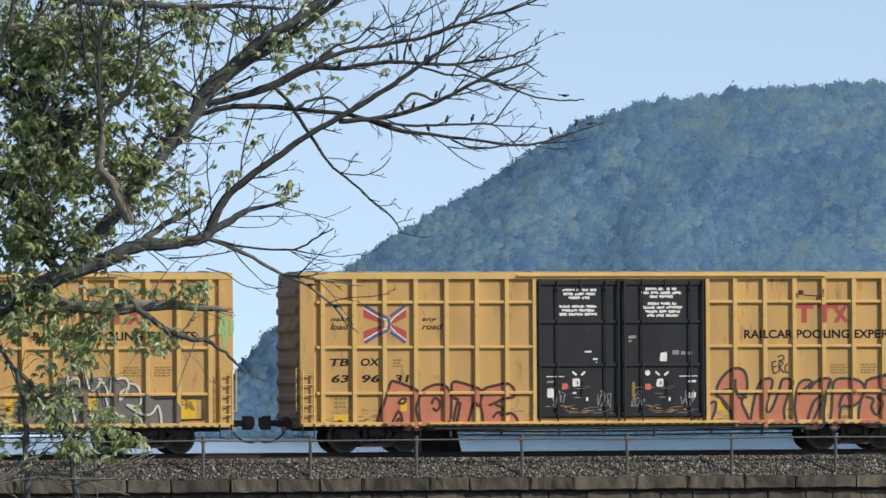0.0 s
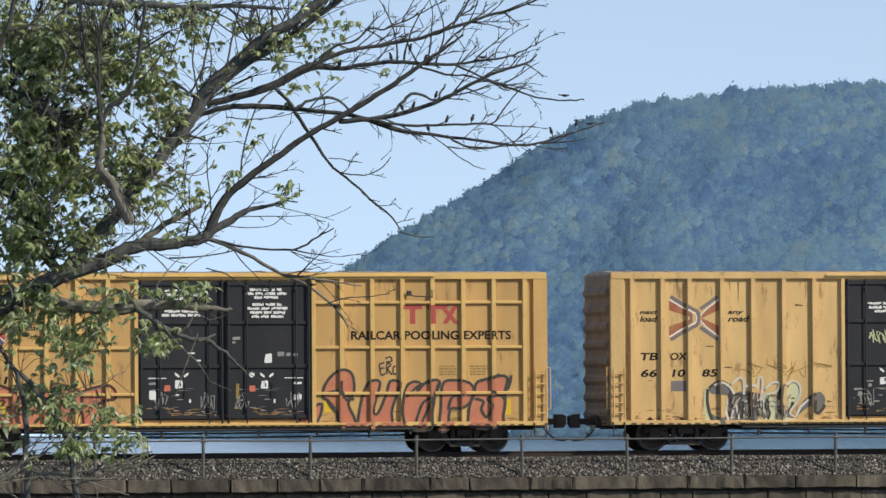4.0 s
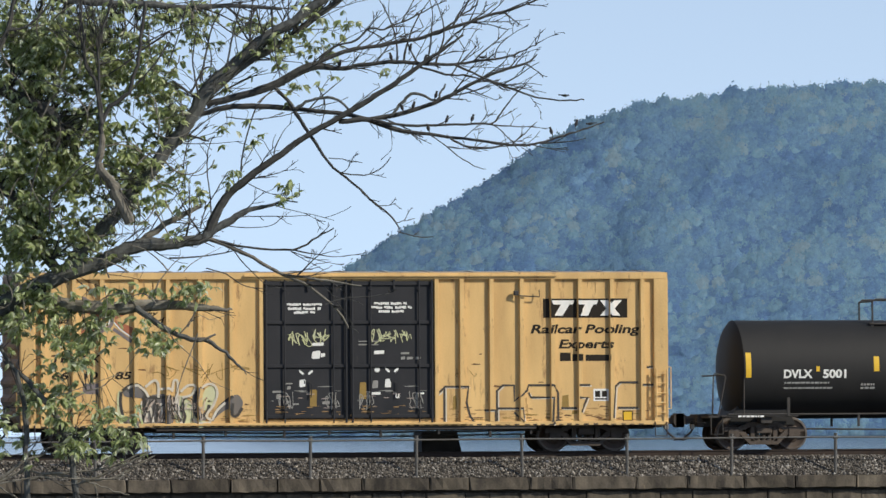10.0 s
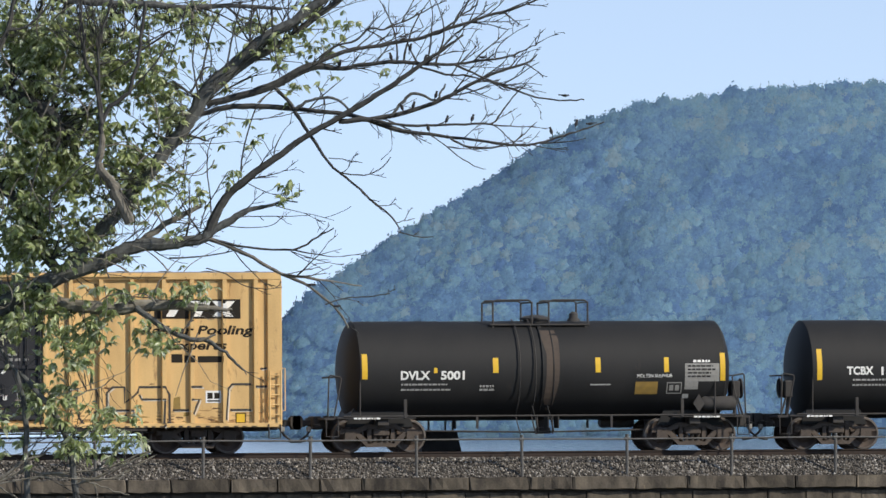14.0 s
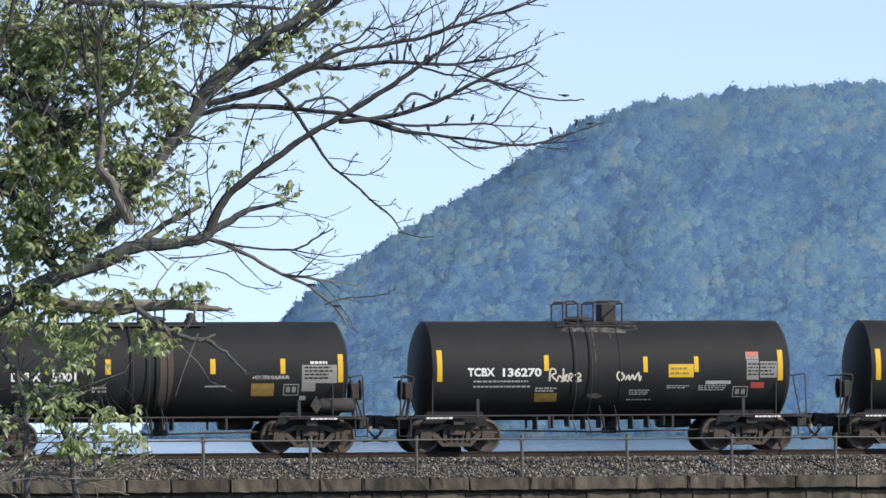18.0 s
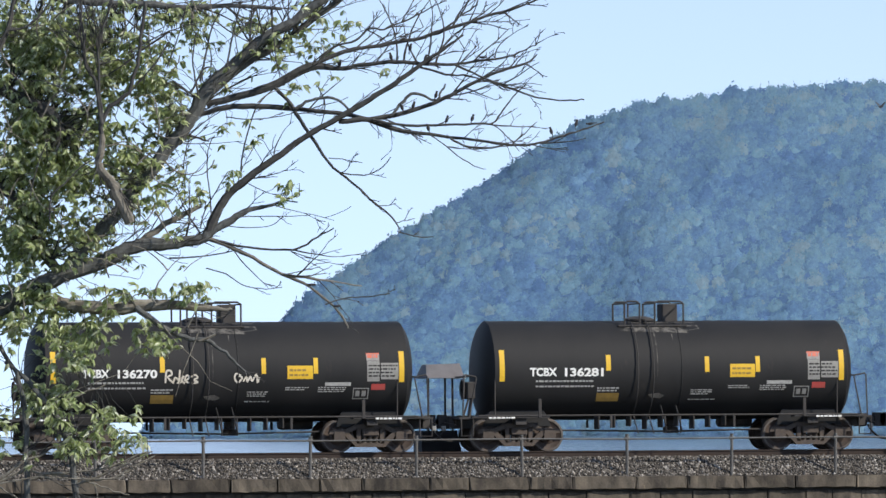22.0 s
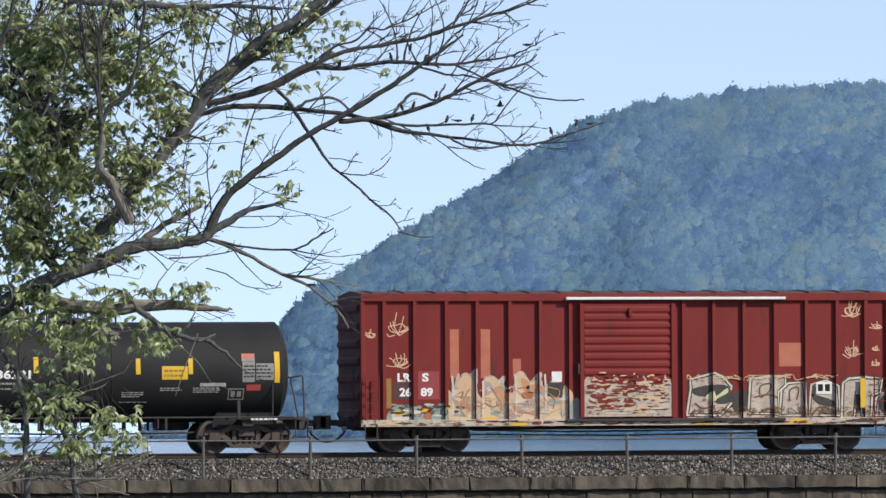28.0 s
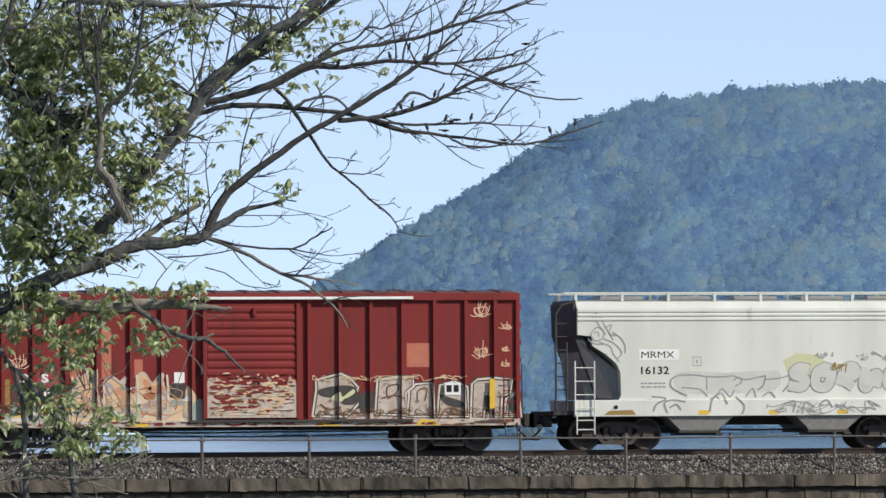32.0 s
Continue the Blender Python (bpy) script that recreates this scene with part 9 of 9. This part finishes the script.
    for paint, group in ((M_GRAF_PEACH, peach), (M_GRAF_LILAC, lilac), (M_LOGOFADE, maroon), (M_GRAF_WHITE, white_bits), (M_SAFETY, orange)):
        for pts in group:
            filled(pts, car, y, covers, paint, 0.010, "graffiti_patch")
    for pts in red_strokes:
        stroked(pts, 0.03, car, y, covers, M_LOGOFADE, 0.013)
    for pts in stripes:
        stroked(pts, 0.06, car, y, covers, M_GRAF_WHITE, 0.015, "white_stripe")
    coat("graffiti_line", scrawl(2.7, 1.0, 3.1, 0.85, 131, 6, 0.02, 4), y - 0.018, M_GRAF_PEACH, car, layer(0.018))
    coat("graffiti_line", scrawl(2.7, 0.95, 3.2, 0.6, 132, 9, 0.018, 4), y - 0.023, M_GRAF_PALE, car, layer(0.023))
    coat("graffiti_line", scrawl(1.0, 0.95, 1.5, 0.45, 133, 6, 0.025, 4), y - 0.006, M_GRAF_BLACK, car, layer(0.006))
    # the pale squared letters with dark gaps, then flaking lines
    coat("graffiti_ground", flat_shapes([(9.62, 0.93), (15.3, 0.93), (15.3, 1.2), (14.2, 1.25), (13.0, 1.15), (11.3, 1.3), (10.6, 1.15), (9.62, 1.25)]), y - 0.001, M_GRAF_PALE, car, covers)
    for pts in pale_letters:
        coat("graffiti", flat_shapes(pts), y - 0.004, M_GRAF_PALE, car, layer(0.004), "pale grey spray letter")
        for width, paint, depth in ((0.13, M_GRAF_BLACK, 0.007), (0.055, M_GRAF_WHITE, 0.010)):
            bm = bmesh.new()
            ribbon(bm, pts + pts[:2], width)
            coat("graffiti_edge", bm, y - depth, paint, car, layer(depth))
    for pts in black_bits:
        filled(pts, car, y, covers, M_GRAF_BLACK, 0.013, "black_fill")
    for pts in loops:
        stroked(pts, 0.04, car, y, covers, M_RUSTMARK, 0.0155)
    for pts in slash:
        filled(pts, car, y, covers, M_GRAF_LIME, 0.018, "pale_slash")
    coat("graffiti_line", scrawl(9.6, 0.95, 5.6, 0.3, 231, 26, 0.024, 5), y - 0.022, M_RUSTMARK, car, layer(0.022))
    coat("graffiti_line", scrawl(9.6, 1.98, 4.6, 0.2, 232, 12, 0.02, 5), y - 0.030, M_GRAF_CREAM, car, layer(0.030))
    for x, z, w, h in ((0.75, 3.2, 0.75, 0.75), (0.8, 2.35, 0.7, 0.55), (14.2, 3.75, 0.6, 0.65), (14.18, 2.5, 0.65, 0.6), (15.02, 3.45, 0.4, 0.25), (15.1, 2.8, 0.25, 0.2), (15.05, 2.35, 0.35, 0.25), (0.1, 3.2, 0.4, 0.3)):
        coat("pale_tag", burst_tag(x, z, w, h, int(x * 31 + z * 7), 7 if w > 0.5 else 5), y - 0.003, M_TAG, car, over)
    coat("white_notice", flat_shapes(block(5.6, 5.9, 1.98, 2.28)), y - 0.018, M_LETTER, car)
    coat("black_fill", flat_shapes([(5.47, 1.58), (5.9, 1.52), (5.96, 1.94), (5.5, 1.97)]), y - 0.017, M_GRAF_BLACK, car)
    for k, (paint, n) in enumerate(((M_GRAF_TEAL, 14), (M_GRAF_WHITE, 16), (M_SAFETY, 5), (M_GRAF_BLACK, 12))):
        tagged(coat("low_smear", smears(0.75, 3.2, 0.95, 1.4, n, 171 + k, (0.15, 0.5), (0.03, 0.14)), y - 0.008 - 0.003 * k, paint, car, layer(0.008 + 0.003 * k), "overlapping sprayed smears"), kind="stuff")
    coat("yellow_strip", flat_shapes(block(14.75, 14.9, 1.2, 2.05)), y - 0.11, M_SAFETY, car)
    coat("yellow_strip", flat_shapes(block(0.75, 0.9, 1.25, 2.1)), y - 0.009, M_OCHRE, car)
    coat("white_label", flat_shapes(block(13.45, 13.92, 1.6, 1.95)), y - 0.024, M_LETTER, car)
    coat("dark_symbol", flat_shapes(block(13.5, 13.65, 1.68, 1.88), block(13.71, 13.86, 1.68, 1.88)), y - 0.028, M_INK, car)
    for x in (9.7, 12.6, 4.2):
        coat("orange_dab", flat_shapes([(x, 0.74), (x + 0.7, 0.74), (x + 0.5, 0.88), (x + 0.1, 0.9)]), -1.6, M_SAFETY, car)
    underframe(car, length)
    truck(car, 2.0, M_TRUCKDARK)
    truck(car, length - 2.0, M_TRUCKDARK)
    return car


# ---- the white covered hopper ----
def car_h():
    car = new("covered_hopper_car")
    tagged(car, "off-white two-bay covered hopper car with grey outline graffiti", "railway hopper car", group="train of freight cars")
    L, f = 11.1, 1.5
    outline = [(0.0, 4.05), (0.0, 3.30), (0.42, 3.26), (0.44, 2.98), (0.84, 2.74), (1.15, 2.47), (1.26, 2.22), (1.28, 1.55), (1.2, 1.42)]
    outline = outline + [(L - x, z) for x, z in outline[::-1]]
    bm = bmesh.new()
    prism(bm, outline, -f, f)
    part("body", bm, M_WHITE, car, "off-white steel hopper body")
    bm = bmesh.new()
    profile_x(bm, [(-1.52, 4.02), (-1.25, 4.24), (-0.6, 4.32), (0.6, 4.32), (1.25, 4.24), (1.52, 4.02)], 0.0, L)
    part("roof", bm, M_WHITE, car)
    for s in (-1, 1):
        for z in (3.98, 3.86, 3.74):
            bm = bmesh.new()
            profile_x(bm, [(s * 1.5, z - 0.05), (s * 1.53, z - 0.025), (s * 1.53, z + 0.025), (s * 1.5, z + 0.05)], 0.0, L)
            part("side_rib", bm, M_WHITE, car)
        bm = bmesh.new()
        box(bm, -0.1, L + 0.1, *sorted((s * 1.36, s * 1.58)), 0.95, 1.43, 0.015)
        part("side_sill", bm, M_WHITE, car, "white side sill with painted marks")
    for x, s in ((0.0, -1), (L, 1)):
        bm = bmesh.new()
        prism(bm, [(x + s * 0.02, 4.3), (x + s * 0.10, 4.2), (x + s * 0.08, 3.3), (x - s * 0.6, 1.5), (x - s * 1.1, 1.45), (x - s * 0.2, 3.2), (x - s * 0.0, 3.3)], -1.38, 1.38)
        # dark paint gives this end sheet its shade
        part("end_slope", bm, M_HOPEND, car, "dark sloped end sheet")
        bm = bmesh.new()
        prism(bm, [(x - s * 0.05, 3.2), (x - s * 1.36, 2.2), (x - s * 1.36, 1.45), (x - s * 0.3, 1.45)], -1.15, 1.15)
        part("slope_gusset", bm, M_PANELGREY, car)
        bar("end_platform", (min(x - s * 0.3, x + s * 0.7), max(x - s * 0.3, x + s * 0.7), -1.4, 1.4, 1.0, 1.12), M_UNDER, car)
        for y in (-1.4,):
            pipe("end_post", [(x + s * 0.62, y, 1.1), (x + s * 0.62, y, 3.9), (x + s * 0.45, y, 4.15), (x + s * 0.1, y, 4.25)], 0.035, M_UNDER, car)
            pipe("end_post", [(x + s * 0.3, y, 1.1), (x + s * 0.3, y, 3.1)], 0.03, M_UNDER, car)
        for k in range(7):
            pipe("end_rung", [(x + s * 0.62, -1.4, 1.35 + 0.38 * k), (x + s * 0.3, -1.4, 1.35 + 0.38 * k)], 0.02, M_UNDER, car, sides=6)
        a, b = sorted((x + s * 0.12, x - s * 0.45))
        ladder(car, a, b, -1.66, 1.0, 2.55, 4, M_WHITE, 0.018)
        ladder(car, a + 0.05, b, -1.66, 0.45, 0.98, 2, M_WHITE, 0.017)
        coupler(car, x + s * 0.62, s, 0.6)
    for k in range(9):
        x = 0.05 + k * (L - 0.1) / 8
        for s in (-1, 1):
            bar("walk_bracket", (x - 0.04, x + 0.04, *sorted((s * 1.0, s * 1.1)), 4.26, 4.5), M_WHITE, car)
    for s in (-1, 1):
        bar("running_board", (-0.3, L + 0.3, *sorted((s * 0.75, s * 1.12)), 4.48, 4.53), M_WHITE, car, "pale roof walkway")
    for k in range(5):
        bm = bmesh.new()
        box(bm, 0.9 + 2.0 * k, 2.2 + 2.0 * k, -0.5, 0.5, 4.30, 4.42, 0.03)
        part("hatch", bm, M_PANELGREY, car)
    for x in (3.62, 7.46):
        bm = bmesh.new()
        lo = [(x - 0.55, -1.38, 0.55), (x + 0.55, -1.38, 0.55), (x + 0.55, 1.38, 0.55), (x - 0.55, 1.38, 0.55)]
        hi = [(x - 1.0, -1.5, 0.95), (x + 1.0, -1.5, 0.95), (x + 1.0, 1.5, 0.95), (x - 1.0, 1.5, 0.95)]
        a = [bm.verts.new(p) for p in lo]
        b = [bm.verts.new(p) for p in hi]
        bm.faces.new(a[::-1])
        bm.faces.new(b)
        for i in range(4):
            bm.faces.new((a[i], a[(i + 1) % 4], b[(i + 1) % 4], b[i]))
        bay = part("hopper_bay", bm, M_PANELGREY, car, "grey discharge hopper")
        bar("gate", (x - 0.62, x + 0.62, -1.42, 1.42, 0.47, 0.55), M_UNDER, bay)
        bar("gate_rack", (x - 0.8, x + 0.75, -1.2, -1.1, 0.40, 0.47), M_UNDER, bay)
        pipe("gate_shaft", [(x + 0.5, -1.46, 0.44), (x + 0.5, 1.4, 0.44)], 0.04, M_UNDER, bay)
    y = -f
    coat("white_panel", flat_shapes(block(1.82, 3.0, 2.58, 2.88)), y, M_LETTER, car)
    lettered(car, y - 0.003, [("MRMX", 1.88, 2.63, 0.19, 0.98)], M_INK, (), 0, 0.012)
    lettered(car, y, [("16132", 1.87, 2.17, 0.21, 0.83)], M_INK, (), 0, 0.02)
    coat("stencil", lines_of_writing(1.86, 1.88, 0.8, 2, 0.045, 161, 2.3), y, M_GRAF_LINE, car)
    coat("label_frame", flat_shapes(block(3.4, 3.66, 2.4, 2.42), block(3.4, 3.66, 2.64, 2.66), block(3.4, 3.42, 2.42, 2.64), block(3.64, 3.66, 2.42, 2.64), block(3.5, 3.55, 2.48, 2.58)), y, M_GRAF_LINE, car)
    coat("lime_halo", flat_shapes([(6.1, 2.55), (6.5, 2.75), (7.1, 2.7), (7.4, 2.5), (7.3, 1.9), (6.4, 1.7)]), y + 0.001, M_GRAF_LIME, car, label="pale yellow-green spray halo")
    long_piece = [
        [(2.75, 2.01), (2.97, 2.12), (3.39, 2.14), (3.81, 2.09), (4.23, 2.08), (4.61, 2.11)],
        [(4.61, 2.11), (4.95, 2.0), (5.32, 2.06), (5.57, 2.11)],
        [(5.57, 2.11), (5.5, 1.83), (5.32, 1.7)],
        [(5.57, 2.0), (5.96, 2.03), (6.3, 2.12)],
        [(6.3, 2.12), (6.26, 1.86), (6.08, 1.65)],
        [(2.75, 2.01), (2.76, 1.8), (3.03, 1.63), (3.23, 1.54)],
        [(3.81, 2.09), (3.82, 1.71)],
        [(3.07, 1.78), (3.43, 1.75), (3.64, 1.71), (3.84, 1.52)],
        [(4.61, 1.98), (4.78, 2.07), (4.85, 1.92), (4.66, 1.81)],
        [(4.14, 1.55), (4.27, 1.74), (4.51, 1.51), (4.64, 1.71)],
        [(4.98, 1.51), (5.18, 1.74), (5.28, 1.48)],
        [(5.49, 1.51), (5.69, 1.64), (5.86, 1.47)],
    ]
    sill_tags = [
        [(2.16, 1.52), (2.59, 1.46), (2.31, 1.31), (2.21, 1.1)],
        [(2.62, 1.05), (2.54, 1.34), (2.8, 1.42), (3.16, 1.37)],
        [(2.69, 1.2), (2.89, 1.29), (3.03, 1.13)],
        [(3.88, 1.08), (3.97, 1.45), (4.22, 1.6), (4.41, 1.29)],
        [(4.64, 1.51), (4.91, 1.25), (4.84, 1.01)],
        [(6.07, 1.28), (6.41, 1.37), (6.36, 1.05)],
        [(6.63, 1.01), (6.73, 1.34), (7.0, 1.21)],
        [(7.14, 1.27), (7.38, 1.4), (7.54, 1.17)],
    ]
    swirl = [
        [(0.52, 3.95), (0.65, 3.83), (0.87, 3.46), (1.05, 3.15)],
        [(0.52, 3.95), (0.6, 3.64), (0.83, 3.32)],
        [(0.38, 3.32), (0.55, 3.51), (0.77, 3.43), (0.73, 3.19), (0.51, 3.14), (0.38, 3.32)],
        [(0.47, 3.35), (0.6, 3.38), (0.63, 3.25)],
        [(0.77, 3.19), (1.1, 3.04), (1.3, 2.79), (1.16, 2.6)],
        [(1.03, 3.38), (1.27, 3.22), (1.4, 2.99), (1.4, 2.78)],
        [(0.63, 3.09), (0.96, 2.97), (1.05, 2.76), (1.23, 2.52)],
        [(0.3, 3.19), (0.46, 3.06), (0.76, 3.02)],
        [(0.83, 3.51), (1.0, 3.59), (0.93, 3.35), (1.13, 3.27)],
    ]
    filled([(2.9, 2.16), (3.3, 2.24), (4.4, 2.2), (5.6, 2.25), (6.0, 2.2), (5.85, 1.7), (4.4, 1.6), (3.2, 1.62), (2.9, 1.85)], car, y, (), M_GRAF_FILL, 0.001, "graffiti", "light grey spray piece with darker outline")
    for k, pts in enumerate(long_piece + swirl):
        stroked(pts, 0.04 if k < 12 else 0.028, car, y, (), M_GRAF_LINE, 0.004 + 0.002 * (k % 3))
    for pts in sill_tags:
        stroked(pts, 0.05, car, y - 0.084, (), M_GRAF_LINE, 0.002)
    for k in range(5):
        coat("graffiti_line", brush_letters("ZYXWY", 6.15, 1.6, 3.6, 0.9, 0.36, 0.15, 0.0, k), y, M_GRAF_LINE, car, (), "pale grey spray letter with darker outline")
        coat("graffiti", brush_letters("ZYXWY", 6.15, 1.625, 3.6, 0.85, 0.28, 0.15, 0.0, k), y - 0.008, M_GRAF_FILL, car)
    coat("graffiti_line", scrawl(5.6, 0.98, 3.4, 0.42, 172, 8, 0.022, 6), -1.582, M_GRAF_LINE, car)
    coat("graffiti_line", scrawl(7.0, 2.55, 0.6, 0.25, 173, 4, 0.03, 4), y - 0.004, M_GRAF_LINE, car)
    coat("graffiti_line", scrawl(8.3, 2.5, 0.9, 0.3, 174, 4, 0.03, 4), y - 0.004, M_GRAF_LINE, car)
    coat("orange_tag", scrawl(7.5, 2.2, 0.5, 0.3, 175, 4, 0.03, 5), y - 0.012, M_OCHRE, car)
    for x in (3.55, 5.65, 7.7):
        coat("orange_dab", flat_shapes(block(x, x + 0.3, 1.0, 1.12)), -1.582, M_SAFETY, car)
    coat("orange_stain", flat_shapes([(0.75, 1.0), (1.7, 1.0), (1.6, 1.14), (0.9, 1.12)]), -1.582, M_OCHRE, car)
    bm = bmesh.new()
    lathe(bm, [(0.06, 0), (0.06, 0.02), (0.03, 0.02)], pose(1.1, -1.58, 1.22, 90, 0, 0), 12)
    part("jacking_pad", bm, M_INK, car)
    pipe("brake_rod", [(2.6, -0.5, 0.6), (5.5, -0.5, 0.55), (8.5, -0.5, 0.6)], 0.025, M_UNDER, car)
    bm = bmesh.new()
    box(bm, -0.2, L + 0.2, -0.25, 0.25, 0.7, 1.0, 0.02)
    part("centre_sill", bm, M_UNDER, car)
    truck(car, 1.27, M_TRUCKDARK)
    truck(car, L - 1.27, M_TRUCKDARK)
    return car


TRAIN = [(car_a(), -70.58), (car_b(), -49.842), (car_c(), -29.172), (car_d(), -8.177), (car_e(), 5.187), (car_f(), 18.20), (car_g(), 31.021), (car_h(), 48.389)]


def run(t):
    """How far the train has gone along x since the middle of the clip."""
    u = (t - 16) / 16
    return -(44.9936 * u - 0.50486 * u ** 2 + 0.03355 * u ** 3 - 0.12814 * u ** 4)


def motions():
    for car, x in TRAIN:
        walk(car, [(float(t), pose(x + run(t), 0, 0)) for t in range(0, 33, 2)])
    times = [k * 0.2 for k in range(161)]
    for w, c in wheels:
        walk(w, [(t, pose(c, 0, WHEEL_R, 0, math.degrees(run(t) / WHEEL_R), 0)) for t in times])
    for bird, rows in flyers:
        walk(bird, [(t, TREE_AT @ pose(u, 0.0, h + 0.03, 0, 0, a)) for t, u, h, a in rows])
        gone, back = rows[1][0], rows[-2][0]
        beats = [0.0, gone]
        while beats[-1] < min(back, 31.7):
            beats.append(round(beats[-1] + 0.1, 2))
        beats.append(32.0)
        for wing in bird.children:
            if wing.name.startswith("wing"):
                s = 1 if wing.location.y > 0 else -1
                base = Vector(wing.location)
                rest = [k < 2 or t >= back for k, t in enumerate(beats)]
                walk(wing, [(t, pose(*base, s * (4 if r else (42 if k % 2 else -30)), 0, s * (62 if r else 0))) for k, (t, r) in enumerate(zip(beats, rest))])


motions()
